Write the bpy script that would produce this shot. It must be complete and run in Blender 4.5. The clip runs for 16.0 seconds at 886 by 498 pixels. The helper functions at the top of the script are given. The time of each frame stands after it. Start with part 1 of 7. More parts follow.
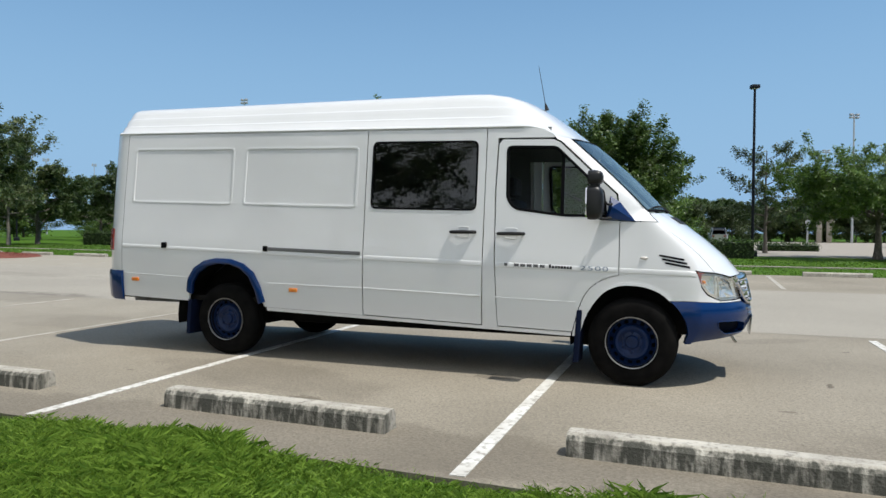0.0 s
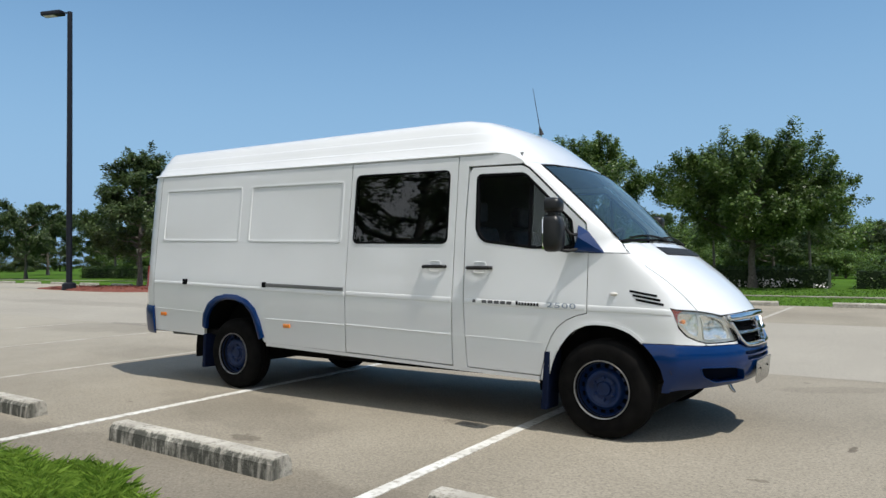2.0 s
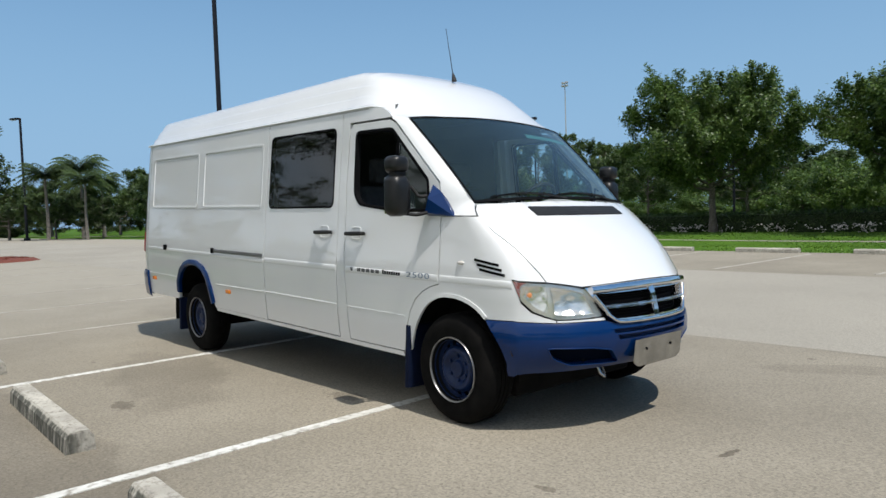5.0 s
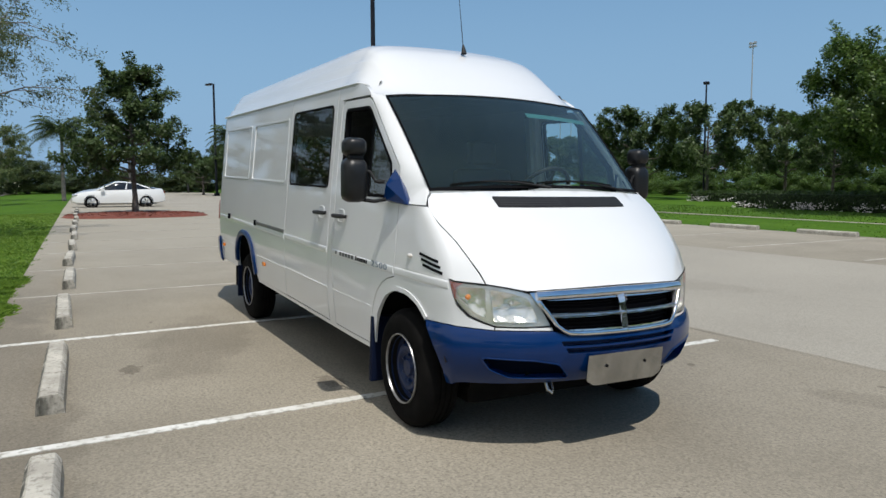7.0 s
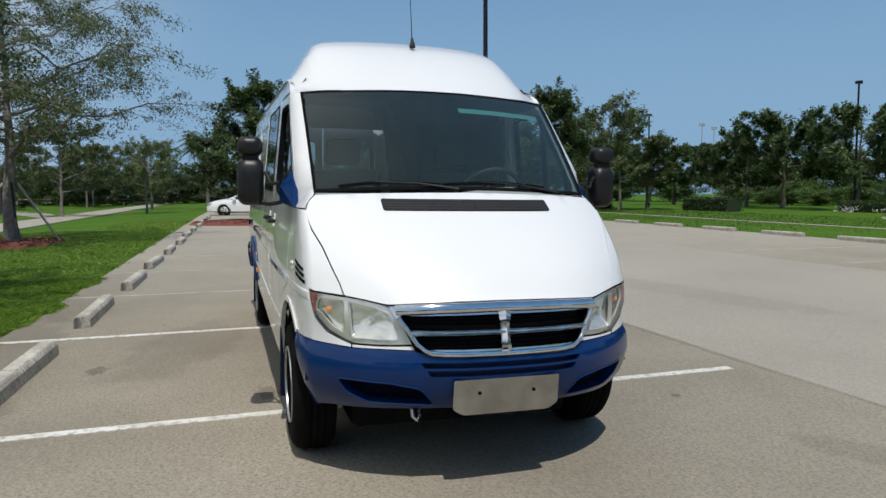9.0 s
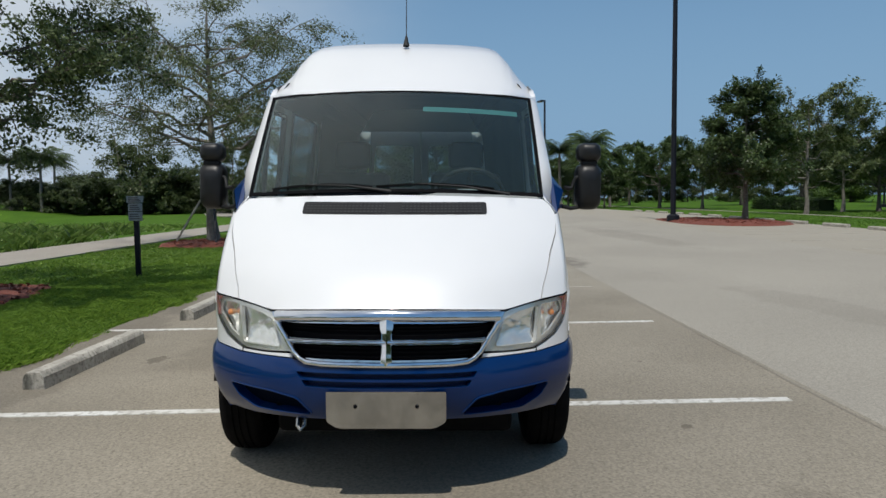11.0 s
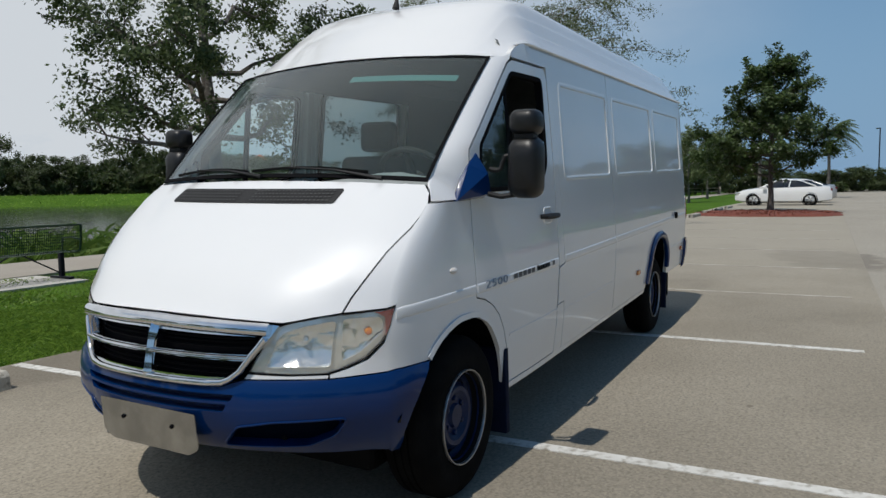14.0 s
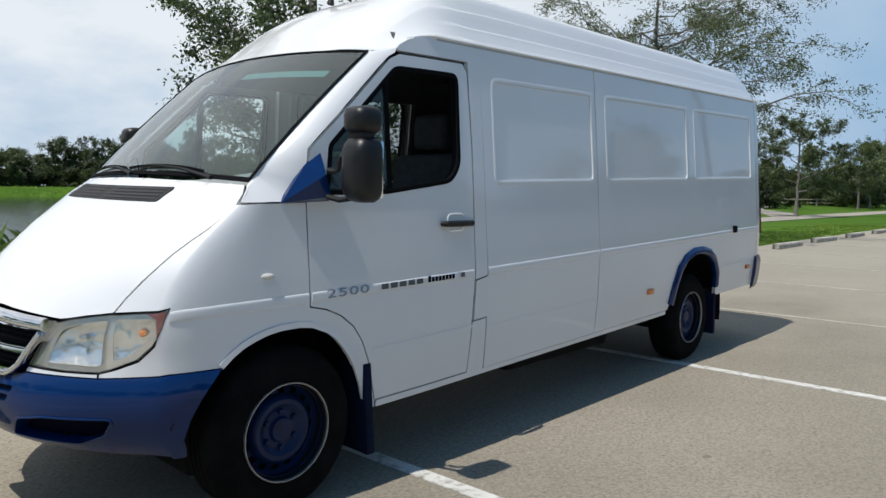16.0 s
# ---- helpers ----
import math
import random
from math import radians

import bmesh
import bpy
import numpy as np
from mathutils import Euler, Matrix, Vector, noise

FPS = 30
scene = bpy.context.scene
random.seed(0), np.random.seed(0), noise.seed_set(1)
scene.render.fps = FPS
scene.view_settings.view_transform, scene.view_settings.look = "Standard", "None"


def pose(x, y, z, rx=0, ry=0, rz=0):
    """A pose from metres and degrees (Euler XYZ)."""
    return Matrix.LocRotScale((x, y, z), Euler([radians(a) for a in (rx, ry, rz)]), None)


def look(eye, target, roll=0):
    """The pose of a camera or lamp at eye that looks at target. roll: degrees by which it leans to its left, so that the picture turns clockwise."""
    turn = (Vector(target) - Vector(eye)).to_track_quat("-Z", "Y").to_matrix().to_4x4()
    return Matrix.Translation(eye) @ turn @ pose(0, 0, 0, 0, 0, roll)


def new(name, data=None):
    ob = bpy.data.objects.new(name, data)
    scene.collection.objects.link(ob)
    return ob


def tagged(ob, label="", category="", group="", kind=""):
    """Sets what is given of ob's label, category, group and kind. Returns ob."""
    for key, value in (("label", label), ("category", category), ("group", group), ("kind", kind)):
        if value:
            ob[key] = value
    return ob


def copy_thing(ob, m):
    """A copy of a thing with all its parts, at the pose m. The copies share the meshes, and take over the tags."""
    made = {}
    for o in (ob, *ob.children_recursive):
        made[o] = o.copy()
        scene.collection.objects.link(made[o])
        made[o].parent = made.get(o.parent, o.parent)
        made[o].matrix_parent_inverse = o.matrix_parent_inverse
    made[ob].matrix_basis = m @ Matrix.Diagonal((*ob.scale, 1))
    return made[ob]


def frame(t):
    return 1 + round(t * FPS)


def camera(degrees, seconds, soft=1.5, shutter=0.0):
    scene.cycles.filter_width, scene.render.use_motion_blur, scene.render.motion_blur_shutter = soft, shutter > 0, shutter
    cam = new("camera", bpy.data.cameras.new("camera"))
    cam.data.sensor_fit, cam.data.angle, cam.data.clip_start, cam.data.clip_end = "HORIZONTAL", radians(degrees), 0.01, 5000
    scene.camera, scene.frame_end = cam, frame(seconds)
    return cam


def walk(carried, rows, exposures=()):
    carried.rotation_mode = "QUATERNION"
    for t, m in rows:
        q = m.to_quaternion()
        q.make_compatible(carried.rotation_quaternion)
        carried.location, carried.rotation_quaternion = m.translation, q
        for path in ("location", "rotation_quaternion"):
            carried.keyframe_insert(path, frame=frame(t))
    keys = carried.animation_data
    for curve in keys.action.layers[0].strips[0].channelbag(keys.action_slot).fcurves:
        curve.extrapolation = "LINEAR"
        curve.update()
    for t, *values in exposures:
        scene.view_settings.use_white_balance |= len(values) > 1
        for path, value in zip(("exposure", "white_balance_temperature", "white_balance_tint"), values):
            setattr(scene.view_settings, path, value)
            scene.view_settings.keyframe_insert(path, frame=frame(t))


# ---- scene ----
from mathutils import geometry

cam = camera(63.8, 16.0)
PATH = [
    (0, (0.606, -6.764, 1.24), (-0.105, -4.896, 1.189), 0.3),
    (0.5, (0.936, -6.589, 1.248), (0.106, -4.77, 1.272), -0.4),
    (1, (1.318, -6.39, 1.297), (0.311, -4.664, 1.36), -0.1),
    (1.5, (1.595, -6.073, 1.289), (0.484, -4.41, 1.326), 0.3),
    (2, (1.904, -5.754, 1.263), (0.787, -4.095, 1.301), -0.4),
    (2.5, (2.18, -5.442, 1.267), (0.96, -3.857, 1.241), -1.6),
    (3, (2.414, -5.069, 1.279), (1.154, -3.516, 1.231), -0.1),
    (3.5, (2.719, -4.733, 1.274), (1.438, -3.198, 1.227), -0.5),
    (3.7, (2.815, -4.628, 1.297), (1.484, -3.137, 1.226), -1.1),
    (5.8, (3.524, -3.448, 1.369), (1.973, -2.189, 1.273), -1.1),
    (6, (3.568, -3.316, 1.395), (1.989, -2.092, 1.297), -0.9),
    (6.5, (3.724, -2.936, 1.408), (2.052, -1.841, 1.326), -1.0),
    (7, (3.779, -2.662, 1.447), (2.023, -1.724, 1.263), -0.2),
    (7.5, (3.741, -2.357, 1.406), (1.964, -1.459, 1.217), -0.2),
    (8, (3.851, -1.995, 1.4), (2.053, -1.131, 1.246), -0.9),
    (8.5, (3.912, -1.649, 1.391), (2.053, -0.93, 1.223), -0.4),
    (8.7, (3.922, -1.489, 1.393), (2.042, -0.827, 1.229), -0.3),
    (10.8, (3.999, 0.085, 1.393), (2.005, 0.173, 1.254), -0.6),
    (11, (3.964, 0.23, 1.379), (1.969, 0.242, 1.237), -0.7),
    (11.5, (3.856, 0.59, 1.374), (1.868, 0.459, 1.194), -0.6),
    (12, (3.704, 0.994, 1.381), (1.731, 0.713, 1.212), -1.0),
    (12.5, (3.468, 1.32, 1.376), (1.534, 0.843, 1.195), -0.7),
    (13, (3.248, 1.693, 1.356), (1.359, 1.055, 1.192), -0.8),
    (13.5, (2.987, 1.985, 1.349), (1.192, 1.124, 1.157), -0.3),
    (14, (2.727, 2.276, 1.349), (0.972, 1.332, 1.181), -0.9),
    (14.5, (2.505, 2.582, 1.356), (0.843, 1.484, 1.182), -0.6),
    (15, (2.243, 2.862, 1.362), (0.677, 1.634, 1.16), -0.3),
    (15.5, (1.997, 3.2, 1.373), (0.464, 1.927, 1.193), -0.1),
    (16, (1.683, 3.321, 1.352), (0.219, 1.969, 1.191), 0.7),
]
walk(cam, [(t, look(eye, target, roll)) for t, eye, target, roll in PATH],
     exposures=[(0.0, 0.20), (3.5, 0.20), (6.0, 0.05), (8.5, -0.13), (11.0, -0.26), (13.5, -0.35), (15.0, -0.34), (16.0, 0.04)])

# ---- light: a high summer sun almost straight ahead of the van, open blue sky ----
SUN = Vector((0.487, -0.047, 1.0)).normalized()
world = bpy.data.worlds.new("sky")
scene.world = world
world.use_nodes = True
wn, wl = world.node_tree.nodes, world.node_tree.links
wn.clear()
w_out, w_bg, w_sky = wn.new("ShaderNodeOutputWorld"), wn.new("ShaderNodeBackground"), wn.new("ShaderNodeTexSky")
w_sky.sky_type = "NISHITA"
w_sky.sun_disc = False
w_sky.sun_elevation = math.asin(SUN.z)
w_sky.sun_rotation = math.atan2(SUN.x, SUN.y)
w_sky.air_density, w_sky.dust_density, w_sky.ozone_density = 1.25, 0.1, 1.3
w_bg.inputs["Strength"].default_value = 0.095
w_hs = wn.new("ShaderNodeHueSaturation")
w_hs.inputs["Saturation"].default_value = 1.28
wl.new(w_sky.outputs[0], w_hs.inputs["Color"])
# broken white cloud over the lake, run overhead out of view to neutralise blue shade
w_tc, w_map, w_noise, w_rng = wn.new("ShaderNodeTexCoord"), wn.new("ShaderNodeMapping"), wn.new("ShaderNodeTexNoise"), wn.new("ShaderNodeMapRange")
w_map.inputs["Scale"].default_value = (1.0, 1.0, 2.2)
w_noise.inputs["Scale"].default_value, w_noise.inputs["Detail"].default_value, w_noise.inputs["Roughness"].default_value = 2.1, 7.0, 0.55
w_rng.inputs[1].default_value, w_rng.inputs[2].default_value = 0.46, 0.74
wl.new(w_tc.outputs["Generated"], w_map.inputs[0])
wl.new(w_map.outputs[0], w_noise.inputs["Vector"])
w_dot = wn.new("ShaderNodeVectorMath")
w_dot.operation = "DOT_PRODUCT"
w_dot.inputs[1].default_value = (-0.10, -0.87, 0.48)
w_side = wn.new("ShaderNodeMapRange")
w_side.inputs[1].default_value, w_side.inputs[2].default_value, w_side.inputs[4].default_value = -0.2, 1.0, 1.0
wl.new(w_tc.outputs["Generated"], w_dot.inputs[0])
wl.new(w_dot.outputs["Value"], w_side.inputs[0])
w_mul = wn.new("ShaderNodeMath")
w_mul.operation = "MULTIPLY"
wl.new(w_rng.outputs[0], w_mul.inputs[0])
w_add, w_edge = wn.new("ShaderNodeMath"), wn.new("ShaderNodeMapRange")
w_add.operation = "MULTIPLY_ADD"
w_add.inputs[1].default_value = 0.30
wl.new(w_side.outputs[0], w_add.inputs[0])
wl.new(w_noise.outputs["Fac"], w_add.inputs[2])
wl.new(w_add.outputs[0], w_rng.inputs[0])
w_edge.interpolation_type = "SMOOTHSTEP"
w_edge.inputs[1].default_value, w_edge.inputs[2].default_value, w_edge.inputs[4].default_value = 0.28, 0.84, 0.95
wl.new(w_side.outputs[0], w_edge.inputs[0])
wl.new(w_edge.outputs[0], w_mul.inputs[1])
w_mix = wn.new("ShaderNodeMix")
w_mix.data_type = "RGBA"
w_mix.inputs[7].default_value = (8.5, 9.0, 9.5, 1)
wl.new(w_mul.outputs[0], w_mix.inputs[0])
# pale haze towards the horizon
w_sep, w_low, w_haze = wn.new("ShaderNodeSeparateXYZ"), wn.new("ShaderNodeMapRange"), wn.new("ShaderNodeMix")
w_low.inputs[1].default_value, w_low.inputs[2].default_value, w_low.inputs[3].default_value, w_low.inputs[4].default_value = 0.0, 0.50, 0.95, 0.22
w_low.interpolation_type = "SMOOTHSTEP"
w_haze.data_type = "RGBA"
w_haze.inputs[7].default_value = (2.48, 4.40, 6.9, 1)
wl.new(w_tc.outputs["Generated"], w_sep.inputs[0])
wl.new(w_sep.outputs["Z"], w_low.inputs[0])
wl.new(w_low.outputs[0], w_haze.inputs[0])
wl.new(w_hs.outputs[0], w_haze.inputs[6])
wl.new(w_haze.outputs[2], w_mix.inputs[6])
wl.new(w_mix.outputs[2], w_bg.inputs[0])
wl.new(w_bg.outputs[0], w_out.inputs[0])
sun_lamp = new("sun", bpy.data.lights.new("sun", "SUN"))
sun_lamp.data.energy, sun_lamp.data.angle, sun_lamp.data.color = 3.95, radians(0.6), (1.0, 0.962, 0.895)
sun_lamp.matrix_world = look(SUN * 60, (0, 0, 0))

# ---- materials ----
def mat(name, col, rough=0.5, metal=0.0, col2=None, scale=3.0, col3=None, fine=40.0, bump=0.0, bscale=None, coat=0.0, spec=0.5, island=False, objrand=0.0, detail=4.0, sharp=(0.35, 0.65), speck=0.0):
    """A surface with two colours mixed by broad noise, a third by fine noise, and a fine relief."""
    m = bpy.data.materials.new(name)
    m.use_nodes = True
    n, l = m.node_tree.nodes, m.node_tree.links
    b = n["Principled BSDF"]
    b.inputs["Roughness"].default_value, b.inputs["Metallic"].default_value = rough, metal
    b.inputs["Specular IOR Level"].default_value = spec
    b.inputs["Coat Weight"].default_value, b.inputs["Coat Roughness"].default_value = coat, 0.035
    b.inputs["Base Color"].default_value = (*col, 1)
    tc = n.new("ShaderNodeTexCoord")
    out = None
    if col2:
        a = n.new("ShaderNodeTexNoise")
        a.inputs["Scale"].default_value, a.inputs["Detail"].default_value = scale, detail
        l.new(tc.outputs["Object"], a.inputs["Vector"])
        r = n.new("ShaderNodeMapRange")
        r.inputs[1].default_value, r.inputs[2].default_value = sharp
        l.new(a.outputs["Fac"], r.inputs[0])
        fac = r.outputs[0]
        if island:
            g = n.new("ShaderNodeNewGeometry")
            av = n.new("ShaderNodeMath")
            av.operation = "MULTIPLY_ADD"
            av.inputs[1].default_value = 0.75
            l.new(g.outputs["Random Per Island"], av.inputs[0])
            mu = n.new("ShaderNodeMath")
            mu.operation = "MULTIPLY"
            mu.inputs[1].default_value = 0.25
            l.new(fac, mu.inputs[0])
            l.new(mu.outputs[0], av.inputs[2])
            fac = av.outputs[0]
        mx = n.new("ShaderNodeMix")
        mx.data_type = "RGBA"
        mx.inputs[6].default_value, mx.inputs[7].default_value = (*col, 1), (*col2, 1)
        l.new(fac, mx.inputs[0])
        out = mx.outputs[2]
    if col3:
        f = n.new("ShaderNodeTexNoise")
        f.inputs["Scale"].default_value, f.inputs["Detail"].default_value = fine, 3
        l.new(tc.outputs["Object"], f.inputs["Vector"])
        r2 = n.new("ShaderNodeMapRange")
        r2.inputs[1].default_value, r2.inputs[2].default_value = 0.5, 0.72
        l.new(f.outputs["Fac"], r2.inputs[0])
        mx2 = n.new("ShaderNodeMix")
        mx2.data_type = "RGBA"
        mx2.inputs[6].default_value, mx2.inputs[7].default_value = (*col, 1), (*col3, 1)
        l.new(r2.outputs[0], mx2.inputs[0])
        if out:
            l.new(out, mx2.inputs[6])
        out = mx2.outputs[2]
    if speck:
        vo, sp, vh, vm = n.new("ShaderNodeTexVoronoi"), n.new("ShaderNodeSeparateColor"), n.new("ShaderNodeHueSaturation"), n.new("ShaderNodeMapRange")
        vo.inputs["Scale"].default_value = 85.0
        vm.inputs[3].default_value, vm.inputs[4].default_value = 1 - speck, 1 + speck
        l.new(tc.outputs["Object"], vo.inputs["Vector"])
        l.new(vo.outputs["Color"], sp.inputs[0])
        l.new(sp.outputs[0], vm.inputs[0])
        l.new(vm.outputs[0], vh.inputs["Value"])
        l.new(out, vh.inputs["Color"])
        out = vh.outputs[0]
    if objrand:
        oi = n.new("ShaderNodeObjectInfo")
        hs = n.new("ShaderNodeHueSaturation")
        mr = n.new("ShaderNodeMapRange")
        mr.inputs[3].default_value, mr.inputs[4].default_value = 1 - objrand, 1 + objrand
        l.new(oi.outputs["Random"], mr.inputs[0])
        l.new(mr.outputs[0], hs.inputs["Value"])
        hs.inputs["Color"].default_value = (*col, 1)
        if out:
            l.new(out, hs.inputs["Color"])
        out = hs.outputs[0]
    if out:
        l.new(out, b.inputs["Base Color"])
    if bump:
        f = n.new("ShaderNodeTexNoise")
        f.inputs["Scale"].default_value, f.inputs["Detail"].default_value = bscale or fine, 4
        l.new(tc.outputs["Object"], f.inputs["Vector"])
        bp = n.new("ShaderNodeBump")
        bp.inputs["Strength"].default_value, bp.inputs["Distance"].default_value = bump, 0.02
        l.new(f.outputs["Fac"], bp.inputs["Height"])
        l.new(bp.outputs[0], b.inputs["Normal"])
    return m


def leaf_mat(name, dark, light, gloss=0.45, through_light=0.35):
    """Leaves: varied leaf by leaf, with light coming through."""
    m = bpy.data.materials.new(name)
    m.use_nodes = True
    n, l = m.node_tree.nodes, m.node_tree.links
    b, o = n["Principled BSDF"], n["Material Output"]
    g = n.new("ShaderNodeNewGeometry")
    oi = n.new("ShaderNodeObjectInfo")
    mx = n.new("ShaderNodeMix")
    mx.data_type = "RGBA"
    mx.inputs[6].default_value, mx.inputs[7].default_value = (*dark, 1), (*light, 1)
    l.new(g.outputs["Random Per Island"], mx.inputs[0])
    hs = n.new("ShaderNodeHueSaturation")
    mr = n.new("ShaderNodeMapRange")
    mr.inputs[3].default_value, mr.inputs[4].default_value = 0.8, 1.2
    l.new(oi.outputs["Random"], mr.inputs[0])
    l.new(mr.outputs[0], hs.inputs["Value"])
    l.new(mx.outputs[2], hs.inputs["Color"])
    l.new(hs.outputs[0], b.inputs["Base Color"])
    b.inputs["Roughness"].default_value = gloss
    b.inputs["Specular IOR Level"].default_value = 0.4
    tr = n.new("ShaderNodeBsdfTranslucent")
    l.new(hs.outputs[0], tr.inputs["Color"])
    ms = n.new("ShaderNodeMixShader")
    ms.inputs[0].default_value = through_light
    l.new(b.outputs[0], ms.inputs[1])
    l.new(tr.outputs[0], ms.inputs[2])
    l.new(ms.outputs[0], o.inputs["Surface"])
    return m


def glass_mat(name, tint, rough=0.0, film=0.0, film_col=(0.52, 0.74, 0.68), grow=4.5, least=0.075):
    m = bpy.data.materials.new(name)
    m.use_nodes = True
    n, l = m.node_tree.nodes, m.node_tree.links
    n.remove(n["Principled BSDF"])
    lw, tp, gl, ms = n.new("ShaderNodeLayerWeight"), n.new("ShaderNodeBsdfTransparent"), n.new("ShaderNodeBsdfGlossy"), n.new("ShaderNodeMixShader")
    lw.inputs["Blend"].default_value = 0.5
    pw, fr = n.new("ShaderNodeMath"), n.new("ShaderNodeMath")
    pw.operation, fr.operation = "POWER", "MULTIPLY_ADD"
    pw.inputs[1].default_value = grow
    fr.inputs[1].default_value, fr.inputs[2].default_value = 0.85, least
    l.new(lw.outputs["Facing"], pw.inputs[0])
    l.new(pw.outputs[0], fr.inputs[0])
    tp.inputs["Color"].default_value = (*tint, 1)
    gl.inputs["Roughness"].default_value = rough
    l.new(fr.outputs[0], ms.inputs[0])
    l.new(tp.outputs[0], ms.inputs[1])
    l.new(gl.outputs[0], ms.inputs[2])
    if film:
        df, m2 = n.new("ShaderNodeBsdfDiffuse"), n.new("ShaderNodeMixShader")
        df.inputs["Color"].default_value = (*film_col, 1)
        ns, mr = n.new("ShaderNodeTexNoise"), n.new("ShaderNodeMapRange")
        ns.inputs["Scale"].default_value, ns.inputs["Detail"].default_value = 2.5, 4
        mr.inputs[3].default_value, mr.inputs[4].default_value = film * 0.6, film * 1.4
        l.new(ns.outputs["Fac"], mr.inputs[0])
        l.new(mr.outputs[0], m2.inputs[0])
        l.new(ms.outputs[0], m2.inputs[1])
        l.new(df.outputs[0], m2.inputs[2])
        ms = m2
    l.new(ms.outputs[0], n["Material Output"].inputs["Surface"])
    return m


WHITE = mat("white_paint", (0.735, 0.737, 0.735), 0.36, col2=(0.71, 0.714, 0.714), scale=1.3, coat=1.0, spec=0.4)
BLUE = mat("blue_paint", (0.0005, 0.0185, 0.088), 0.30, col2=(0.0007, 0.022, 0.101), scale=4, coat=0.55, spec=0.08, bump=0.012, bscale=60)
# bumper blue darkened to carry the shade behind the wheels
FLAP = mat("shaded_flap_blue", (0.002, 0.006, 0.022), 0.8, col2=(0.003, 0.008, 0.03), scale=12, spec=0.15)
BOWL = mat("lamp_bowl", (0.90, 0.90, 0.88), 0.13, metal=0.8, col2=(0.80, 0.80, 0.77), scale=20, bump=0.35, bscale=13)
BLACK = mat("black_plastic", (0.011, 0.011, 0.012), 0.6, spec=0.3, col2=(0.016, 0.016, 0.016), scale=14, bump=0.05, bscale=300)
SHELL = mat("mirror_shell", (0.006, 0.006, 0.0065), 0.40, spec=0.4, col2=(0.009, 0.009, 0.009), scale=14, bump=0.04, bscale=300)
RUBBER = mat("tyre_rubber", (0.0045, 0.0045, 0.0045), 0.92, col2=(0.009, 0.0085, 0.008), scale=9, spec=0.06, bump=0.15, bscale=120)
SEAL = mat("window_seal", (0.006, 0.006, 0.007), 0.85, spec=0.05)
UNDER = mat("underbody", (0.008, 0.008, 0.008), 0.95, col2=(0.014, 0.013, 0.012), scale=6, spec=0.1)
CHROME = mat("chrome", (0.80, 0.80, 0.81), 0.07, metal=1.0, col2=(0.72, 0.72, 0.73), scale=20)
ALU = mat("plain_aluminium", (0.50, 0.50, 0.49), 0.27, metal=1.0, col2=(0.36, 0.36, 0.355), scale=9, bump=0.25, bscale=5)
RIMRING = mat("bright_rim_ring", (0.43, 0.43, 0.43), 0.34, metal=0.8, col2=(0.27, 0.27, 0.27), scale=18)
WHEELBLUE = mat("blue_wheel_paint", (0.0018, 0.016, 0.070), 0.40, col2=(0.002, 0.010, 0.042), scale=15, spec=0.3)
TRIM = mat("cabin_trim", (0.12, 0.125, 0.125), 0.8, col2=(0.15, 0.155, 0.155), scale=5)
DASH = mat("dash_plastic", (0.27, 0.285, 0.29), 0.75, col2=(0.31, 0.325, 0.33), scale=7)
SEATCLOTH = mat("seat_cloth", (0.035, 0.037, 0.04), 0.95, col2=(0.05, 0.05, 0.054), scale=20)
LINING = mat("grey_lining", (0.105, 0.11, 0.11), 0.85, col2=(0.13, 0.135, 0.135), scale=3)
GLASS = glass_mat("clear_green_glass", (0.66, 0.80, 0.78), film=0.024, film_col=(0.46, 0.70, 0.64), grow=3.0, least=0.042)
DARKGLASS = glass_mat("tinted_glass", (0.34, 0.38, 0.385))
LENS = glass_mat("lamp_lens", (0.98, 0.98, 0.96), 0.02, film=0.07, film_col=(0.84, 0.85, 0.83))
AMBER = mat("amber_lens", (0.74, 0.27, 0.04), 0.25, col2=(0.7, 0.16, 0.02), scale=40, coat=0.5)
REDLENS = mat("dark_red_lens", (0.21, 0.020, 0.012), 0.25, col2=(0.16, 0.016, 0.010), scale=40, coat=0.6)
BULBCASE = mat("lamp_reflector", (0.82, 0.82, 0.79), 0.22, metal=0.7, col2=(0.70, 0.70, 0.66), scale=9, bump=0.2, bscale=14)
DARKGREY = mat("grey_lettering", (0.09, 0.09, 0.095), 0.5)
PALEBLUE = mat("blue_grey_lettering", (0.22, 0.27, 0.34), 0.4, metal=0.2)
ASPHALT = mat("worn_bay_asphalt", (0.203, 0.177, 0.135), 0.92, col2=(0.292, 0.258, 0.201), scale=0.45, col3=(0.170, 0.151, 0.114), fine=50, bump=0.10, bscale=150, detail=9, sharp=(0.32, 0.66), speck=0.17)
LANE = mat("grey_lane_asphalt", (0.278, 0.254, 0.210), 0.92, col2=(0.325, 0.298, 0.247), scale=0.3, col3=(0.250, 0.228, 0.190), fine=50, bump=0.10, bscale=150, detail=9, speck=0.15)
LINEPAINT = mat("worn_line_paint", (0.66, 0.65, 0.61), 0.8, col2=(0.52, 0.50, 0.45), scale=4, col3=(0.27, 0.245, 0.20), fine=19, bump=0.2, bscale=70)
WORNLINE = mat("nearly_gone_line_paint", (0.43, 0.40, 0.35), 0.85, col2=(0.31, 0.285, 0.235), scale=3, col3=(0.28, 0.25, 0.20), fine=26, bump=0.12, bscale=70)
TAR = mat("dark_joint_tar", (0.20, 0.182, 0.15), 0.9, col2=(0.285, 0.26, 0.215), scale=5)
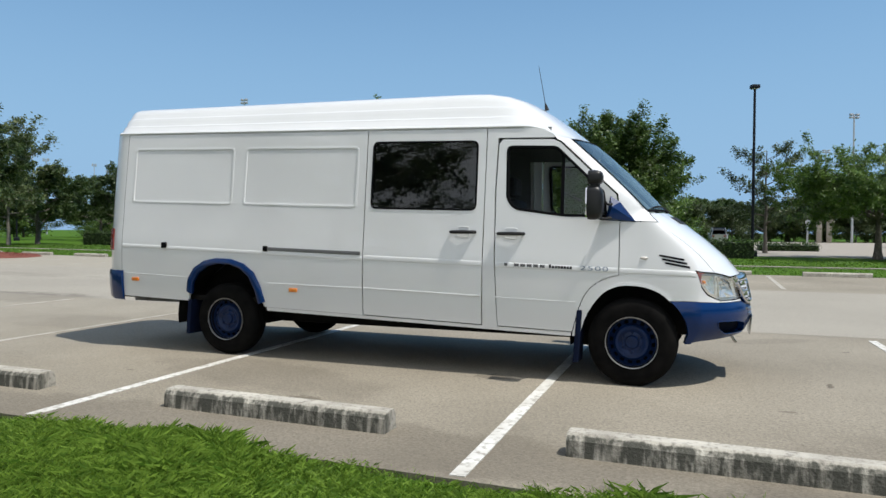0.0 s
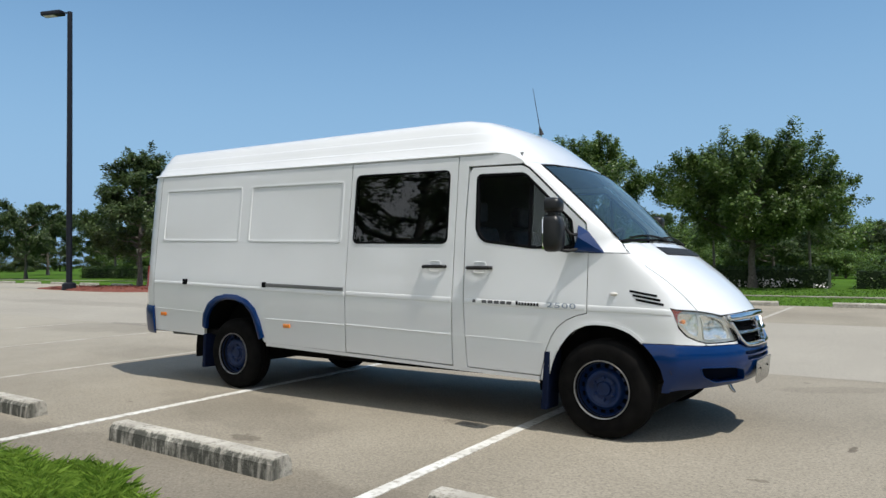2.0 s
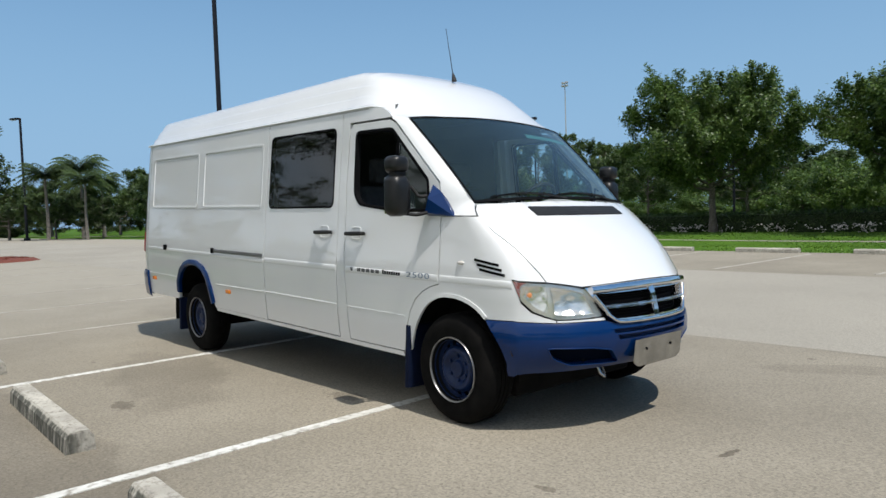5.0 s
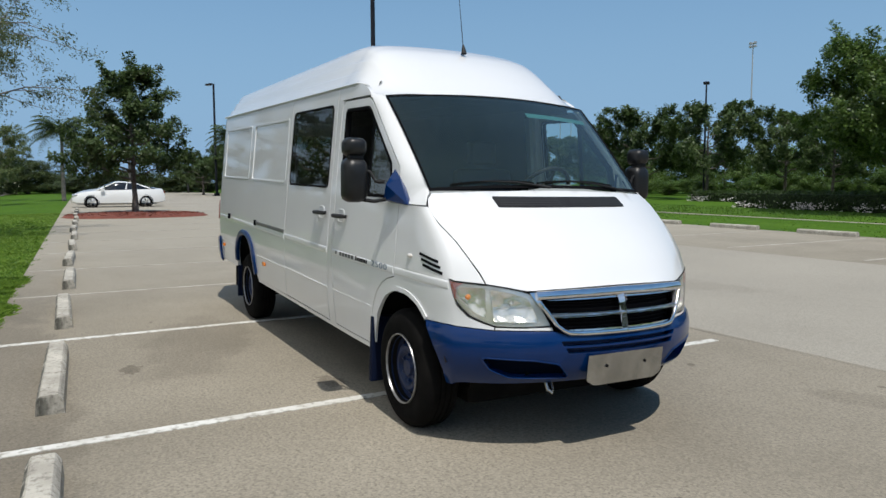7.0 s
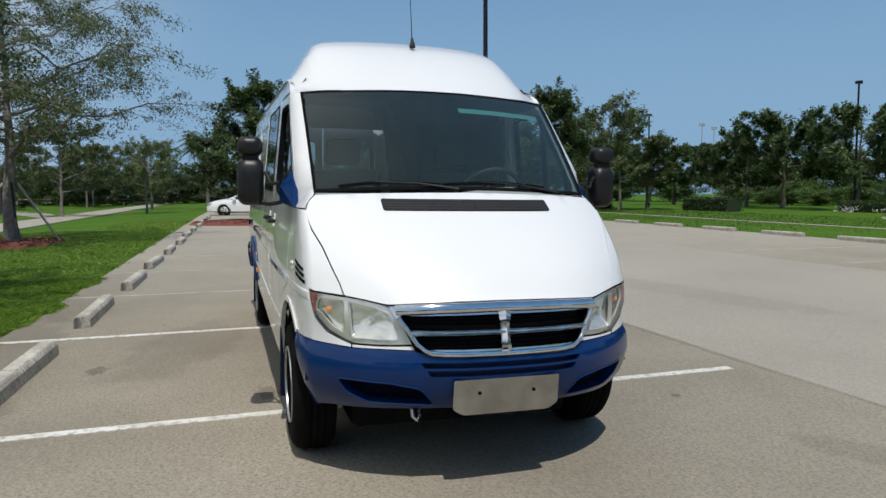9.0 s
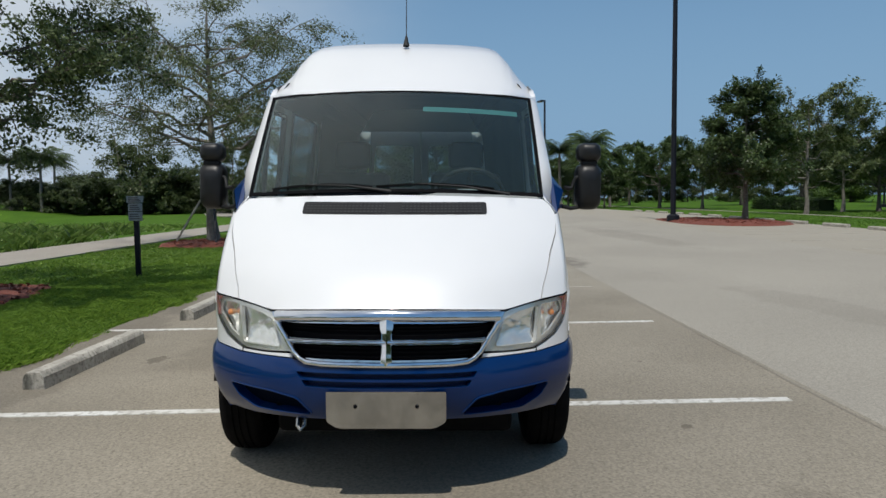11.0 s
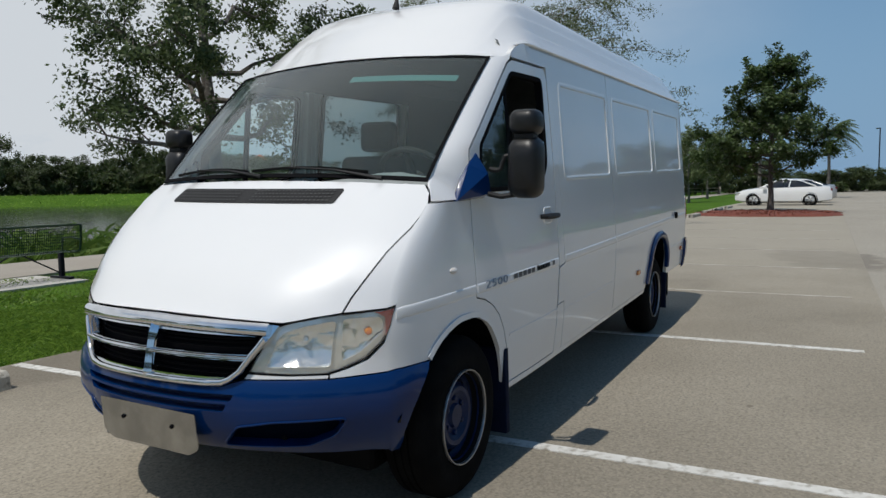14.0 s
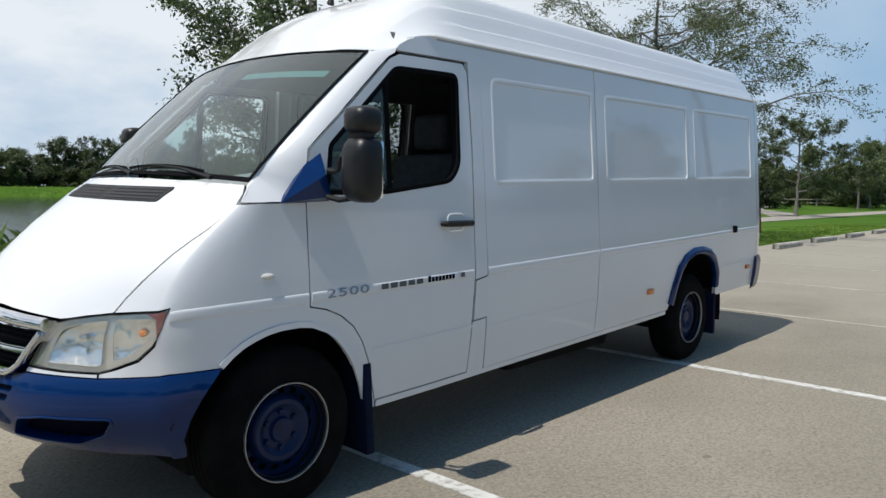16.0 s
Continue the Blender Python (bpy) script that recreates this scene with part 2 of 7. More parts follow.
PATHCON = mat("path_concrete", (0.325, 0.292, 0.245), 0.92, col2=(0.285, 0.254, 0.213), scale=0.8, col3=(0.235, 0.21, 0.178), fine=30, bump=0.2, bscale=50)
GRASS = mat("grass_ground", (0.048, 0.108, 0.010), 0.95, col2=(0.070, 0.142, 0.014), scale=0.35, col3=(0.040, 0.082, 0.012), fine=9, bump=0.6, bscale=24, detail=8, spec=0.08)
BLADE = leaf_mat("grass_blades", (0.060, 0.135, 0.010), (0.255, 0.385, 0.055), 0.5, 0.35)
VERGE = leaf_mat("verge_blades", (0.045, 0.105, 0.010), (0.125, 0.225, 0.026), 0.6, 0.3)
MULCH = mat("red_mulch", (0.20, 0.055, 0.034), 0.95, col2=(0.14, 0.038, 0.024), scale=6, col3=(0.05, 0.02, 0.014), fine=30, bump=0.8, bscale=35)
BARK = mat("grey_bark", (0.115, 0.10, 0.085), 0.95, col2=(0.07, 0.058, 0.048), scale=9, col3=(0.2, 0.185, 0.165), fine=22, bump=0.7, bscale=26)
POLE = mat("black_pole_paint", (0.006, 0.008, 0.014), 0.5, spec=0.2, col2=(0.012, 0.013, 0.018), scale=6)
GALV = mat("galvanised_steel", (0.42, 0.43, 0.44), 0.5, metal=0.5)
OAKLEAF = leaf_mat("oak_leaf", (0.024, 0.046, 0.014), (0.112, 0.148, 0.055))
PALELEAF = leaf_mat("pale_olive_leaf", (0.064, 0.093, 0.032), (0.155, 0.190, 0.072))
MIDLEAF = leaf_mat("mid_green_leaf", (0.040, 0.088, 0.016), (0.135, 0.212, 0.042))
WOODLEAF = leaf_mat("woodland_leaf", (0.030, 0.054, 0.016), (0.105, 0.135, 0.046))
FLATLEAF = leaf_mat("feathery_leaf", (0.040, 0.084, 0.015), (0.125, 0.200, 0.038))
DEEPLEAF = leaf_mat("deep_green_leaf", (0.028, 0.056, 0.016), (0.100, 0.148, 0.044))
PALMLEAF = leaf_mat("palm_leaf", (0.035, 0.062, 0.018), (0.095, 0.135, 0.045))
HEDGELEAF = leaf_mat("hedge_leaf", (0.022, 0.050, 0.012), (0.066, 0.11, 0.025))
REEDLEAF = leaf_mat("reed_leaf", (0.085, 0.165, 0.025), (0.20, 0.29, 0.06))
PETAL = mat("white_petals", (0.72, 0.68, 0.68), 0.8)
HEART = mat("hedge_heart", (0.014, 0.026, 0.008), 1.0)

# ---- mesh helpers ----
def thing(name, label, category, group="", at=(0, 0, 0)):
    e = new(name)
    e.location = at
    e.empty_display_size = 0.2
    return tagged(e, label, category, group)


def part(name, bm, material, parent=None, label="", smooth=35.0):
    """One mesh object out of a bmesh, under a thing or a part."""
    me = bpy.data.meshes.new(name)
    bm.to_mesh(me)
    bm.free()
    return part_of_mesh(name, me, material, parent, label, smooth)


def part_of_mesh(name, me, material, parent=None, label="", smooth=35.0):
    for m in (material if isinstance(material, (list, tuple)) else [material]):
        me.materials.append(m)
    if smooth:
        me.shade_smooth()
        me.set_sharp_from_angle(angle=radians(smooth))
    ob = new(name, me)
    if parent:
        ob.parent = parent
    if label:
        ob["label"] = label
    return ob


def structure(name, bm, material, label, category, smooth=0.0):
    return tagged(part(name, bm, material, None, "", smooth), label, category, kind="structure")


def box(bm, x0, x1, y0, y1, z0, z1, bev=0.0, seg=2, m=None):
    r = bmesh.ops.create_cube(bm, size=1.0)["verts"]
    for v in r:
        v.co = Vector(((x0 + x1) / 2 + v.co.x * (x1 - x0), (y0 + y1) / 2 + v.co.y * (y1 - y0), (z0 + z1) / 2 + v.co.z * (z1 - z0)))
    if bev:
        ed = list({e for v in r for e in v.link_edges})
        out = bmesh.ops.bevel(bm, geom=ed, offset=bev, segments=seg, affect="EDGES", profile=0.6)
        r = list({v for f in out["faces"] for v in f.verts} | {v for v in r if v.is_valid})
    if m is not None:
        bmesh.ops.transform(bm, matrix=m, verts=r)
    return r


def tube(bm, pts, radii, n=8, caps=True):
    """A round tube along points, with a radius at each."""
    pts = [Vector(p) for p in pts]
    if not isinstance(radii, (list, tuple)):
        radii = [radii] * len(pts)
    rings = []
    ref = None
    for i, p in enumerate(pts):
        d = (pts[min(i + 1, len(pts) - 1)] - pts[max(i - 1, 0)]).normalized()
        if ref is None or abs(ref.dot(d)) > 0.95:
            ref = Vector((0, 0, 1)) if abs(d.z) < 0.9 else Vector((1, 0, 0))
        u = d.cross(ref).normalized()
        v = d.cross(u)
        ref = u.cross(d)
        rings.append([bm.verts.new(p + radii[i] * (math.cos(2 * math.pi * k / n) * u + math.sin(2 * math.pi * k / n) * v)) for k in range(n)])
    for a, b in zip(rings, rings[1:]):
        for k in range(n):
            bm.faces.new((a[k], a[(k + 1) % n], b[(k + 1) % n], b[k]))
    if caps:
        bm.faces.new(rings[0][::-1])
        bm.faces.new(rings[-1])
    return rings


def lathe(bm, prof, n=48, axis="y", at=(0, 0, 0), closed=False):
    """Turns a profile of (radius, along) round an axis."""
    rings = []
    for r, a in prof:
        ring = []
        for k in range(n):
            c, s = r * math.cos(2 * math.pi * k / n), r * math.sin(2 * math.pi * k / n)
            p = {"y": (c, a, s), "x": (a, c, s), "z": (c, s, a)}[axis]
            ring.append(bm.verts.new(Vector(p) + Vector(at)))
        rings.append(ring)
    for a, b in zip(rings, rings[1:] + (rings[:1] if closed else [])):
        for k in range(n):
            bm.faces.new((a[k], a[(k + 1) % n], b[(k + 1) % n], b[k]))
    bmesh.ops.recalc_face_normals(bm, faces=bm.faces[:])
    return rings


def grid(bm, rows, close=False):
    vs = [[bm.verts.new(p) for p in r] for r in rows]
    for a, b in zip(vs, vs[1:]):
        for k in range(len(a) - (0 if close else 1)):
            try:
                bm.faces.new((a[k], a[(k + 1) % len(a)], b[(k + 1) % len(a)], b[k]))
            except ValueError:
                pass
    return vs


def slab(bm, outline, z0, z1):
    """A flat plate with a straight edge all round, from an outline in x and y."""
    lo = [bm.verts.new((x, y, z0)) for x, y in outline]
    hi = [bm.verts.new((x, y, z1)) for x, y in outline]
    bm.faces.new(hi)
    bm.faces.new(lo[::-1])
    n = len(lo)
    for k in range(n):
        bm.faces.new((lo[k], lo[(k + 1) % n], hi[(k + 1) % n], hi[k]))
    bmesh.ops.recalc_face_normals(bm, faces=bm.faces[:])


def mesh_of(name, verts, faces):
    me = bpy.data.meshes.new(name)
    v = np.asarray(verts, dtype=np.float32)
    f = np.asarray(faces, dtype=np.int32)
    k = f.shape[1]
    me.vertices.add(len(v))
    me.vertices.foreach_set("co", v.ravel())
    me.loops.add(f.size)
    me.loops.foreach_set("vertex_index", f.ravel())
    me.polygons.add(len(f))
    me.polygons.foreach_set("loop_start", np.arange(0, f.size, k, dtype=np.int32))
    me.update(calc_edges=True)
    return me


def rounded(pts, r, n=5):
    """A closed outline with its corners rounded; r is one radius or one a corner."""
    out = []
    k = len(pts)
    rs = r if isinstance(r, (list, tuple)) else [r] * k
    for i in range(k):
        p, a, b = Vector(pts[i]), Vector(pts[i - 1]), Vector(pts[(i + 1) % k])
        da, db = (a - p), (b - p)
        q = min(rs[i], da.length * 0.45, db.length * 0.45)
        if q < 1e-4:
            out.append(tuple(p))
            continue
        a1, b1 = p + da.normalized() * q, p + db.normalized() * q
        for j in range(n + 1):
            t = j / n
            v = (1 - t) ** 2 * a1 + 2 * t * (1 - t) * p + t * t * b1
            out.append(tuple(v))
    return out

# ---- the van's skin: s runs round the nose (s = y) and back along the side, z is the level height ----
RAKE = 0.028
NOSE_Z = (0.40, 0.47, 0.60, 0.72, 0.80, 0.87, 0.955, 1.075, 1.22, 1.363, 1.45)
NOSE_X = (0.835, 0.868, 0.893, 0.885, 0.868, 0.852, 0.815, 0.713, 0.547, 0.354, 0.215)
SIDE_Z = (0.30, 0.40, 0.60, 0.90, 1.00, 1.20, 1.43, 2.05, 2.20)
SIDE_W = (0.905, 0.925, 0.943, 0.950, 0.946, 0.928, 0.910, 0.852, 0.832)
KNEE, BACK = 0.84, 0.05


def nose_x(z):
    return float(np.interp(z, NOSE_Z, NOSE_X))


def side_w(z, x=-1.0):
    w = float(np.interp(z, SIDE_Z, SIDE_W))
    return w - 0.035 * min(1.0, max(0.0, (x + 0.9) / 0.95)) ** 1.5


def nose_drop(z):
    return float(np.interp(z, (0.4, 0.75, 0.95, 1.15, 1.42), (0.36, 0.37, 0.30, 0.225, 0.17)))


def skin_at(s, z, off=0.0):
    """A place on the skin, pushed outwards by off."""
    def raw(a, zz):
        xc, d = nose_x(zz), nose_drop(zz)
        if a <= KNEE:
            return xc - d * (a / KNEE) ** 2.6, a
        xk, slope = xc - d, d * 2.6 / KNEE
        w = side_w(zz, BACK)
        if a <= KNEE + 1:
            t = a - KNEE
            cx = max(xk - (w - KNEE) * slope, BACK + 0.03)
            return (1 - t) ** 2 * xk + 2 * t * (1 - t) * cx + t * t * BACK, (1 - t) ** 2 * KNEE + 2 * t * (1 - t) * w + t * t * w
        x = BACK - (a - KNEE - 1)
        return x, side_w(zz, x)
    sg, a = (-1.0 if s < 0 else 1.0), abs(s)
    x, y = raw(a, z)
    if off:
        e = 0.004
        x1, y1 = raw(a + e, z)
        x2, y2 = raw(a, z + e)
        ax, ay = x1 - x, y1 - y
        bx, by, bz = x2 - x, y2 - y, e
        nx, ny, nz = ay * bz, -ax * bz, ax * by - ay * bx
        n = math.sqrt(nx * nx + ny * ny + nz * nz) or 1.0
        x, y, z = x + off * nx / n, y + off * ny / n, z + off * nz / n
    return x, y * sg, z - RAKE * (x + 1.2)


def s_of(x, z):
    """The skin's s at the place x of the side at level z."""
    if x <= BACK:
        return KNEE + 1 + BACK - x
    lo, hi = 0.0, KNEE + 1
    for _ in range(40):
        mid = (lo + hi) / 2
        lo, hi = (mid, hi) if skin_at(mid, z)[0] > x else (lo, mid)
    return (lo + hi) / 2


def dense(poly, step=0.07):
    out = []
    for (a, b), (c, d) in zip(poly, poly[1:] + poly[:1]):
        n = max(1, int(math.hypot(c - a, d - b) / step + 0.999))
        out += [(a + (c - a) * i / n, b + (d - b) * i / n) for i in range(n)]
    return out


def side(pts, step=0.05):
    """An outline in (x, level z) of the side, as (s, z)."""
    return [(s_of(x, z), z) for x, z in dense(pts, step)]


def area(p):
    return sum(a * d - c * b for (a, b), (c, d) in zip(p, p[1:] + p[:1])) / 2


def inset(poly, d):
    """The outline drawn in by d."""
    sg = 1 if area(poly) > 0 else -1
    out = []
    n = len(poly)
    for i in range(n):
        p, a, b = Vector(poly[i]), Vector(poly[i - 1]), Vector(poly[(i + 1) % n])
        u, v = p - a, b - p
        if u.length < 1e-7 or v.length < 1e-7:
            out.append(tuple(p))
            continue
        u.normalize(), v.normalize()
        n1, n2 = Vector((-u.y, u.x)) * sg, Vector((-v.y, v.x)) * sg
        m = n1 + n2
        k = max(0.35, 1 + n1.dot(n2))
        out.append(tuple(p + m * d / k))
    return out


def inside(poly, px, py):
    r = np.zeros(len(px), bool)
    x = np.array([p[0] for p in poly])
    y = np.array([p[1] for p in poly])
    for i in range(len(poly)):
        x0, y0, x1, y1 = x[i - 1], y[i - 1], x[i], y[i]
        if y0 == y1:
            continue
        r ^= ((y0 > py) != (y1 > py)) & (px < (x1 - x0) * (py - y0) / (y1 - y0) + x0)
    return r


def skin(outer, holes=(), step=0.07, off=0.0, flange=0.02, mirror=False, at=skin_at, gap=0.0, hole_flange=None):
    """A piece of the skin between an outer outline and holes, in (s, z), with its edges folded inwards."""
    if gap:
        outer = inset(outer, gap)
    loops = [dense(outer, step)] + [dense(h, step) for h in holes]
    verts, edges = [], []
    for lp in loops:
        o = len(verts)
        verts += [Vector(p) for p in lp]
        edges += [(o + i, o + (i + 1) % len(lp)) for i in range(len(lp))]
    lim = np.array([[p.x, p.y] for p in verts])
    gx, gy = np.meshgrid(np.arange(lim[:, 0].min(), lim[:, 0].max(), step), np.arange(lim[:, 1].min(), lim[:, 1].max(), step * 0.8))
    gx, gy = gx.ravel() + 0.003, gy.ravel() + 0.003
    ok = inside(loops[0], gx, gy)
    for h in loops[1:]:
        ok &= ~inside(h, gx, gy)
    gx, gy = gx[ok], gy[ok]
    if len(gx):
        d = np.min(np.hypot(gx[:, None] - lim[None, :, 0], gy[:, None] - lim[None, :, 1]), axis=1)
        for x, y in zip(gx[d > step * 0.45], gy[d > step * 0.45]):
            verts.append(Vector((x, y)))
    vo, eo, fo = geometry.delaunay_2d_cdt(verts, edges, [], 0, 1e-6)[:3]
    cen = np.array([[sum(vo[i].x for i in f) / 3, sum(vo[i].y for i in f) / 3] for f in fo])
    keep = inside(loops[0], cen[:, 0], cen[:, 1])
    for h in loops[1:]:
        keep &= ~inside(h, cen[:, 0], cen[:, 1])
    bm = bmesh.new()
    sg = -1 if mirror else 1
    bv = [bm.verts.new(at(v.x * sg, v.y, off)) for v in vo]
    par = [(v.x * sg, v.y) for v in vo]
    idx = {v: i for i, v in enumerate(bv)}
    first = None
    for f, k in zip(fo, keep):
        if k:
            try:
                face = bm.faces.new([bv[i] for i in (f if not mirror else f[::-1])])
            except ValueError:
                continue
            if first is None:
                first = face
                s, z = par[f[0]]
                hint = Vector(at(s, z, 0.02)) - Vector(at(s, z, 0.0))
    if flange:
        bd = [e for e in bm.edges if len(e.link_faces) == 1]
        deep = {}
        for e in bd:
            for v in e.verts:
                if v not in deep:
                    s, z = par[idx[v]]
                    deep[v] = bm.verts.new(at(s, z, off - flange))
        for e in bd:
            a, b = e.verts
            bm.faces.new((a, b, deep[b], deep[a]))
    bmesh.ops.delete(bm, geom=[v for v in bm.verts if not v.link_faces], context="VERTS")
    outward(bm, first, hint)
    return bm


def outward(bm, face, hint):
    """Turns all faces so that one of them looks along hint."""
    bmesh.ops.recalc_face_normals(bm, faces=bm.faces[:])
    face.normal_update()
    if face.normal.dot(hint) < 0:
        bmesh.ops.reverse_faces(bm, faces=bm.faces[:])


def ribbon(loop_a, off_a, loop_b, off_b, mirror=False, at=skin_at, bm=None):
    """A closed strip between two outlines with as many points each."""
    bm = bm or bmesh.new()
    sg = -1 if mirror else 1
    a = [bm.verts.new(at(s * sg, z, off_a)) for s, z in loop_a]
    b = [bm.verts.new(at(s * sg, z, off_b)) for s, z in loop_b]
    n = len(a)
    for k in range(n):
        bm.faces.new((a[k], a[(k + 1) % n], b[(k + 1) % n], b[k]))
    return bm


def frame_ring(outline, width, proud, depth, mirror=False, step=0.06, at=skin_at):
    """A raised frame along an outline: outer face, top and inner face."""
    o = dense(outline, step)
    i = inset(o, width)
    bm = bmesh.new()
    ribbon(o, -depth, o, proud * 0.6, mirror, at, bm)
    ribbon(o, proud * 0.6, inset(o, width * 0.25), proud, mirror, at, bm)
    ribbon(inset(o, width * 0.25), proud, inset(o, width * 0.75), proud, mirror, at, bm)
    ribbon(inset(o, width * 0.75), proud, i, proud * 0.5, mirror, at, bm)
    ribbon(i, proud * 0.5, i, -depth, mirror, at, bm)
    bmesh.ops.remove_doubles(bm, verts=bm.verts[:], dist=1e-5)
    bmesh.ops.recalc_face_normals(bm, faces=bm.faces[:])
    return bm


def bead(line, width, proud, mirror=False, at=skin_at, step=0.05):
    """A rounded moulding along an open line of (s, z), width measured across the line."""
    pts = []
    for (a, b), (c, d) in zip(line, line[1:]):
        n = max(1, int(math.hypot(c - a, d - b) / step + 0.999))
        pts += [(a + (c - a) * i / n, b + (d - b) * i / n) for i in range(n)]
    pts.append(line[-1])
    sg = -1 if mirror else 1
    rows = []
    for i, (u, z) in enumerate(pts):
        a, b = pts[max(0, i - 1)], pts[min(len(pts) - 1, i + 1)]
        d = math.hypot(b[0] - a[0], b[1] - a[1]) or 1.0
        nx, nz = -(b[1] - a[1]) / d, (b[0] - a[0]) / d
        rows.append([at(sg * (u + nx * k * width / 2), z + nz * k * width / 2, -0.002 + (proud + 0.002) * (1 - k ** 4) ** 0.5) for k in (-1, -0.97, -0.88, -0.7, -0.4, 0, 0.4, 0.7, 0.88, 0.97, 1)])
    bm = bmesh.new()
    vs = grid(bm, rows)
    bm.faces.new(vs[0])
    bm.faces.new(vs[-1][::-1])
    bmesh.ops.recalc_face_normals(bm, faces=bm.faces[:])
    return bm


def strip(line, width, proud, mirror=False, at=skin_at, step=0.06):
    """A raised moulding along an open line of (s, z), width measured in z."""
    pts = []
    for (a, b), (c, d) in zip(line, line[1:]):
        n = max(1, int(math.hypot(c - a, d - b) / step + 0.999))
        pts += [(a + (c - a) * i / n, b + (d - b) * i / n) for i in range(n)]
    pts.append(line[-1])
    sg = -1 if mirror else 1
    bm = bmesh.new()
    rows = [[at(s * sg, z + dz * width, o) for dz, o in ((-0.5, -0.002), (-0.42, proud * 0.8), (0, proud), (0.42, proud * 0.8), (0.5, -0.002))] for s, z in pts]
    vs = grid(bm, rows)
    bm.faces.new(vs[0])
    bm.faces.new(vs[-1][::-1])
    bmesh.ops.recalc_face_normals(bm, faces=bm.faces[:])
    return bm

# ---- the van ----
van = thing("cargo_van", "white high-roof cargo van with blue bumpers parked across bays", "van")
# the body is leaned left and shifted to fit the camera's views; wheels stay upright
LEAN = Matrix.Translation((0, -0.015, 0)) @ Matrix.Rotation(radians(-0.8), 4, "X")
van.matrix_basis = LEAN
MIRRORS = ((False, 1), (True, -1))      # left side (y > 0), right side


def arch(cx, cz, r, a0, a1, n=18):
    return [(cx + r * math.cos(radians(a0 + (a1 - a0) * i / n)), cz + r * math.sin(radians(a0 + (a1 - a0) * i / n))) for i in range(n + 1)]


FA, RA = (0.0, 0.389), (-3.93, 0.279)     # axles, at level heights
SILL, GUT = 0.415, 2.13
DOOR_ARC = [(-0.105, 0.908), (-0.185, 0.887), (-0.265, 0.848), (-0.335, 0.79), (-0.385, 0.715), (-0.425, 0.615), (-0.455, 0.50), (-0.475, 0.422)]
ARCH = [(0.29, 0.722), (0.25, 0.757), (0.208, 0.785), (0.155, 0.807), (0.10, 0.822), (0.04, 0.830), (-0.05, 0.830), (-0.11, 0.820), (-0.19, 0.785), (-0.235, 0.750), (-0.27, 0.710), (-0.31, 0.655), (-0.343, 0.595), (-0.375, 0.52), (-0.40, 0.44), (-0.415, 0.40)]

# fenders
SEAM = [(0.830, 1.25), (0.788, 1.165), (0.755, 1.07), (0.730, 1.01), (0.716, 0.957)]
for mir, sg in MIRRORS:
    low = [(s_of(x, z), z) for x, z in ARCH]
    low += [(s_of(-0.43, 0.385), 0.385), (s_of(-0.48, 0.385), 0.385)] + [(s_of(x, z), z) for x, z in reversed(DOOR_ARC)]
    top = [(s_of(-0.105, 1.345), 1.345), (1.6, 1.347), (1.25, 1.345), (0.866, 1.345)] + SEAM
    lamp = [(0.80, 0.963), (0.90, 0.968), (1.015, 0.975), (0.938, 0.904), (0.838, 0.841), (0.792, 0.783), (0.735, 0.754), (0.685, 0.737), (0.57, 0.740), (0.430, 0.749), (0.418, 0.726)]
    bot = [(0.55, 0.724), (0.69, 0.719), (0.82, 0.724), (1.0, 0.729), (1.3, 0.726)]
    fender = part("fender", skin(top + lamp + bot + low, step=0.06, mirror=mir, gap=0.0035, flange=0.014), WHITE, van)
    lipi = [q for k in range(len(ARCH) - 4) for q in dense([ARCH[k], ARCH[k + 1]], 0.03)[:max(1, len(dense([ARCH[k], ARCH[k + 1]], 0.03)) // 2)]]
    lipo = [(x * 1.05, FA[1] + (z - FA[1]) * 1.055) for x, z in lipi]
    bm = bmesh.new()
    m1 = -1 if mir else 1
    grid(bm, [[skin_at(m1 * s_of(*a), a[1], 0.001), skin_at(m1 * s_of(*a), a[1], 0.008), skin_at(m1 * s_of(*b), b[1], 0.010), skin_at(m1 * s_of(*b), b[1], -0.012)] for a, b in zip(lipo, lipi)])
    bmesh.ops.recalc_face_normals(bm, faces=bm.faces[:])
    part("arch_lip", bm, WHITE, fender)
    # side repeater
    bm = bmesh.new()
    c = Vector(skin_at(m1 * s_of(0.09, 1.055), 1.055, 0.004))
    lathe(bm, [(0.001, 0.010), (0.010, 0.009), (0.020, 0.006), (0.030, 0.0), (0.030, -0.006)], 20, "y")
    bmesh.ops.transform(bm, matrix=Matrix.Translation(c) @ Matrix.Diagonal((1.0, m1, 0.42, 1)), verts=bm.verts[:])
    bmesh.ops.recalc_face_normals(bm, faces=bm.faces[:])
    part("side_repeater", bm, mat("repeater_lens", (0.62, 0.58, 0.54), 0.3, coat=0.5) if not mir else bpy.data.materials["repeater_lens"], fender, "small clear side repeater lamp")
    # crease line above the wheel
    part("crease", bead([(s_of(-0.10, 0.945), 0.945), (1.5, 0.947), (1.15, 0.945), (1.03, 0.940)], 0.046, 0.0036, mir), WHITE, fender)
# louvres on the right fender only
bm = bmesh.new()
for k in range(3):
    za = 1.082 - 0.029 * k
    xa = 0.205 + 0.022 * k
    rows = []
    for i in range(7):
        x = xa + (0.185 * i / 6)
        z = za - 0.028 * i / 6
        rows.append([skin_at(-s_of(x, z + d), z + d, o) for d, o in ((-0.008, 0.001), (-0.007, 0.003), (0.007, 0.003), (0.008, 0.001))])
    grid(bm, rows)
bmesh.ops.recalc_face_normals(bm, faces=bm.faces[:])
part("louvres", bm, SEAL, van, "three black slanted air louvres")

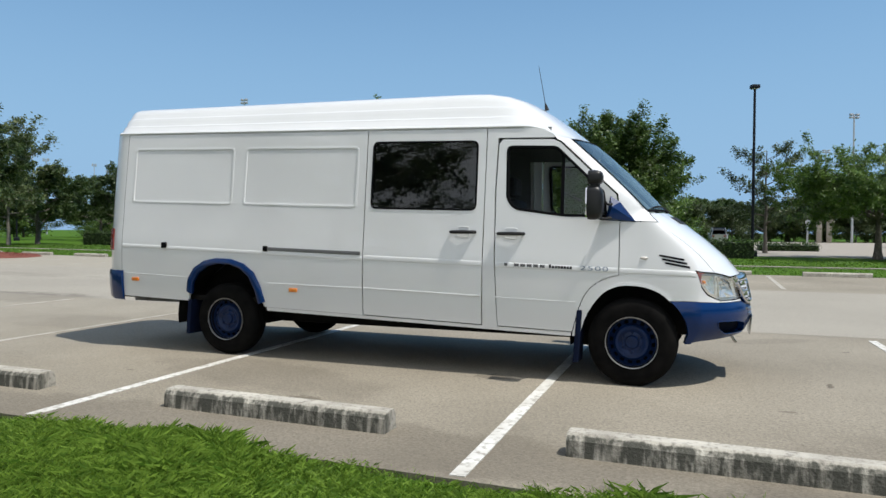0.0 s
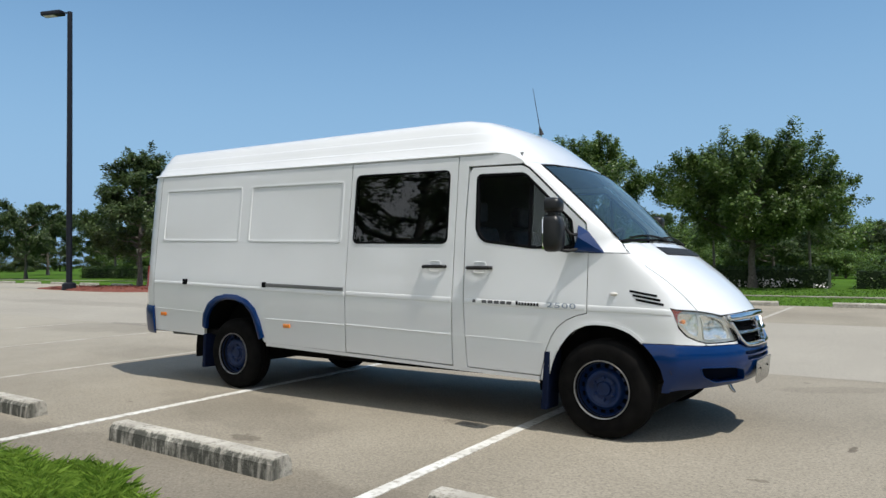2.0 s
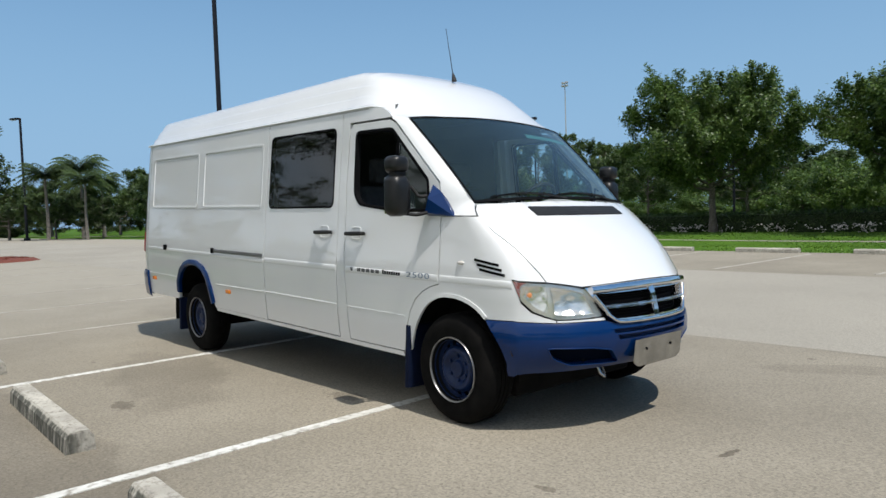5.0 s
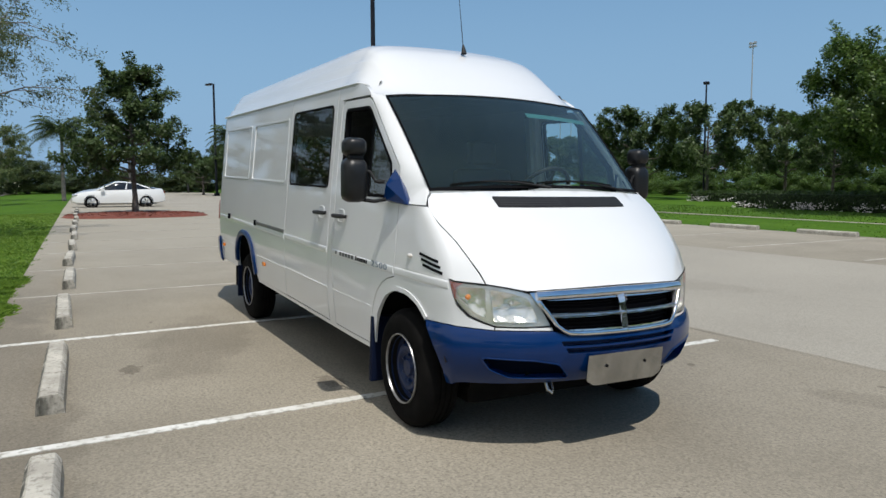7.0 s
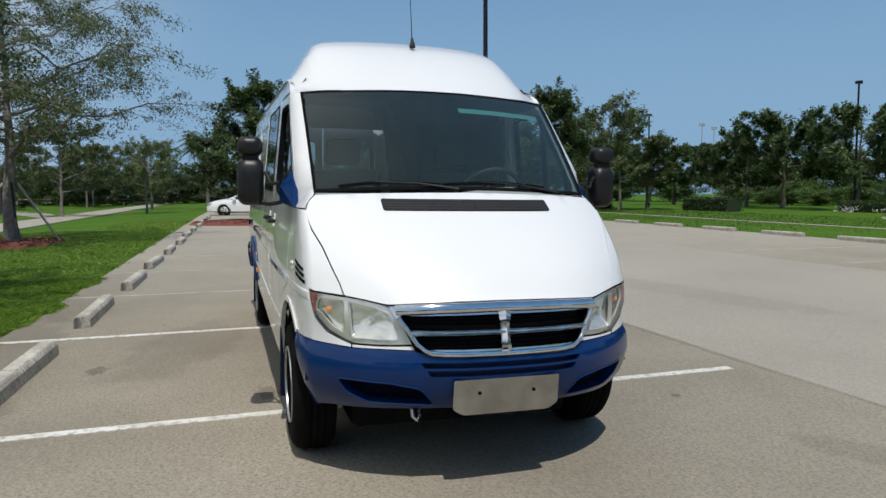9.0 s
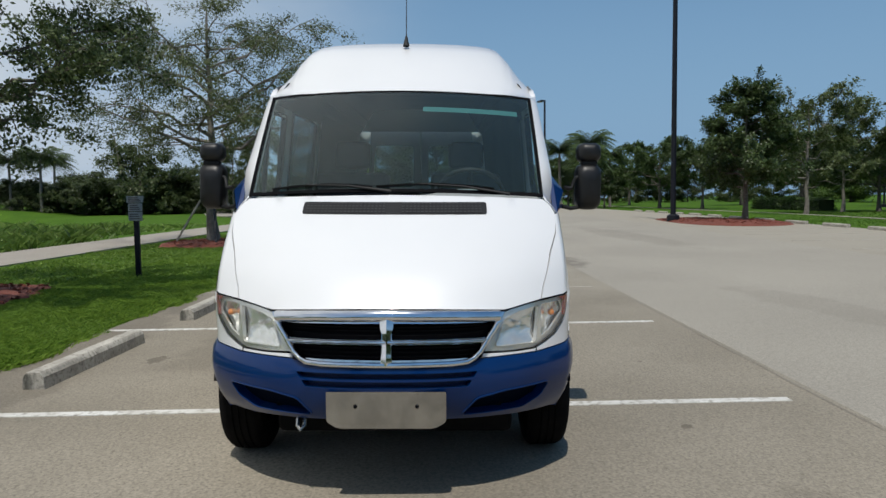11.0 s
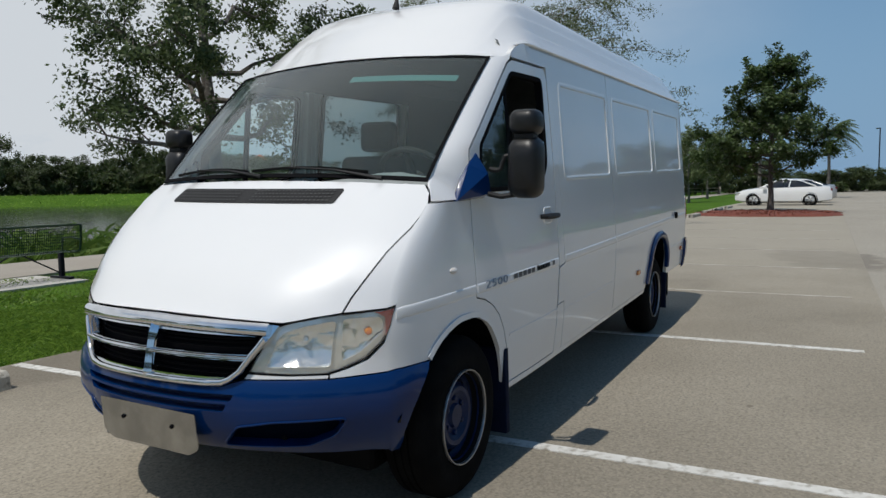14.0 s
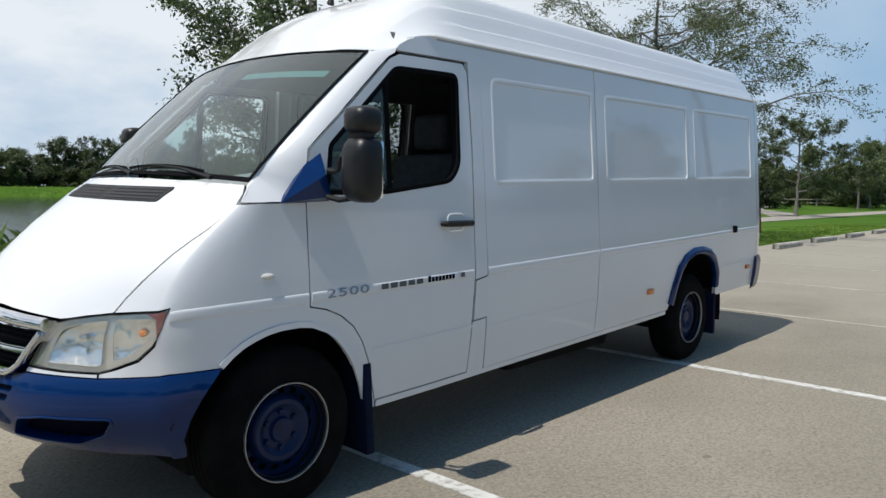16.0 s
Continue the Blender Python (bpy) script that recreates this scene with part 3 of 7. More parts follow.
# hood
hood_half = [(0.866, 1.345)] + SEAM + [(0.63, 0.944), (0.565, 0.931), (0.53, 0.926), (0.40, 0.935), (0.2, 0.943)]
back = [(0.828, 1.385), (0.790, 1.420), (0.5, 1.434), (0.2, 1.441)]
hood_out = [(0, 1.443)] + [(-s, z) for s, z in reversed(back)] + [(-s, z) for s, z in hood_half] + [(0, 0.945)] + [(s, z) for s, z in reversed(hood_half)] + back
part("hood", skin(hood_out, step=0.06, gap=0.0035, flange=0.03), WHITE, van)
vent = rounded([(-0.465, 1.402), (-0.465, 1.345), (0.475, 1.345), (0.475, 1.402)], 0.012)
cowl = part("cowl_vent", skin(vent, step=0.05, off=0.004, flange=0.006), BLACK, van, "black louvred cowl vent")
VENTGREY = mat("vent_mesh_grey", (0.03, 0.03, 0.03), 0.6)
for half in (range(0, 21), range(25, 46)):
    bm = bmesh.new()
    for k in half:
        y = -0.44 + 0.88 * k / 45
        for j in range(4):
            z = 1.354 + 0.0125 * j
            rows = [[skin_at(y + a, z + b, 0.0085) for a in (-0.0065, 0.0065)] for b in (-0.0025, 0.0025)]
            grid(bm, rows)
    part("vent_mesh", bm, VENTGREY, cowl)

# headlamps
LAMP = [(0.50, 0.895), (0.52, 0.912), (0.56, 0.925), (0.63, 0.938), (0.71, 0.950), (0.80, 0.957), (0.90, 0.962), (1.0, 0.969), (0.93, 0.903), (0.83, 0.843), (0.785, 0.788), (0.73, 0.760), (0.68, 0.743), (0.57, 0.746), (0.437, 0.755), (0.468, 0.82)]
LAMP = inset(LAMP, -0.0055)
LMAIN = rounded([(0.490, 0.770), (0.690, 0.763), (0.702, 0.932), (0.60, 0.914), (0.533, 0.888)], 0.016)
LTURN = rounded([(0.722, 0.778), (0.773, 0.806), (0.815, 0.855), (0.85, 0.893), (0.828, 0.938), (0.722, 0.936)], 0.014)


def bowl_at(cs, cz, a, b, depth):
    """The lamp's skin sunk into a shallow fluted bowl."""
    def at(s, z, o):
        u, v = (abs(s) - cs) / a, (z - cz) / b
        d = depth * max(0.0, 1 - u * u) ** 0.6 * max(0.0, 1 - v * v) ** 0.6 + 0.0016 * math.sin(u * 9.0) * math.sin(v * 5.0)
        return skin_at(s, z, o - d)
    return at


for mir, sg in MIRRORS:
    m1 = -1 if mir else 1
    head = part("headlamp", skin(LAMP, [LMAIN, LTURN], step=0.05, off=-0.014, flange=0.010, mirror=mir), BULBCASE, van, "clear headlamp with red corner, slightly hazed")
    lens = part("lens", skin(inset(LAMP, 0.004), step=0.045, off=0.002, flange=0.0, mirror=mir), LENS, head)
    lens.visible_shadow = False
    part("lamp_seal", frame_ring(inset(LAMP, 0.001), 0.0025, 0.002, 0.04, mir), SEAL, head)
    part("filler_joint", strip([(0.685, 0.7285), (0.689, 0.7285)], 0.022, 0.0025, mir, step=0.02), SEAL, head)
    part("reflector_bowl", skin(inset(LMAIN, -0.003), step=0.014, off=-0.018, flange=0, mirror=mir, at=bowl_at(0.615, 0.856, 0.115, 0.085, 0.035)), BOWL, head)
    part("reflector_bowl", skin(inset(LTURN, -0.003), step=0.014, off=-0.018, flange=0, mirror=mir, at=bowl_at(0.80, 0.87, 0.075, 0.08, 0.022)), BOWL, head)
    part("lamp_frame", frame_ring(inset(LMAIN, -0.003), 0.0025, -0.010, 0.014, mir, 0.03), BULBCASE, head)
    tip = [(0.812, 0.957), (0.90, 0.962), (0.998, 0.967), (0.975, 0.938), (0.925, 0.898), (0.868, 0.866), (0.862, 0.895), (0.845, 0.935)]
    part("marker_lens", skin(tip, step=0.03, off=0.0, flange=0.016, mirror=mir), REDLENS, head, "dark red corner marker lens")
    for cs, cz, r, ln, mt in ((0.612, 0.862, 0.011, 0.032, BOWL), (0.80, 0.885, 0.015, 0.022, AMBER)):
        bm = bmesh.new()
        c, d = Vector(skin_at(m1 * cs, cz, -0.045)), Vector(skin_at(m1 * cs, cz, -0.012))
        lathe(bm, [(r, 0.0), (r, ln * 0.7), (r * 0.7, ln * 0.95), (0.001, ln)], 16, "z")
        bmesh.ops.transform(bm, matrix=Matrix.Translation(c) @ (d - c).to_track_quat("Z", "Y").to_matrix().to_4x4(), verts=bm.verts[:])
        bmesh.ops.recalc_face_normals(bm, faces=bm.faces[:])
        part("bulb", bm, mt, head)

# unseen black sheet added to stop sun leaking through the panel gaps
part("engine_bay_liner", skin([(-0.97, 1.33), (-0.97, 0.745), (0.97, 0.745), (0.97, 1.33)], step=0.09, off=-0.075, flange=0.0), UNDER, van)

# grille
GR = [(0.0, 0.939), (0.30, 0.932), (0.525, 0.919), (0.503, 0.878), (0.466, 0.83), (0.420, 0.762), (0.388, 0.728), (0.355, 0.711), (0.29, 0.703), (0.0, 0.700)]
gr_out = GR + [(-s, z) for s, z in reversed(GR[1:-1])]
up = rounded([(0.022, 0.884), (0.478, 0.880), (0.444, 0.817), (0.022, 0.817)], 0.006, 3)
lo = rounded([(0.022, 0.796), (0.430, 0.794), (0.396, 0.745), (0.365, 0.733), (0.022, 0.731)], 0.006, 3)
ghost = [up, lo, [(-s, z) for s, z in up], [(-s, z) for s, z in lo]]
grille = part("grille", skin(gr_out, ghost, step=0.045, off=0.012, flange=0.05), CHROME, van, "chrome cross-bar grille over black mesh")
part("grille_brow", bead([(-0.495, 0.902), (-0.30, 0.910), (0.0, 0.914), (0.30, 0.910), (0.495, 0.902)], 0.047, 0.030, at=lambda u, z, o: skin_at(u, z, o + 0.012)), CHROME, grille)
part("grille_bar", bead([(-0.44, 0.806), (-0.2, 0.8065), (0.2, 0.8065), (0.44, 0.806)], 0.018, 0.022, at=lambda u, z, o: skin_at(u, z, o + 0.010)), CHROME, grille)
rim = [(0.486, 0.872), (0.452, 0.826), (0.408, 0.757), (0.377, 0.729), (0.350, 0.718), (0.285, 0.713)]
part("grille_frame", bead(rim + [(0.0, 0.711)] + [(-u, z) for u, z in reversed(rim)], 0.023, 0.020, at=lambda u, z, o: skin_at(u, z, o + 0.012)), CHROME, grille)
part("grille_mesh", skin([(-0.49, 0.90), (-0.40, 0.715), (0.40, 0.715), (0.49, 0.90)], step=0.08, off=-0.045, flange=0), SEAL, grille)
for k in range(6):
    z = 0.745 + 0.011 * (k % 3) * 1.7 + (0.094 if k > 2 else 0)
    part("grille_slat", strip([(-0.44, z), (-0.2, z), (0.2, z), (0.44, z)], 0.006, 0.012, at=lambda s, zz, o: skin_at(s, zz, o - 0.038)), SEAL, grille)
bm = bmesh.new()
for y0, y1 in ((-0.031, 0.031),):
    rows = []
    for k, (z, w) in enumerate(((0.905, 0.2), (0.89, 0.95), (0.865, 0.8), (0.84, 0.1), (0.80, 0.0), (0.76, 0.15), (0.728, 0.6), (0.712, 0.3))):
        yc = (y0 + y1) / 2
        rows.append([skin_at(yc * 1.0 + (y - yc) * (0.58 + 0.42 * w), z, o) for y, o in ((y0, 0.008), (y0, 0.020), (yc, 0.036), (y1, 0.020), (y1, 0.008))])
    grid(bm, rows)
bmesh.ops.recalc_face_normals(bm, faces=bm.faces[:])
part("grille_emblem", bm, CHROME, grille, "plain chrome centre emblem shape")

# front bumper
BT = [(0.0, 0.696), (0.20, 0.697), (0.34, 0.702), (0.378, 0.712), (0.42, 0.7245), (0.55, 0.7225), (0.69, 0.7175), (0.82, 0.7225), (1.0, 0.7275), (1.3, 0.7245), (1.48, 0.7205)]
arc = [(s_of(x, z), z) for x, z in arch(FA[0], FA[1], 0.445, 47.5, 22, 7)]
BB = arc + [(s_of(0.43, 0.47), 0.47), (1.17, 0.383), (0.95, 0.388), (0.68, 0.411), (0.50, 0.432), (0.30, 0.445), (0.0, 0.447)]
bump_out = BT + BB + [(-s, z) for s, z in reversed(BB[:-1])] + [(-s, z) for s, z in reversed(BT[1:])]


def bumper_at(s, z, off=0.0):
    b = float(np.interp(z, (0.38, 0.42, 0.46, 0.51, 0.56, 0.61, 0.66, 0.69, 0.705, 0.72), (-0.045, -0.026, -0.010, 0.004, 0.014, 0.020, 0.021, 0.018, 0.012, 0.0)))
    return skin_at(s, z, off + b + 0.004)


IN = rounded([(0.735, 0.575), (0.52, 0.574), (0.40, 0.554), (0.335, 0.475), (0.62, 0.470), (0.702, 0.512)], 0.018)
S1 = rounded([(-0.395, 0.676), (-0.38, 0.650), (0.38, 0.650), (0.395, 0.676)], 0.008, 3)
S2 = rounded([(-0.37, 0.640), (-0.355, 0.612), (0.355, 0.612), (0.37, 0.640)], 0.008, 3)
bumper = part("front_bumper", skin(bump_out, [IN, [(-s, z) for s, z in IN], S1, S2], step=0.055, flange=0.06, at=bumper_at), BLUE, van, "blue painted front bumper")
for mir, sg in MIRRORS:
    part("lower_intake", skin(inset(IN, -0.008), step=0.06, off=-0.045, flange=0, mirror=mir, at=bumper_at), mat("intake_blue", (0.0006, 0.003, 0.011), 0.7, spec=0.05) if not mir else bpy.data.materials["intake_blue"], bumper)
    part("intake_lip", frame_ring(inset(IN, -0.008), 0.008, 0.005, 0.01, mir, at=bumper_at), BLUE, bumper)
for sl in (S1, S2):
    part("intake_slot", skin(inset(sl, -0.006), step=0.08, off=-0.05, flange=0, at=bumper_at), mat("slot_blue", (0.006, 0.02, 0.09), 0.6) if sl is S1 else bpy.data.materials["slot_blue"], bumper)
bm = bmesh.new()
x0 = 0.905
ptz = rounded([(-0.262, 0.60), (0.262, 0.60), (0.263, 0.462), (0.212, 0.431), (-0.212, 0.431), (-0.263, 0.462)], [0.006, 0.006, 0.016, 0.02, 0.02, 0.016], 4)
fr = [bm.verts.new((x0 + 0.012 - 0.10 * (0.6 - z), y, z - RAKE * 2.1)) for y, z in ptz]
bk = [bm.verts.new((x0 + 0.007 - 0.10 * (0.6 - z), y, z - RAKE * 2.1)) for y, z in ptz]
bm.faces.new(fr)
bm.faces.new(bk[::-1])
for k in range(len(fr)):
    bm.faces.new((fr[k], fr[(k + 1) % len(fr)], bk[(k + 1) % len(fr)], bk[k]))
bmesh.ops.recalc_face_normals(bm, faces=bm.faces[:])
plate = part("plate_holder", bm, ALU, bumper, "blank brushed metal plate")
for y in (-0.135, 0.135):
    bm = bmesh.new()
    lathe(bm, [(0.001, 0.006), (0.007, 0.005), (0.009, 0.0)], 12, "x", (x0 + 0.007, y, 0.475))
    part("bolt", bm, SEAL, plate)
bm = bmesh.new()
tube(bm, [(0.74, -0.385, 0.40), (0.77, -0.385, 0.345), (0.785, -0.40, 0.33), (0.77, -0.415, 0.345), (0.74, -0.415, 0.40)], 0.010, 8)
part("tow_eye", bm, ALU, bumper, "bare metal towing eye")

# added blocks darken the ground below and stop light passing through
bm = bmesh.new()
box(bm, -0.34, 0.29, -0.62, 0.62, 0.15, 0.42, 0.05, 3)
box(bm, -0.05, 0.72, -0.52, 0.52, 0.42, 0.50)
part("under_tray", bm, UNDER, bumper, "black blocks added to deepen the shade under the bumper")

def pod(x0, x1, y0, y1, z0, z1, m1):
    """A mirror shell: flat glass side at x0, domed towards x1, soft corners all round."""
    bm = bmesh.new()
    yc, zc, hy, hz = (y0 + y1) / 2, (z0 + z1) / 2, (y1 - y0) / 2, (z1 - z0) / 2
    r = min(hy, hz) * 0.72
    rows = []
    for x, k in ((x0, 0.93), (x0 + 0.004, 0.97), (x0 + 0.014, 1.0), (x0 + 0.45 * (x1 - x0), 1.0), (x0 + 0.68 * (x1 - x0), 0.955), (x0 + 0.85 * (x1 - x0), 0.84), (x0 + 0.95 * (x1 - x0), 0.64), (x1, 0.30)):
        row = []
        for i in range(32):
            a = 2 * math.pi * (i + 0.5) / 32
            c, d = math.cos(a), math.sin(a)
            row.append((x, m1 * (yc + k * (math.copysign(hy - r, c) + r * c)), zc + k * (math.copysign(hz - r, d) + r * d)))
        rows.append(row)
    vs = grid(bm, rows, True)
    bm.faces.new(vs[0])
    bm.faces.new(vs[-1])
    bmesh.ops.recalc_face_normals(bm, faces=bm.faces[:])
    return bm


# front doors
DOOR = [(-1.112, 0.422), (-1.14, 1.0), (-1.146, 1.6), (-1.133, 1.98), (-1.10, 2.022), (-0.66, 2.02), (-0.60, 1.992), (-0.364, 1.772), (-0.135, 1.56), (-0.105, 1.345), (-0.105, 1.1)] + DOOR_ARC
DWIN = rounded([(-1.06, 1.962), (-0.63, 1.958), (-0.235, 1.585), (-0.205, 1.375), (-0.55, 1.372), (-0.98, 1.418), (-1.05, 1.50)], [0.05, 0.04, 0.02, 0.01, 0.02, 0.07, 0.07])
for mir, sg in MIRRORS:
    m1 = -1 if mir else 1
    door = part("front_door", skin(side(DOOR), [side(DWIN)], step=0.07, mirror=mir, gap=0.003, flange=0.03), WHITE, van, "white front door with the window wound down")
    part("window_seal", frame_ring(inset(side(DWIN), -0.004), 0.022, 0.003, 0.035, mir), SEAL, door)
    # quarter light at the front of the opening
    quarter = [(-0.565, 1.895), (-0.565, 1.388), (-0.225, 1.39), (-0.25, 1.585)]
    q = part("quarter_light", skin(side(quarter, 0.1), step=0.1, off=-0.015, flange=0.004, mirror=mir), GLASS, door, "clear fixed quarter glass")
    q.visible_shadow = False
    part("window_post", skin(side([(-0.59, 1.93), (-0.59, 1.378), (-0.562, 1.378), (-0.562, 1.905)]), step=0.1, off=-0.012, flange=0.02, mirror=mir), SEAL, door)
    # handle with its cup
    for hx, own in ((-1.0, door),):
        bm = bmesh.new()
        y = side_w(1.215, hx) * m1
        zz = 1.212 - RAKE * (hx + 1.2)
        tube(bm, [(hx - 0.115, y + 0.006 * m1, zz), (hx - 0.10, y + 0.026 * m1, zz), (hx, y + 0.034 * m1, zz), (hx + 0.10, y + 0.026 * m1, zz), (hx + 0.115, y + 0.006 * m1, zz)], [0.013, 0.015, 0.016, 0.015, 0.013], 10)
        part("handle", bm, BLACK, own, "black pull handle")
        cup = rounded([(hx - 0.062, 1.262), (hx - 0.062, 1.165), (hx + 0.062, 1.165), (hx + 0.062, 1.262)], 0.03)
        part("handle_cup", frame_ring(side(cup, 0.03), 0.012, 0.004, 0.004, mir, 0.03), WHITE, own)
    # mouldings
    part("door_moulding", bead([(s_of(-1.132, 0.945), 0.945), (s_of(-0.115, 0.945), 0.945)], 0.046, 0.0036, mir), WHITE, door)
    part("door_moulding", strip([(s_of(-1.13, 0.667), 0.667), (s_of(-0.45, 0.667), 0.667)], 0.014, 0.0025, mir), WHITE, door)
    # blue corner piece that carries the mirror: a low pyramid with a sharp front edge
    tri = dense([(0.018, 1.343), (-0.105, 1.498), (-0.185, 1.548), (-0.215, 1.345)], 0.05)
    bm = bmesh.new()
    rim = [bm.verts.new(skin_at(m1 * s_of(x, z), z, 0.004)) for x, z in tri]
    deep = [bm.verts.new(skin_at(m1 * s_of(x, z), z, -0.02)) for x, z in tri]
    tip = bm.verts.new(skin_at(m1 * s_of(-0.165, 1.452), 1.452, 0.066))
    heel = bm.verts.new(skin_at(m1 * s_of(-0.195, 1.362), 1.362, 0.058))
    n = len(rim)
    for k in range(n):
        a, b = rim[k], rim[(k + 1) % n]
        low_edge = tri[k][1] < 1.36 and tri[(k + 1) % n][1] < 1.36
        bm.faces.new((a, b, heel if low_edge else tip))
        bm.faces.new((b, a, deep[k], deep[(k + 1) % n]))
    front, back = rim[0], rim[min(range(n), key=lambda k: math.hypot(tri[k][0] + 0.215, tri[k][1] - 1.345))]
    bm.faces.new((front, tip, heel))
    bm.faces.new((back, tip, heel))
    bmesh.ops.recalc_face_normals(bm, faces=bm.faces[:])
    corner = part("mirror_mount", bm, BLUE, door, "blue painted triangular mirror mount", 12)
    # double mirror: two rounded shells, domed to the front
    fx = 0.055 if m1 > 0 else 0.0
    mirror_ob = part("wing_mirror", pod(-0.328 + fx, -0.205 + fx, 1.03, 1.178, 1.318, 1.588, m1), SHELL, door, "black plastic towing mirror")
    part("upper_mirror", pod(-0.322 + fx, -0.21 + fx, 1.036, 1.174, 1.594, 1.706, m1), SHELL, mirror_ob)
    bm = bmesh.new()
    box(bm, -0.30 + fx, -0.24 + fx, *sorted((1.06 * m1, 1.15 * m1)), 1.575, 1.60, 0.004)
    part("mirror_neck", bm, BLACK, mirror_ob)
    bm = bmesh.new()
    box(bm, -0.334 + fx, -0.328 + fx, *sorted((1.045 * m1, 1.165 * m1)), 1.335, 1.57, 0.01, 2)
    part("mirror_glass", bm, mat("mirror_silver", (0.85, 0.86, 0.87), 0.02, metal=1.0) if not mir else bpy.data.materials["mirror_silver"], mirror_ob)
    bm = bmesh.new()
    tube(bm, [(-0.165, 0.955 * m1, 1.447), (-0.175, 0.985 * m1, 1.442), (-0.195 + fx * 0.3, 1.002 * m1, 1.448), (-0.215 + fx * 0.6, 1.010 * m1, 1.475), (-0.235 + fx, 1.022 * m1, 1.502), (-0.25 + fx, 1.05 * m1, 1.508)], [0.012, 0.011, 0.010, 0.010, 0.011, 0.012], 8)
    part("mirror_arm", bm, BLACK, mirror_ob)
    bm = bmesh.new()
    tube(bm, [(-0.17, 0.945 * m1, 1.338), (-0.22 + fx * 0.5, 1.0 * m1, 1.326), (-0.26 + fx, 1.06 * m1, 1.335)], 0.012, 8)
    part("mirror_arm", bm, BLACK, mirror_ob)

# sliding door on the right side
SD = [(-2.392, 0.42), (-2.392, GUT - 0.004), (-1.243, GUT - 0.004), (-1.249, 1.0), (-1.254, 0.42)]
SWIN = rounded([(-2.335, 2.012), (-1.318, 2.012), (-1.318, 1.40), (-2.335, 1.395)], 0.06)
slide = part("sliding_door", skin(side(SD), [side(SWIN)], step=0.09, mirror=True, gap=0.003, flange=0.03), WHITE, van, "white sliding side door with tinted window")
part("window_seal", frame_ring(inset(side(SWIN), -0.002), 0.016, 0.005, 0.03, True), SEAL, slide)
pane = part("pane", skin(inset(side(SWIN), 0.008), step=0.12, off=0.002, flange=0.004, mirror=True), DARKGLASS, slide, "dark tinted window pane")
bm = bmesh.new()
y = -side_w(1.215, -1.43)
zz = 1.218
tube(bm, [(-1.545, y - 0.006, zz), (-1.53, y - 0.026, zz), (-1.43, y - 0.034, zz), (-1.33, y - 0.026, zz), (-1.315, y - 0.006, zz)], [0.013, 0.015, 0.016, 0.015, 0.013], 10)
part("handle", bm, BLACK, slide, "black pull handle")
part("handle_cup", frame_ring(side(rounded([(-1.49, 1.262), (-1.49, 1.165), (-1.37, 1.165), (-1.37, 1.262)], 0.03), 0.03), 0.012, 0.004, 0.004, True, 0.03), WHITE, slide)
part("door_moulding", bead([(s_of(-1.258, 0.945), 0.945), (s_of(-2.387, 0.945), 0.945)], 0.046, 0.0036, True), WHITE, slide)
part("door_moulding", strip([(s_of(-1.262, 0.667), 0.667), (s_of(-2.385, 0.667), 0.667)], 0.012, 0.006, True), WHITE, slide)

# body sides behind the doors
REAR = -5.235
PANELS_R = [(-5.135, -3.865), (-3.742, -2.475)]
PANELS_L = [(-2.357, -1.325), (-3.765, -2.505), (-5.125, -3.885)]


def rear_arch(r, up=0.0):
    return [(RA[0] - 0.445, SILL), (RA[0] - 0.43, 0.50)] + [(RA[0] + x * r / 0.45, RA[1] + z * (r + up) / 0.45) for x, z in [(-0.41, 0.34), (-0.34, 0.45), (-0.22, 0.525), (-0.08, 0.557), (0.08, 0.557), (0.22, 0.52), (0.33, 0.44), (0.40, 0.32)]] + [(RA[0] + 0.445, 0.45), (RA[0] + 0.47, SILL)]


ARCH_LINE = [(x, z) for x, z in dense(rear_arch(0.45), 0.05) if z > (0.46 if x < RA[0] else SILL + 0.001)]


def pressed(x0, x1, z0, z1, mir, parent):
    o = side(rounded([(x0, z0), (x0, z1), (x1, z1), (x1, z0)], 0.055), 0.05)
    bm = frame_ring(o, 0.026, 0.0032, 0.008, mir, 0.06)
    part("panel_bead", bm, WHITE, parent)
    part("pressed_panel", skin(inset(o, 0.016), step=0.12, off=-0.004, flange=0.0, mirror=mir), WHITE, parent)
    return inset(o, 0.010)


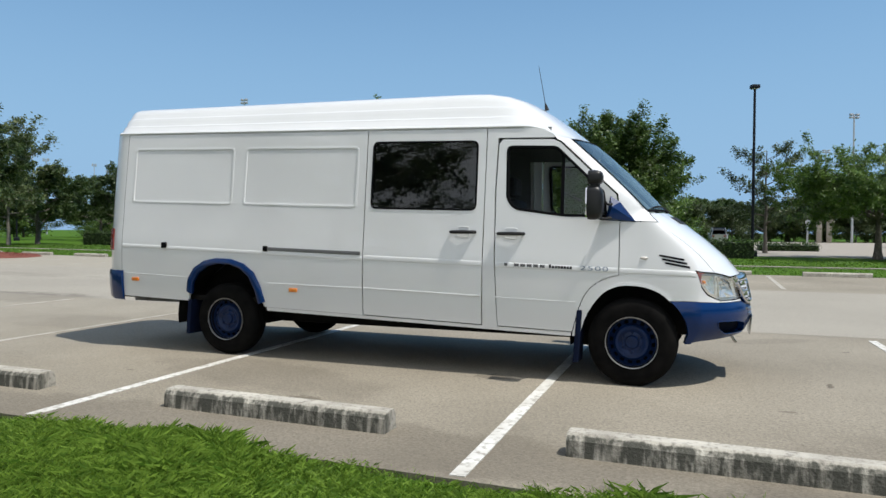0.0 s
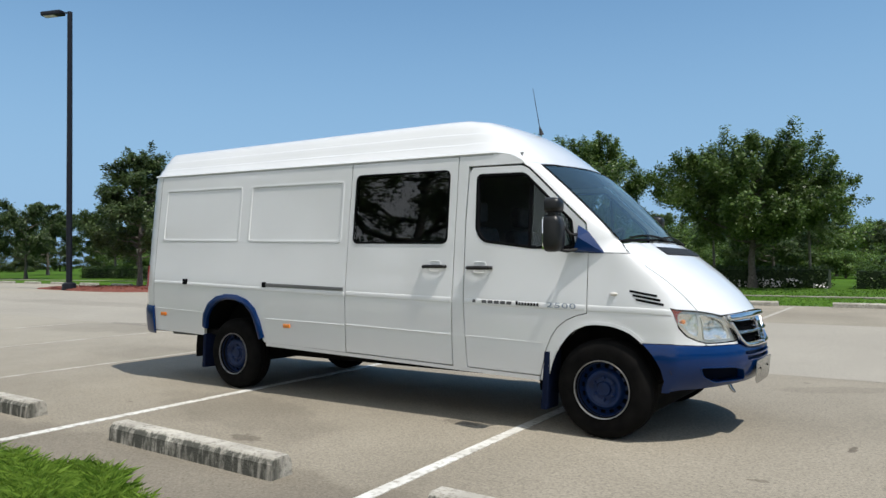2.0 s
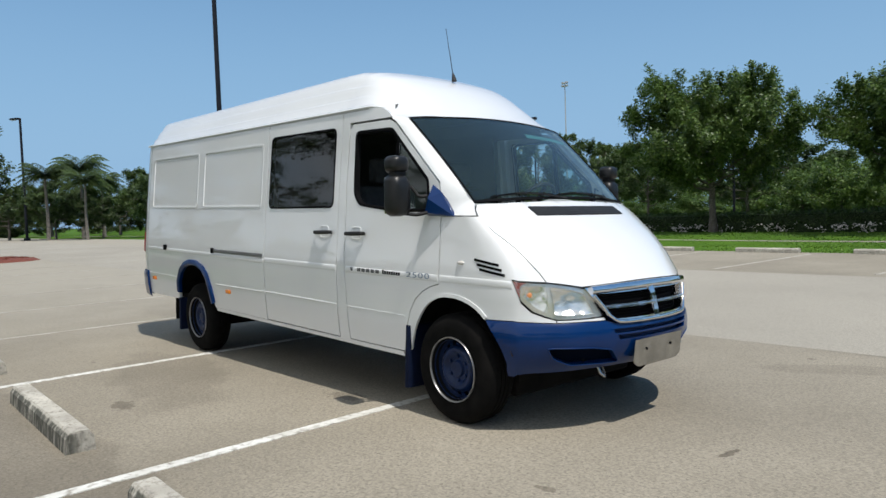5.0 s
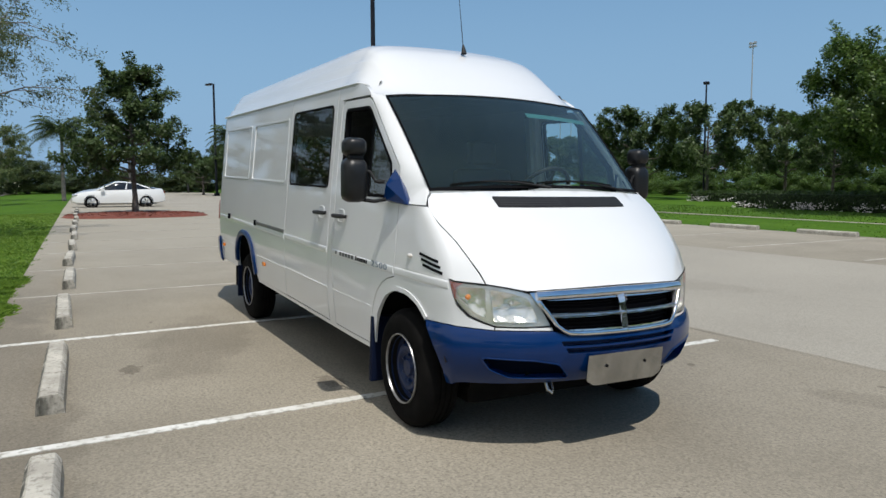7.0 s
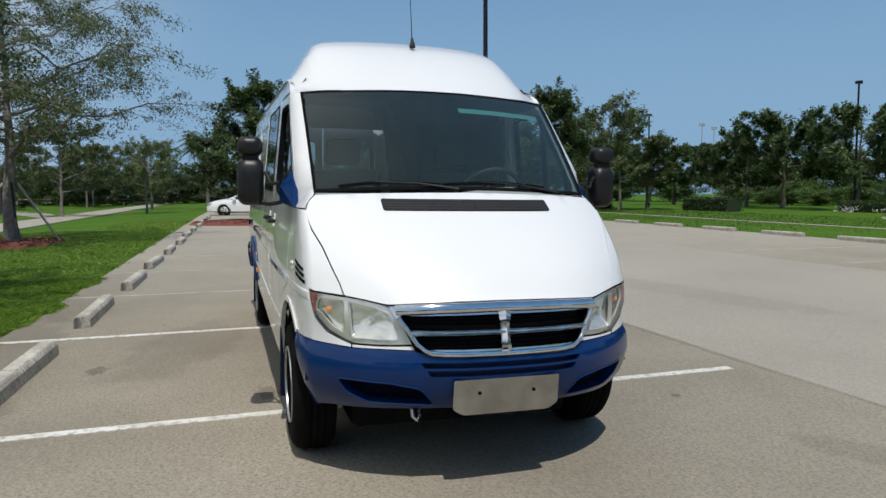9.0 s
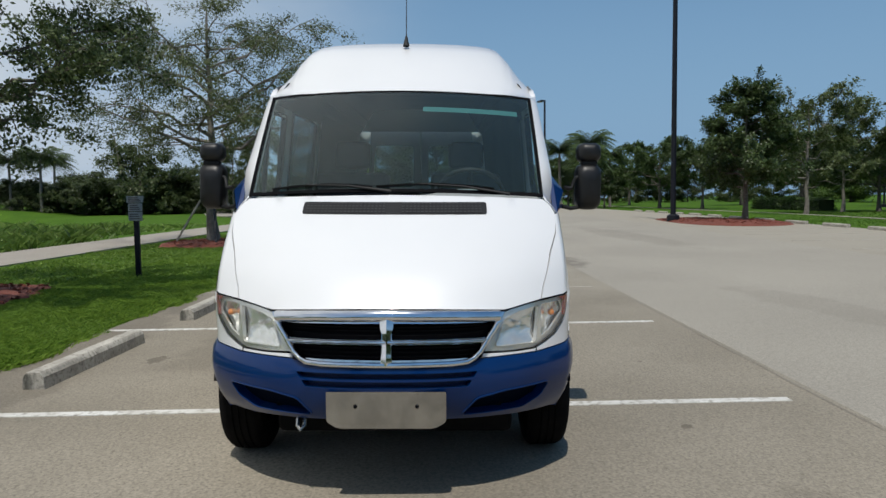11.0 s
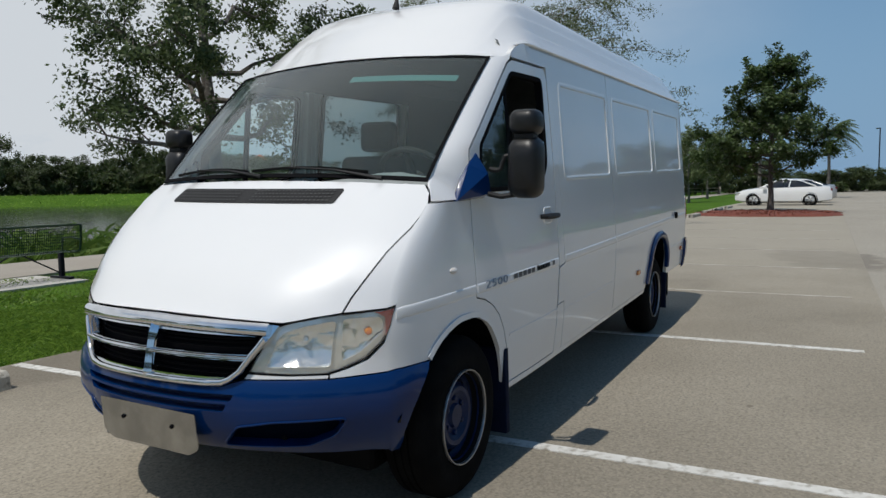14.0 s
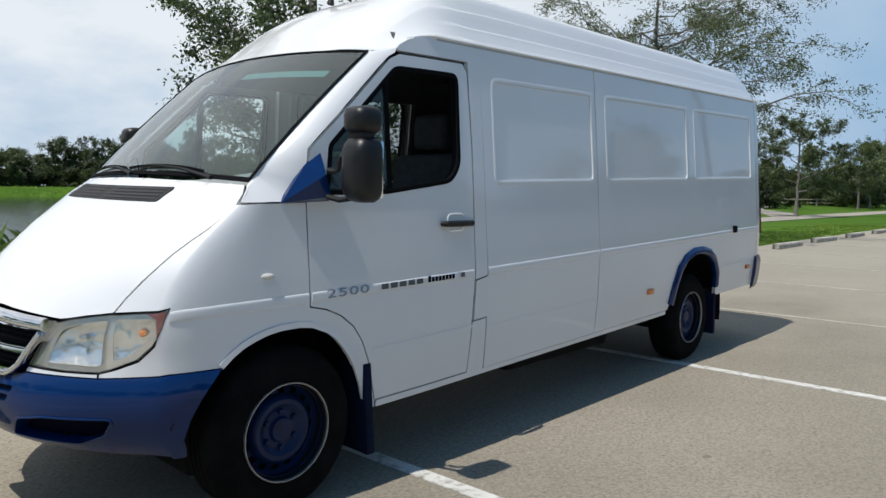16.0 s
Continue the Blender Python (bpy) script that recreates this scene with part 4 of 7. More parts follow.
for mir, sg in MIRRORS:
    x_front = -2.398 if mir else -2.392
    outer = [(REAR, GUT), (REAR, SILL)] + rear_arch(0.45) + [(-3.3, SILL), (x_front, SILL), (x_front, GUT)]
    spans = PANELS_R if mir else PANELS_L[1:]
    holes = [inset(side(rounded([(a, 1.398), (a, 1.975), (b, 1.975), (b, 1.398)], 0.055), 0.05), 0.010) for a, b in spans]
    quarter = part("body_side", skin(side(outer), holes, step=0.09, mirror=mir, gap=0.002, flange=0.03), WHITE, van, "white pressed-steel side panel")
    for a, b in spans:
        pressed(a, b, 1.398, 1.975, mir, quarter)
    if not mir:
        mid = [(-2.388, GUT), (-2.388, SILL), (-1.252, SILL), (-1.246, 0.70), (-1.141, 0.695), (-1.149, 0.905), (-1.244, 0.92), (-1.235, GUT)]
        a, b = PANELS_L[0]
        hole = inset(side(rounded([(a, 1.398), (a, 1.975), (b, 1.975), (b, 1.398)], 0.055), 0.05), 0.010)
        midp = part("body_side", skin(side(mid), [hole], step=0.09, mirror=False, gap=0.0015, flange=0.03), WHITE, van, "white pressed-steel side panel")
        pressed(a, b, 1.398, 1.975, False, midp)
        part("body_moulding", bead([(s_of(-1.25, 0.945), 0.945), (s_of(-2.385, 0.945), 0.945)], 0.046, 0.0036, mir), WHITE, midp)
        part("body_moulding", strip([(s_of(-1.25, 0.645), 0.645), (s_of(-2.38, 0.645), 0.645)], 0.012, 0.002, mir), WHITE, midp)
        part("body_moulding", bead([(s_of(-2.398, 0.945), 0.945), (s_of(-5.22, 0.945), 0.945)], 0.046, 0.0036, mir), WHITE, quarter)
    else:
        part("body_moulding", bead([(s_of(-2.405, 0.936), 0.936), (s_of(-5.22, 0.945), 0.945)], 0.040, 0.0036, mir), WHITE, quarter)
        part("body_moulding", strip([(s_of(-3.42, 0.65), 0.65), (s_of(-2.405, 0.662), 0.662)], 0.012, 0.005, mir), WHITE, quarter)
        rail = part("door_rail", strip([(s_of(-2.42, 0.982), 0.982), (s_of(-3.43, 0.982), 0.982)], 0.035, 0.008, mir), mat("rail_grey", (0.16, 0.16, 0.16), 0.45, metal=0.4), quarter, "grey sliding door rail")
        bm = bmesh.new()
        c = skin_at(-s_of(-3.445, 0.982), 0.982, 0.006)
        box(bm, c[0] - 0.022, c[0] + 0.022, c[1] - 0.012, c[1] + 0.012, c[2] - 0.026, c[2] + 0.026, 0.006)
        part("rail_end", bm, SEAL, rail)
    part("body_moulding", strip([(s_of(RA[0] - 0.47, 0.655), 0.655), (s_of(-5.22, 0.66), 0.66)], 0.010, 0.004, mir), WHITE, quarter)
    m1 = -1 if mir else 1
    # pillar behind the front door, header above it and sill below
    pillar = [(-1.238, GUT), (-1.248, SILL), (-1.235, 0.385), (-0.485, 0.385), (-0.485, 0.418), (-1.114, 0.418), (-1.145, 1.0), (-1.155, 1.6), (-1.142, 2.033), (-0.66, 2.033), (-0.645, 2.045), (-0.67, 2.066), (-0.72, 2.094), (-0.80, 2.118), (-0.88, GUT)]
    if not mir:
        # on this side the seam jogs above and below the fuel flap
        flap = [(-1.240, 0.694), (-1.246, SILL), (-1.235, 0.385), (-0.485, 0.385), (-0.485, 0.418), (-1.114, 0.418), (-1.131, 0.689)]
        part("fuel_flap", skin(side(flap), step=0.06, gap=0.001, flange=0.03), WHITE, van, "white fuel flap panel beside the door")
        pillar = [(-1.238, GUT), (-1.240, 0.925), (-1.145, 0.910)] + pillar[6:]
    part("door_pillar", skin(side(pillar), step=0.06, mirror=mir, gap=0.001, flange=0.03), WHITE, van)
    sill = [(-1.235, 0.385), (-1.235, SILL), (-3.44, SILL), (-3.44, 0.382)]
    part("sill", skin(side(sill), step=0.12, mirror=mir, gap=0.001, flange=0.05), WHITE, van)
    # small black catch, orange markers
    bm = bmesh.new()
    c = skin_at(m1 * s_of(-4.67, 0.968), 0.968, 0.01)
    box(bm, c[0] - 0.028, c[0] + 0.028, c[1] - 0.014, c[1] + 0.014, c[2] - 0.03, c[2] + 0.03, 0.008)
    part("door_catch", bm, SEAL, quarter, "small black door catch")
    for mx, mz in ((-3.13, 0.602), (-5.05, 0.60)):
        bm = bmesh.new()
        c = skin_at(m1 * s_of(mx, mz), mz, 0.004)
        box(bm, c[0] - 0.045, c[0] + 0.045, c[1] - 0.01, c[1] + 0.01, c[2] - 0.019, c[2] + 0.019, 0.006)
        part("side_marker", bm, AMBER, quarter, "amber side marker lamp")
    # blue flare round the rear arch
    out_a = [(RA[0] + (x - RA[0]) * 1.07, RA[1] + (z - RA[1]) * 1.04 + 0.008) for x, z in ARCH_LINE]
    in_a = [(RA[0] + (x - RA[0]) * 0.91, RA[1] + (z - RA[1]) * 0.955) for x, z in ARCH_LINE]
    bm = bmesh.new()
    rows = []
    for i in range(len(ARCH_LINE)):
        a, b = out_a[i], in_a[i]
        mida, midb = (a[0] * 0.7 + b[0] * 0.3, a[1] * 0.7 + b[1] * 0.3), (a[0] * 0.25 + b[0] * 0.75, a[1] * 0.25 + b[1] * 0.75)
        rows.append([skin_at(m1 * s_of(*a), a[1], 0.0), skin_at(m1 * s_of(*a), a[1], 0.012), skin_at(m1 * s_of(*mida), mida[1], 0.024), skin_at(m1 * s_of(*midb), midb[1], 0.026), skin_at(m1 * s_of(*b), b[1], 0.016), skin_at(m1 * s_of(*b), b[1], -0.015)])
    grid(bm, rows)
    bmesh.ops.recalc_face_normals(bm, faces=bm.faces[:])
    part("wheel_flare", bm, BLUE, quarter, "blue painted wheel arch flare")

# gutter, roof and brow
def base_z(x):
    """Level height of the roof's lower edge: it dips towards the windscreen."""
    f = min(1.0, max(0.0, (x + 0.95) / 0.42))
    return 2.135 - 0.11 * f * f * (3 - 2 * f)


SEC = [(0.0, 2.545), (0.18, 2.543), (0.36, 2.535), (0.50, 2.522), (0.58, 2.508), (0.632, 2.485), (0.657, 2.455), (0.678, 2.41), (0.700, 2.360), (0.703, 2.354), (0.717, 2.350), (0.720, 2.344), (0.738, 2.300), (0.757, 2.246), (0.760, 2.240), (0.774, 2.236), (0.777, 2.230), (0.806, 2.158), (0.815, 2.147), (0.838, 2.135)]
TOPX = (-1.5, -1.3, -1.1, -0.92, -0.78, -0.65, -0.53, -0.42)
TOPZ = (2.516, 2.510, 2.476, 2.411, 2.328, 2.232, 2.138, 2.056)


def roof_row(x):
    k = min(1.0, max(0.0, (x + 1.3) / 0.88))
    k2 = k * k * (3 - 2 * k)
    t = float(np.interp(x, TOPX, TOPZ)) - 0.012 + 0.012 * min(0.0, x + 1.5)
    row = []
    for y, z in SEC:
        f = (z - 2.13) / 0.415
        xx = x - 0.11 * k2 * (y / 0.84) ** 2 - 0.10 * math.sin(math.pi * k) * (y / 0.84) ** 3
        k3 = min(1.0, max(0.0, (xx + 0.69) / 0.16))
        k3 = k3 * k3 * (3 - 2 * k3)
        base = base_z(xx)
        yy = y * (1 - 0.042 * k3)
        zz = base + f * (t - base)
        if k > 0:
            flat = t - (t - base) * float(np.interp(y / 0.838, (0, 0.4, 0.62, 0.72, 0.78, 0.84, 1.0), (0, 0.01, 0.03, 0.06, 0.13, 0.28, 1.0)))
            kk = min(1.0, 1.7 * k)
            kk = kk * kk * (3 - 2 * kk)
            zz = zz * (1 - kk) + flat * kk
        row.append((xx, yy, zz))
    return row


rows = []
xs = list(np.linspace(-5.30, -1.3, 28)) + list(np.linspace(-1.22, -0.42, 15))
tail = [(0.10, -5.405), (0.05, -5.38), (0.02, -5.345)]
for d, x in tail:
    r = roof_row(-5.3)
    rows.append([(x + 0.03 * (1 - abs(q[1]) / 0.84), q[1] * (1 - d * 0.35), 2.13 + (q[2] - 2.13) * (1 - d * 0.9)) for q in r])
for x in xs:
    rows.append(roof_row(x))
bm = bmesh.new()
full = []
for r in rows:
    line = [(a, -b, c) for a, b, c in reversed(r[1:])] + list(r)
    full.append([(a, b, c - RAKE * (a + 1.2)) for a, b, c in line])
vs = grid(bm, full)
lowest = [bm.verts.new((-5.42, v.co.y, 2.13 - RAKE * (-4.2))) for v in vs[0]]
for k in range(len(lowest) - 1):
    bm.faces.new((vs[0][k], vs[0][k + 1], lowest[k + 1], lowest[k]))
bmesh.ops.recalc_face_normals(bm, faces=bm.faces[:])
roof = part("high_roof", bm, WHITE, van, "white moulded high roof", 50)
for m1 in (1, -1):
    bm = bmesh.new()
    pts = [(x, 0.0, 0.0) for x in list(np.linspace(-5.36, -1.1, 36)) + list(np.linspace(-1.05, -0.73, 12))]
    rows = []
    for x, _, _ in pts:
        w = side_w(2.13, x) - 0.009 * min(1.0, max(0.0, (x + 0.88) / 0.18))
        z = 2.128 - 0.032 * max(0.0, (x + 0.90) / 0.2) ** 1.6 - RAKE * (x + 1.2)
        g = 1 - 0.6 * min(1.0, max(0.0, (x + 0.92) / 0.17))
        rows.append([(x, m1 * (w - 0.02), z - 0.004 * g), (x, m1 * (w - 0.012 + 0.018 * g), z - 0.004 * g), (x, m1 * (w - 0.012 + 0.022 * g), z + 0.004 * g), (x, m1 * (w - 0.013 + 0.017 * g), z + 0.014 * g), (x, m1 * (w - 0.015), z + 0.022 * g)])
    grid(bm, rows)
    bmesh.ops.recalc_face_normals(bm, faces=bm.faces[:])
    part("rain_gutter", bm, WHITE, roof)
    # grey strip painted in for the shadow line under the roof edge
    part("roof_seam", strip([(s_of(-0.92, 2.118), 2.118), (s_of(-5.23, 2.118), 2.118)], 0.010, 0.002, m1 < 0), mat("gutter_shade_grey", (0.42, 0.42, 0.42), 0.7) if m1 > 0 else bpy.data.materials["gutter_shade_grey"], roof)
bm = bmesh.new()
tube(bm, [(-0.915, 0.01, 2.405), (-0.925, 0.01, 2.45), (-0.932, 0.01, 2.475)], [0.022, 0.012, 0.006], 10)
ant = part("aerial_base", bm, BLACK, roof, "black rubber aerial base")
bm = bmesh.new()
tube(bm, [(-0.932, 0.01, 2.47), (-0.965, 0.01, 2.65), (-1.0, 0.01, 2.84)], [0.0035, 0.003, 0.002], 6)
part("aerial", bm, BLACK, ant)


# windscreen and the pillars beside it
def screen(s, h, off=0.0):
    y = s * (0.80 + 0.004 * h)
    x = (0.205 - 0.10 * s * s) * (1 - h) + (-0.42 - 0.105 * s * s) * h + 0.03 * 4 * h * (1 - h) * (1 - 0.4 * s * s)
    z = (1.448 - 0.026 * s * s) * (1 - h) + (2.054 - 0.034 * s * s) * h
    nx, nz = 0.72, 0.69
    x, z = x + off * nx, z + off * nz
    return x, y + 0.35 * off * s, z - RAKE * (x + 1.2)


bm = bmesh.new()
SS = np.linspace(-0.97, 0.97, 27)
HH = np.linspace(0.03, 0.98, 15)
grid(bm, [[screen(s, h, 0.004) for s in SS] for h in HH])
bm.faces.ensure_lookup_table()
outward(bm, bm.faces[0], Vector((1, 0, 0.5)))
wind = part("windscreen", bm, GLASS, van, "green-tinted windscreen with black border", 60)
wind.visible_shadow = False
bm = bmesh.new()
o = [(s, 0.005) for s in np.linspace(-0.99, 0.99, 20)] + [(0.99, h) for h in np.linspace(0.05, 0.95, 12)] + [(s, 0.995) for s in np.linspace(0.99, -0.99, 20)] + [(-0.99, h) for h in np.linspace(0.95, 0.05, 12)]
i = [(s * 0.974 / 0.99, 0.032 if h < 0.01 else (0.984 if h > 0.99 else 0.032 + (h - 0.05) * 1.057)) for s, h in o]
a = [bm.verts.new(screen(s, h, 0.002)) for s, h in o]
b = [bm.verts.new(screen(s, h, 0.008)) for s, h in o]
c = [bm.verts.new(screen(s, h, 0.007)) for s, h in i]
d = [bm.verts.new(screen(s, h, -0.01)) for s, h in i]
for u, v in ((a, b), (b, c), (c, d)):
    for k in range(len(u)):
        bm.faces.new((u[k], u[(k + 1) % len(u)], v[(k + 1) % len(u)], v[k]))
bmesh.ops.recalc_face_normals(bm, faces=bm.faces[:])
part("screen_seal", bm, SEAL, wind)
# teal visor reflection laid into the glass as a flat coloured strip
bm = bmesh.new()
grid(bm, [[screen(s, h, 0.002) for s in (0.17, 0.35, 0.55, 0.75, 0.87)] for h in (0.775, 0.80, 0.825)])
part("sun_strip", bm, mat("teal_reflection", (0.05, 0.17, 0.165), 0.35), wind)
for m1 in (1, -1):
    bm = bmesh.new()
    edge = [(9.0, 0.0), (9.0, 1.0), (0.178, 1.352), (0.06, 1.350), (-0.02, 1.349), (-0.09, 1.353), (-0.106, 1.42), (-0.114, 1.50), (-0.124, 1.566), (-0.182, 1.620), (-0.292, 1.721), (-0.412, 1.834), (-0.522, 1.937), (-0.593, 2.001), (-0.632, 2.02), (-0.645, 2.04), (-0.658, 2.056), (-0.67, 2.068)]
    rows = []
    for n_row, (x, z) in enumerate(edge):
        s = s_of(x, z) if x < 1 else 0.0
        if n_row < 2:
            s, z = ((0.802, 1.413), (0.832, 1.388))[n_row]
        h = min(1.02, max(0.010 + 0.011 * min(n_row, 8), (z - 1.423) / 0.585))
        p = Vector(skin_at(m1 * s, z, -0.003 if n_row < 5 else 0.0))
        g = Vector(screen(m1 * 0.985, h, 0.0))
        g0 = Vector(screen(m1 * 0.985, h, -0.03))
        p0 = Vector(skin_at(m1 * s, z, -0.03))
        if n_row > 14:
            rx, ry, rz = roof_row((-0.465, -0.50, -0.535)[n_row - 15])[-1]
            g = Vector((rx, ry * m1, rz - RAKE * (rx + 1.2) + 0.004))
            g0 = g - Vector((0, 0.03 * m1, 0.02))
        out = Vector((0.35, m1 * 0.8, 0.3)).normalized()
        rows.append([p0, p] + [p.lerp(g, t) + out * 0.010 * math.sin(math.pi * t) ** 0.8 * (1 if 6 < n_row < 14 else 0.2) for t in (0.15, 0.35, 0.6, 0.85)] + [g, g0])
    grid(bm, rows)
    bmesh.ops.recalc_face_normals(bm, faces=bm.faces[:])
    part("windscreen_pillar", bm, WHITE, van, "", 55)
for mir, sg in MIRRORS:
    part("scuttle", skin([(0.70, 1.30), (0.83, 1.30), (0.815, 1.36), (0.785, 1.41), (0.70, 1.432)], step=0.06, off=-0.010, flange=0.0, mirror=mir), WHITE, van)
# wipers
for y0, y1, yp in ((-0.66, -0.12, -0.02), (-0.10, 0.52, 0.60)):
    bm = bmesh.new()
    pv = Vector(screen(yp / 0.8, -0.005, 0.02))
    pe = Vector(screen((y0 + 0.35 * (y1 - y0)) / 0.8, 0.058, 0.026))
    tube(bm, [pv, pv.lerp(pe, 0.5) + Vector((0, 0, 0.012)), pe], [0.010, 0.006, 0.004], 6)
    wiper = part("wiper", bm, BLACK, van, "black wiper arm with blade")
    bm = bmesh.new()
    n = 10
    rows = []
    for k in range(n + 1):
        y = y0 + (y1 - y0) * k / n
        h = 0.044 + 0.024 * math.sin(math.pi * k / n)
        rows.append([screen(y / 0.8, h - 0.007, 0.010), screen(y / 0.8, h, 0.022), screen(y / 0.8, h + 0.007, 0.010)])
    grid(bm, rows)
    part("wiper_blade", bm, BLACK, wiper)

# rear end
for m1 in (1, -1):
    bm = bmesh.new()
    rows = []
    for z in np.linspace(0.42, 2.13, 22):
        w = side_w(z, -5)
        rows.append([(x, m1 * y, z - RAKE * (x + 1.2)) for x, y in ((REAR - 0.003, w), (REAR - 0.06, w - 0.002), (REAR - 0.13, w - 0.018), (REAR - 0.20, w - 0.06), (REAR - 0.25, w - 0.12), (REAR - 0.27, w - 0.18))])
    grid(bm, rows)
    bmesh.ops.recalc_face_normals(bm, faces=bm.faces[:])
    cornerp = part("rear_corner", bm, WHITE, van)
    bm = bmesh.new()
    rows = []
    for z in np.linspace(0.89, 1.12, 8):
        w = side_w(z, -5)
        rows.append([(x, m1 * y, z - RAKE * (x + 1.2)) for x, y in ((REAR - 0.125, w - 0.020), (REAR - 0.13, w - 0.006), (REAR - 0.16, w - 0.016), (REAR - 0.215, w - 0.055), (REAR - 0.26, w - 0.12), (REAR - 0.25, w - 0.13))])
    grid(bm, rows)
    bmesh.ops.recalc_face_normals(bm, faces=bm.faces[:])
    part("tail_lamp", bm, REDLENS, cornerp, "red and amber tail lamp")
    bm = bmesh.new()
    rows = []
    for z, o in ((0.37, 0.0), (0.40, 0.02), (0.52, 0.028), (0.64, 0.026), (0.68, 0.012)):
        w = side_w(z, -5)
        rows.append([(x, m1 * y, z - RAKE * (x + 1.2)) for x, y in ((REAR + 0.02, w), (REAR + 0.015, w + o), (REAR - 0.12, w - 0.01 + o), (REAR - 0.24, w - 0.09 + o), (REAR - 0.30 - o, w - 0.25), (REAR - 0.31 - o, 0.0))])
    grid(bm, rows)
    bmesh.ops.recalc_face_normals(bm, faces=bm.faces[:])
    part("rear_bumper", bm, BLUE, van, "blue painted rear bumper corner")
    # rear door leaf with its window opening
    bm = bmesh.new()
    leaf_o = [(0.004, 0.45), (0.004, 2.18), (0.66, 2.18), (0.74, 0.45)]
    leaf_w = rounded([(0.10, 1.42), (0.10, 1.95), (0.60, 1.95), (0.63, 1.42)], 0.06)
    rear_at = lambda s, z, o: (REAR - 0.275 - o + 0.02 * (abs(s) / 0.75) ** 2, s, z - RAKE * (REAR - 0.275 + 1.2))
    rd = part("rear_door", skin(leaf_o, [leaf_w], step=0.12, mirror=m1 < 0, at=rear_at, flange=0.03), WHITE, van, "white rear door with glazed window")
    part("pane", skin(inset(leaf_w, -0.01), step=0.2, off=-0.01, mirror=m1 < 0, at=rear_at, flange=0), glass_mat("rear_glass", (0.42, 0.48, 0.48)) if m1 > 0 else bpy.data.materials["rear_glass"], rd)

# cabin and load space
bm = bmesh.new()
box(bm, -5.45, -3.32, -0.54, 0.54, 0.44, 0.50)
box(bm, -3.32, -0.56, -0.87, 0.87, 0.44, 0.50)
part("cabin_floor", bm, TRIM, van)
for m1 in (1, -1):
    bm = bmesh.new()
    rows = [[(x, m1 * (side_w(z, x) - 0.05), z - RAKE * (x + 1.2)) for z in np.linspace(0.98 if abs(x - RA[0]) < 0.65 else 0.5, 1.37, 6)] for x in np.linspace(-5.4, -0.56, 34)]
    grid(bm, rows)
    part("lower_lining", bm, LINING, van)
    bm = bmesh.new()
    x_to = -1.27 if m1 > 0 else -2.42
    rows = [[(x, m1 * (side_w(z, x) - 0.05), z - RAKE * (x + 1.2)) for z in np.linspace(1.37, 2.13, 6)] for x in np.linspace(-5.4, x_to, 16)]
    grid(bm, rows)
    part("upper_lining", bm, LINING, van)
    bm = bmesh.new()
    grid(bm, [[(x, m1 * (side_w(2.0, x) - 0.035), 2.0 - RAKE * (x + 1.2)), (x, m1 * (side_w(2.06, x) - 0.05), 2.06 - RAKE * (x + 1.2)), (x, m1 * 0.74, 2.14 - RAKE * (x + 1.2))] for x in np.linspace(-2.45, -0.70, 10)])
    part("header_lining", bm, LINING, van)
bm = bmesh.new()
rows = []
for x in np.linspace(-5.3, -0.50, 30):
    rr = roof_row(x)
    line = [(a, -b, c) for a, b, c in reversed(rr[1:])] + list(rr)
    rows.append([(a, b * 0.95, c - 0.05 - RAKE * (a + 1.2)) for a, b, c in line])
grid(bm, rows)
part("headlining", bm, LINING, van)
bm = bmesh.new()
rows = [[(x, y, z - RAKE * (x + 1.2)) for y in np.linspace(-0.82, 0.82, 15)] for x, z in ((0.14, 1.41), (0.02, 1.425), (-0.20, 1.42), (-0.33, 1.39), (-0.38, 1.30), (-0.40, 1.05), (-0.54, 0.90))]
for r in rows:
    for k, (x, y, z) in enumerate(r):
        hump = 0.05 * math.exp(-((y - 0.42) / 0.22) ** 2)
        r[k] = (x - 0.04 * (abs(y) / 0.82) ** 2, y, z + (hump if 0.0 > x > -0.36 and z > 1.2 else 0))
grid(bm, rows)
bmesh.ops.recalc_face_normals(bm, faces=bm.faces[:])
part("dashboard", bm, DASH, van, "grey moulded dashboard", 50)
# steering wheel (left-hand drive)
bm = bmesh.new()
q = look((0, 0, 0), Vector((-0.75, 0, 0.66))).to_3x3().to_4x4()
ring = [Vector((0.205 * math.cos(2 * math.pi * k / 32), 0.205 * math.sin(2 * math.pi * k / 32), 0)) for k in range(33)]
tube(bm, ring, 0.016, 8, False)
for a in (90, 210, 330):
    tube(bm, [(0, 0, 0.03), (0.2 * math.cos(radians(a)), 0.2 * math.sin(radians(a)), 0)], [0.03, 0.014], 6)
tube(bm, [(0, 0, 0.0), (0, 0, 0.045)], [0.07, 0.06], 16)
bmesh.ops.transform(bm, matrix=Matrix.Translation((-0.46, 0.42, 1.40)) @ q, verts=bm.verts[:])
part("steering_wheel", bm, BLACK, van, "black steering wheel")


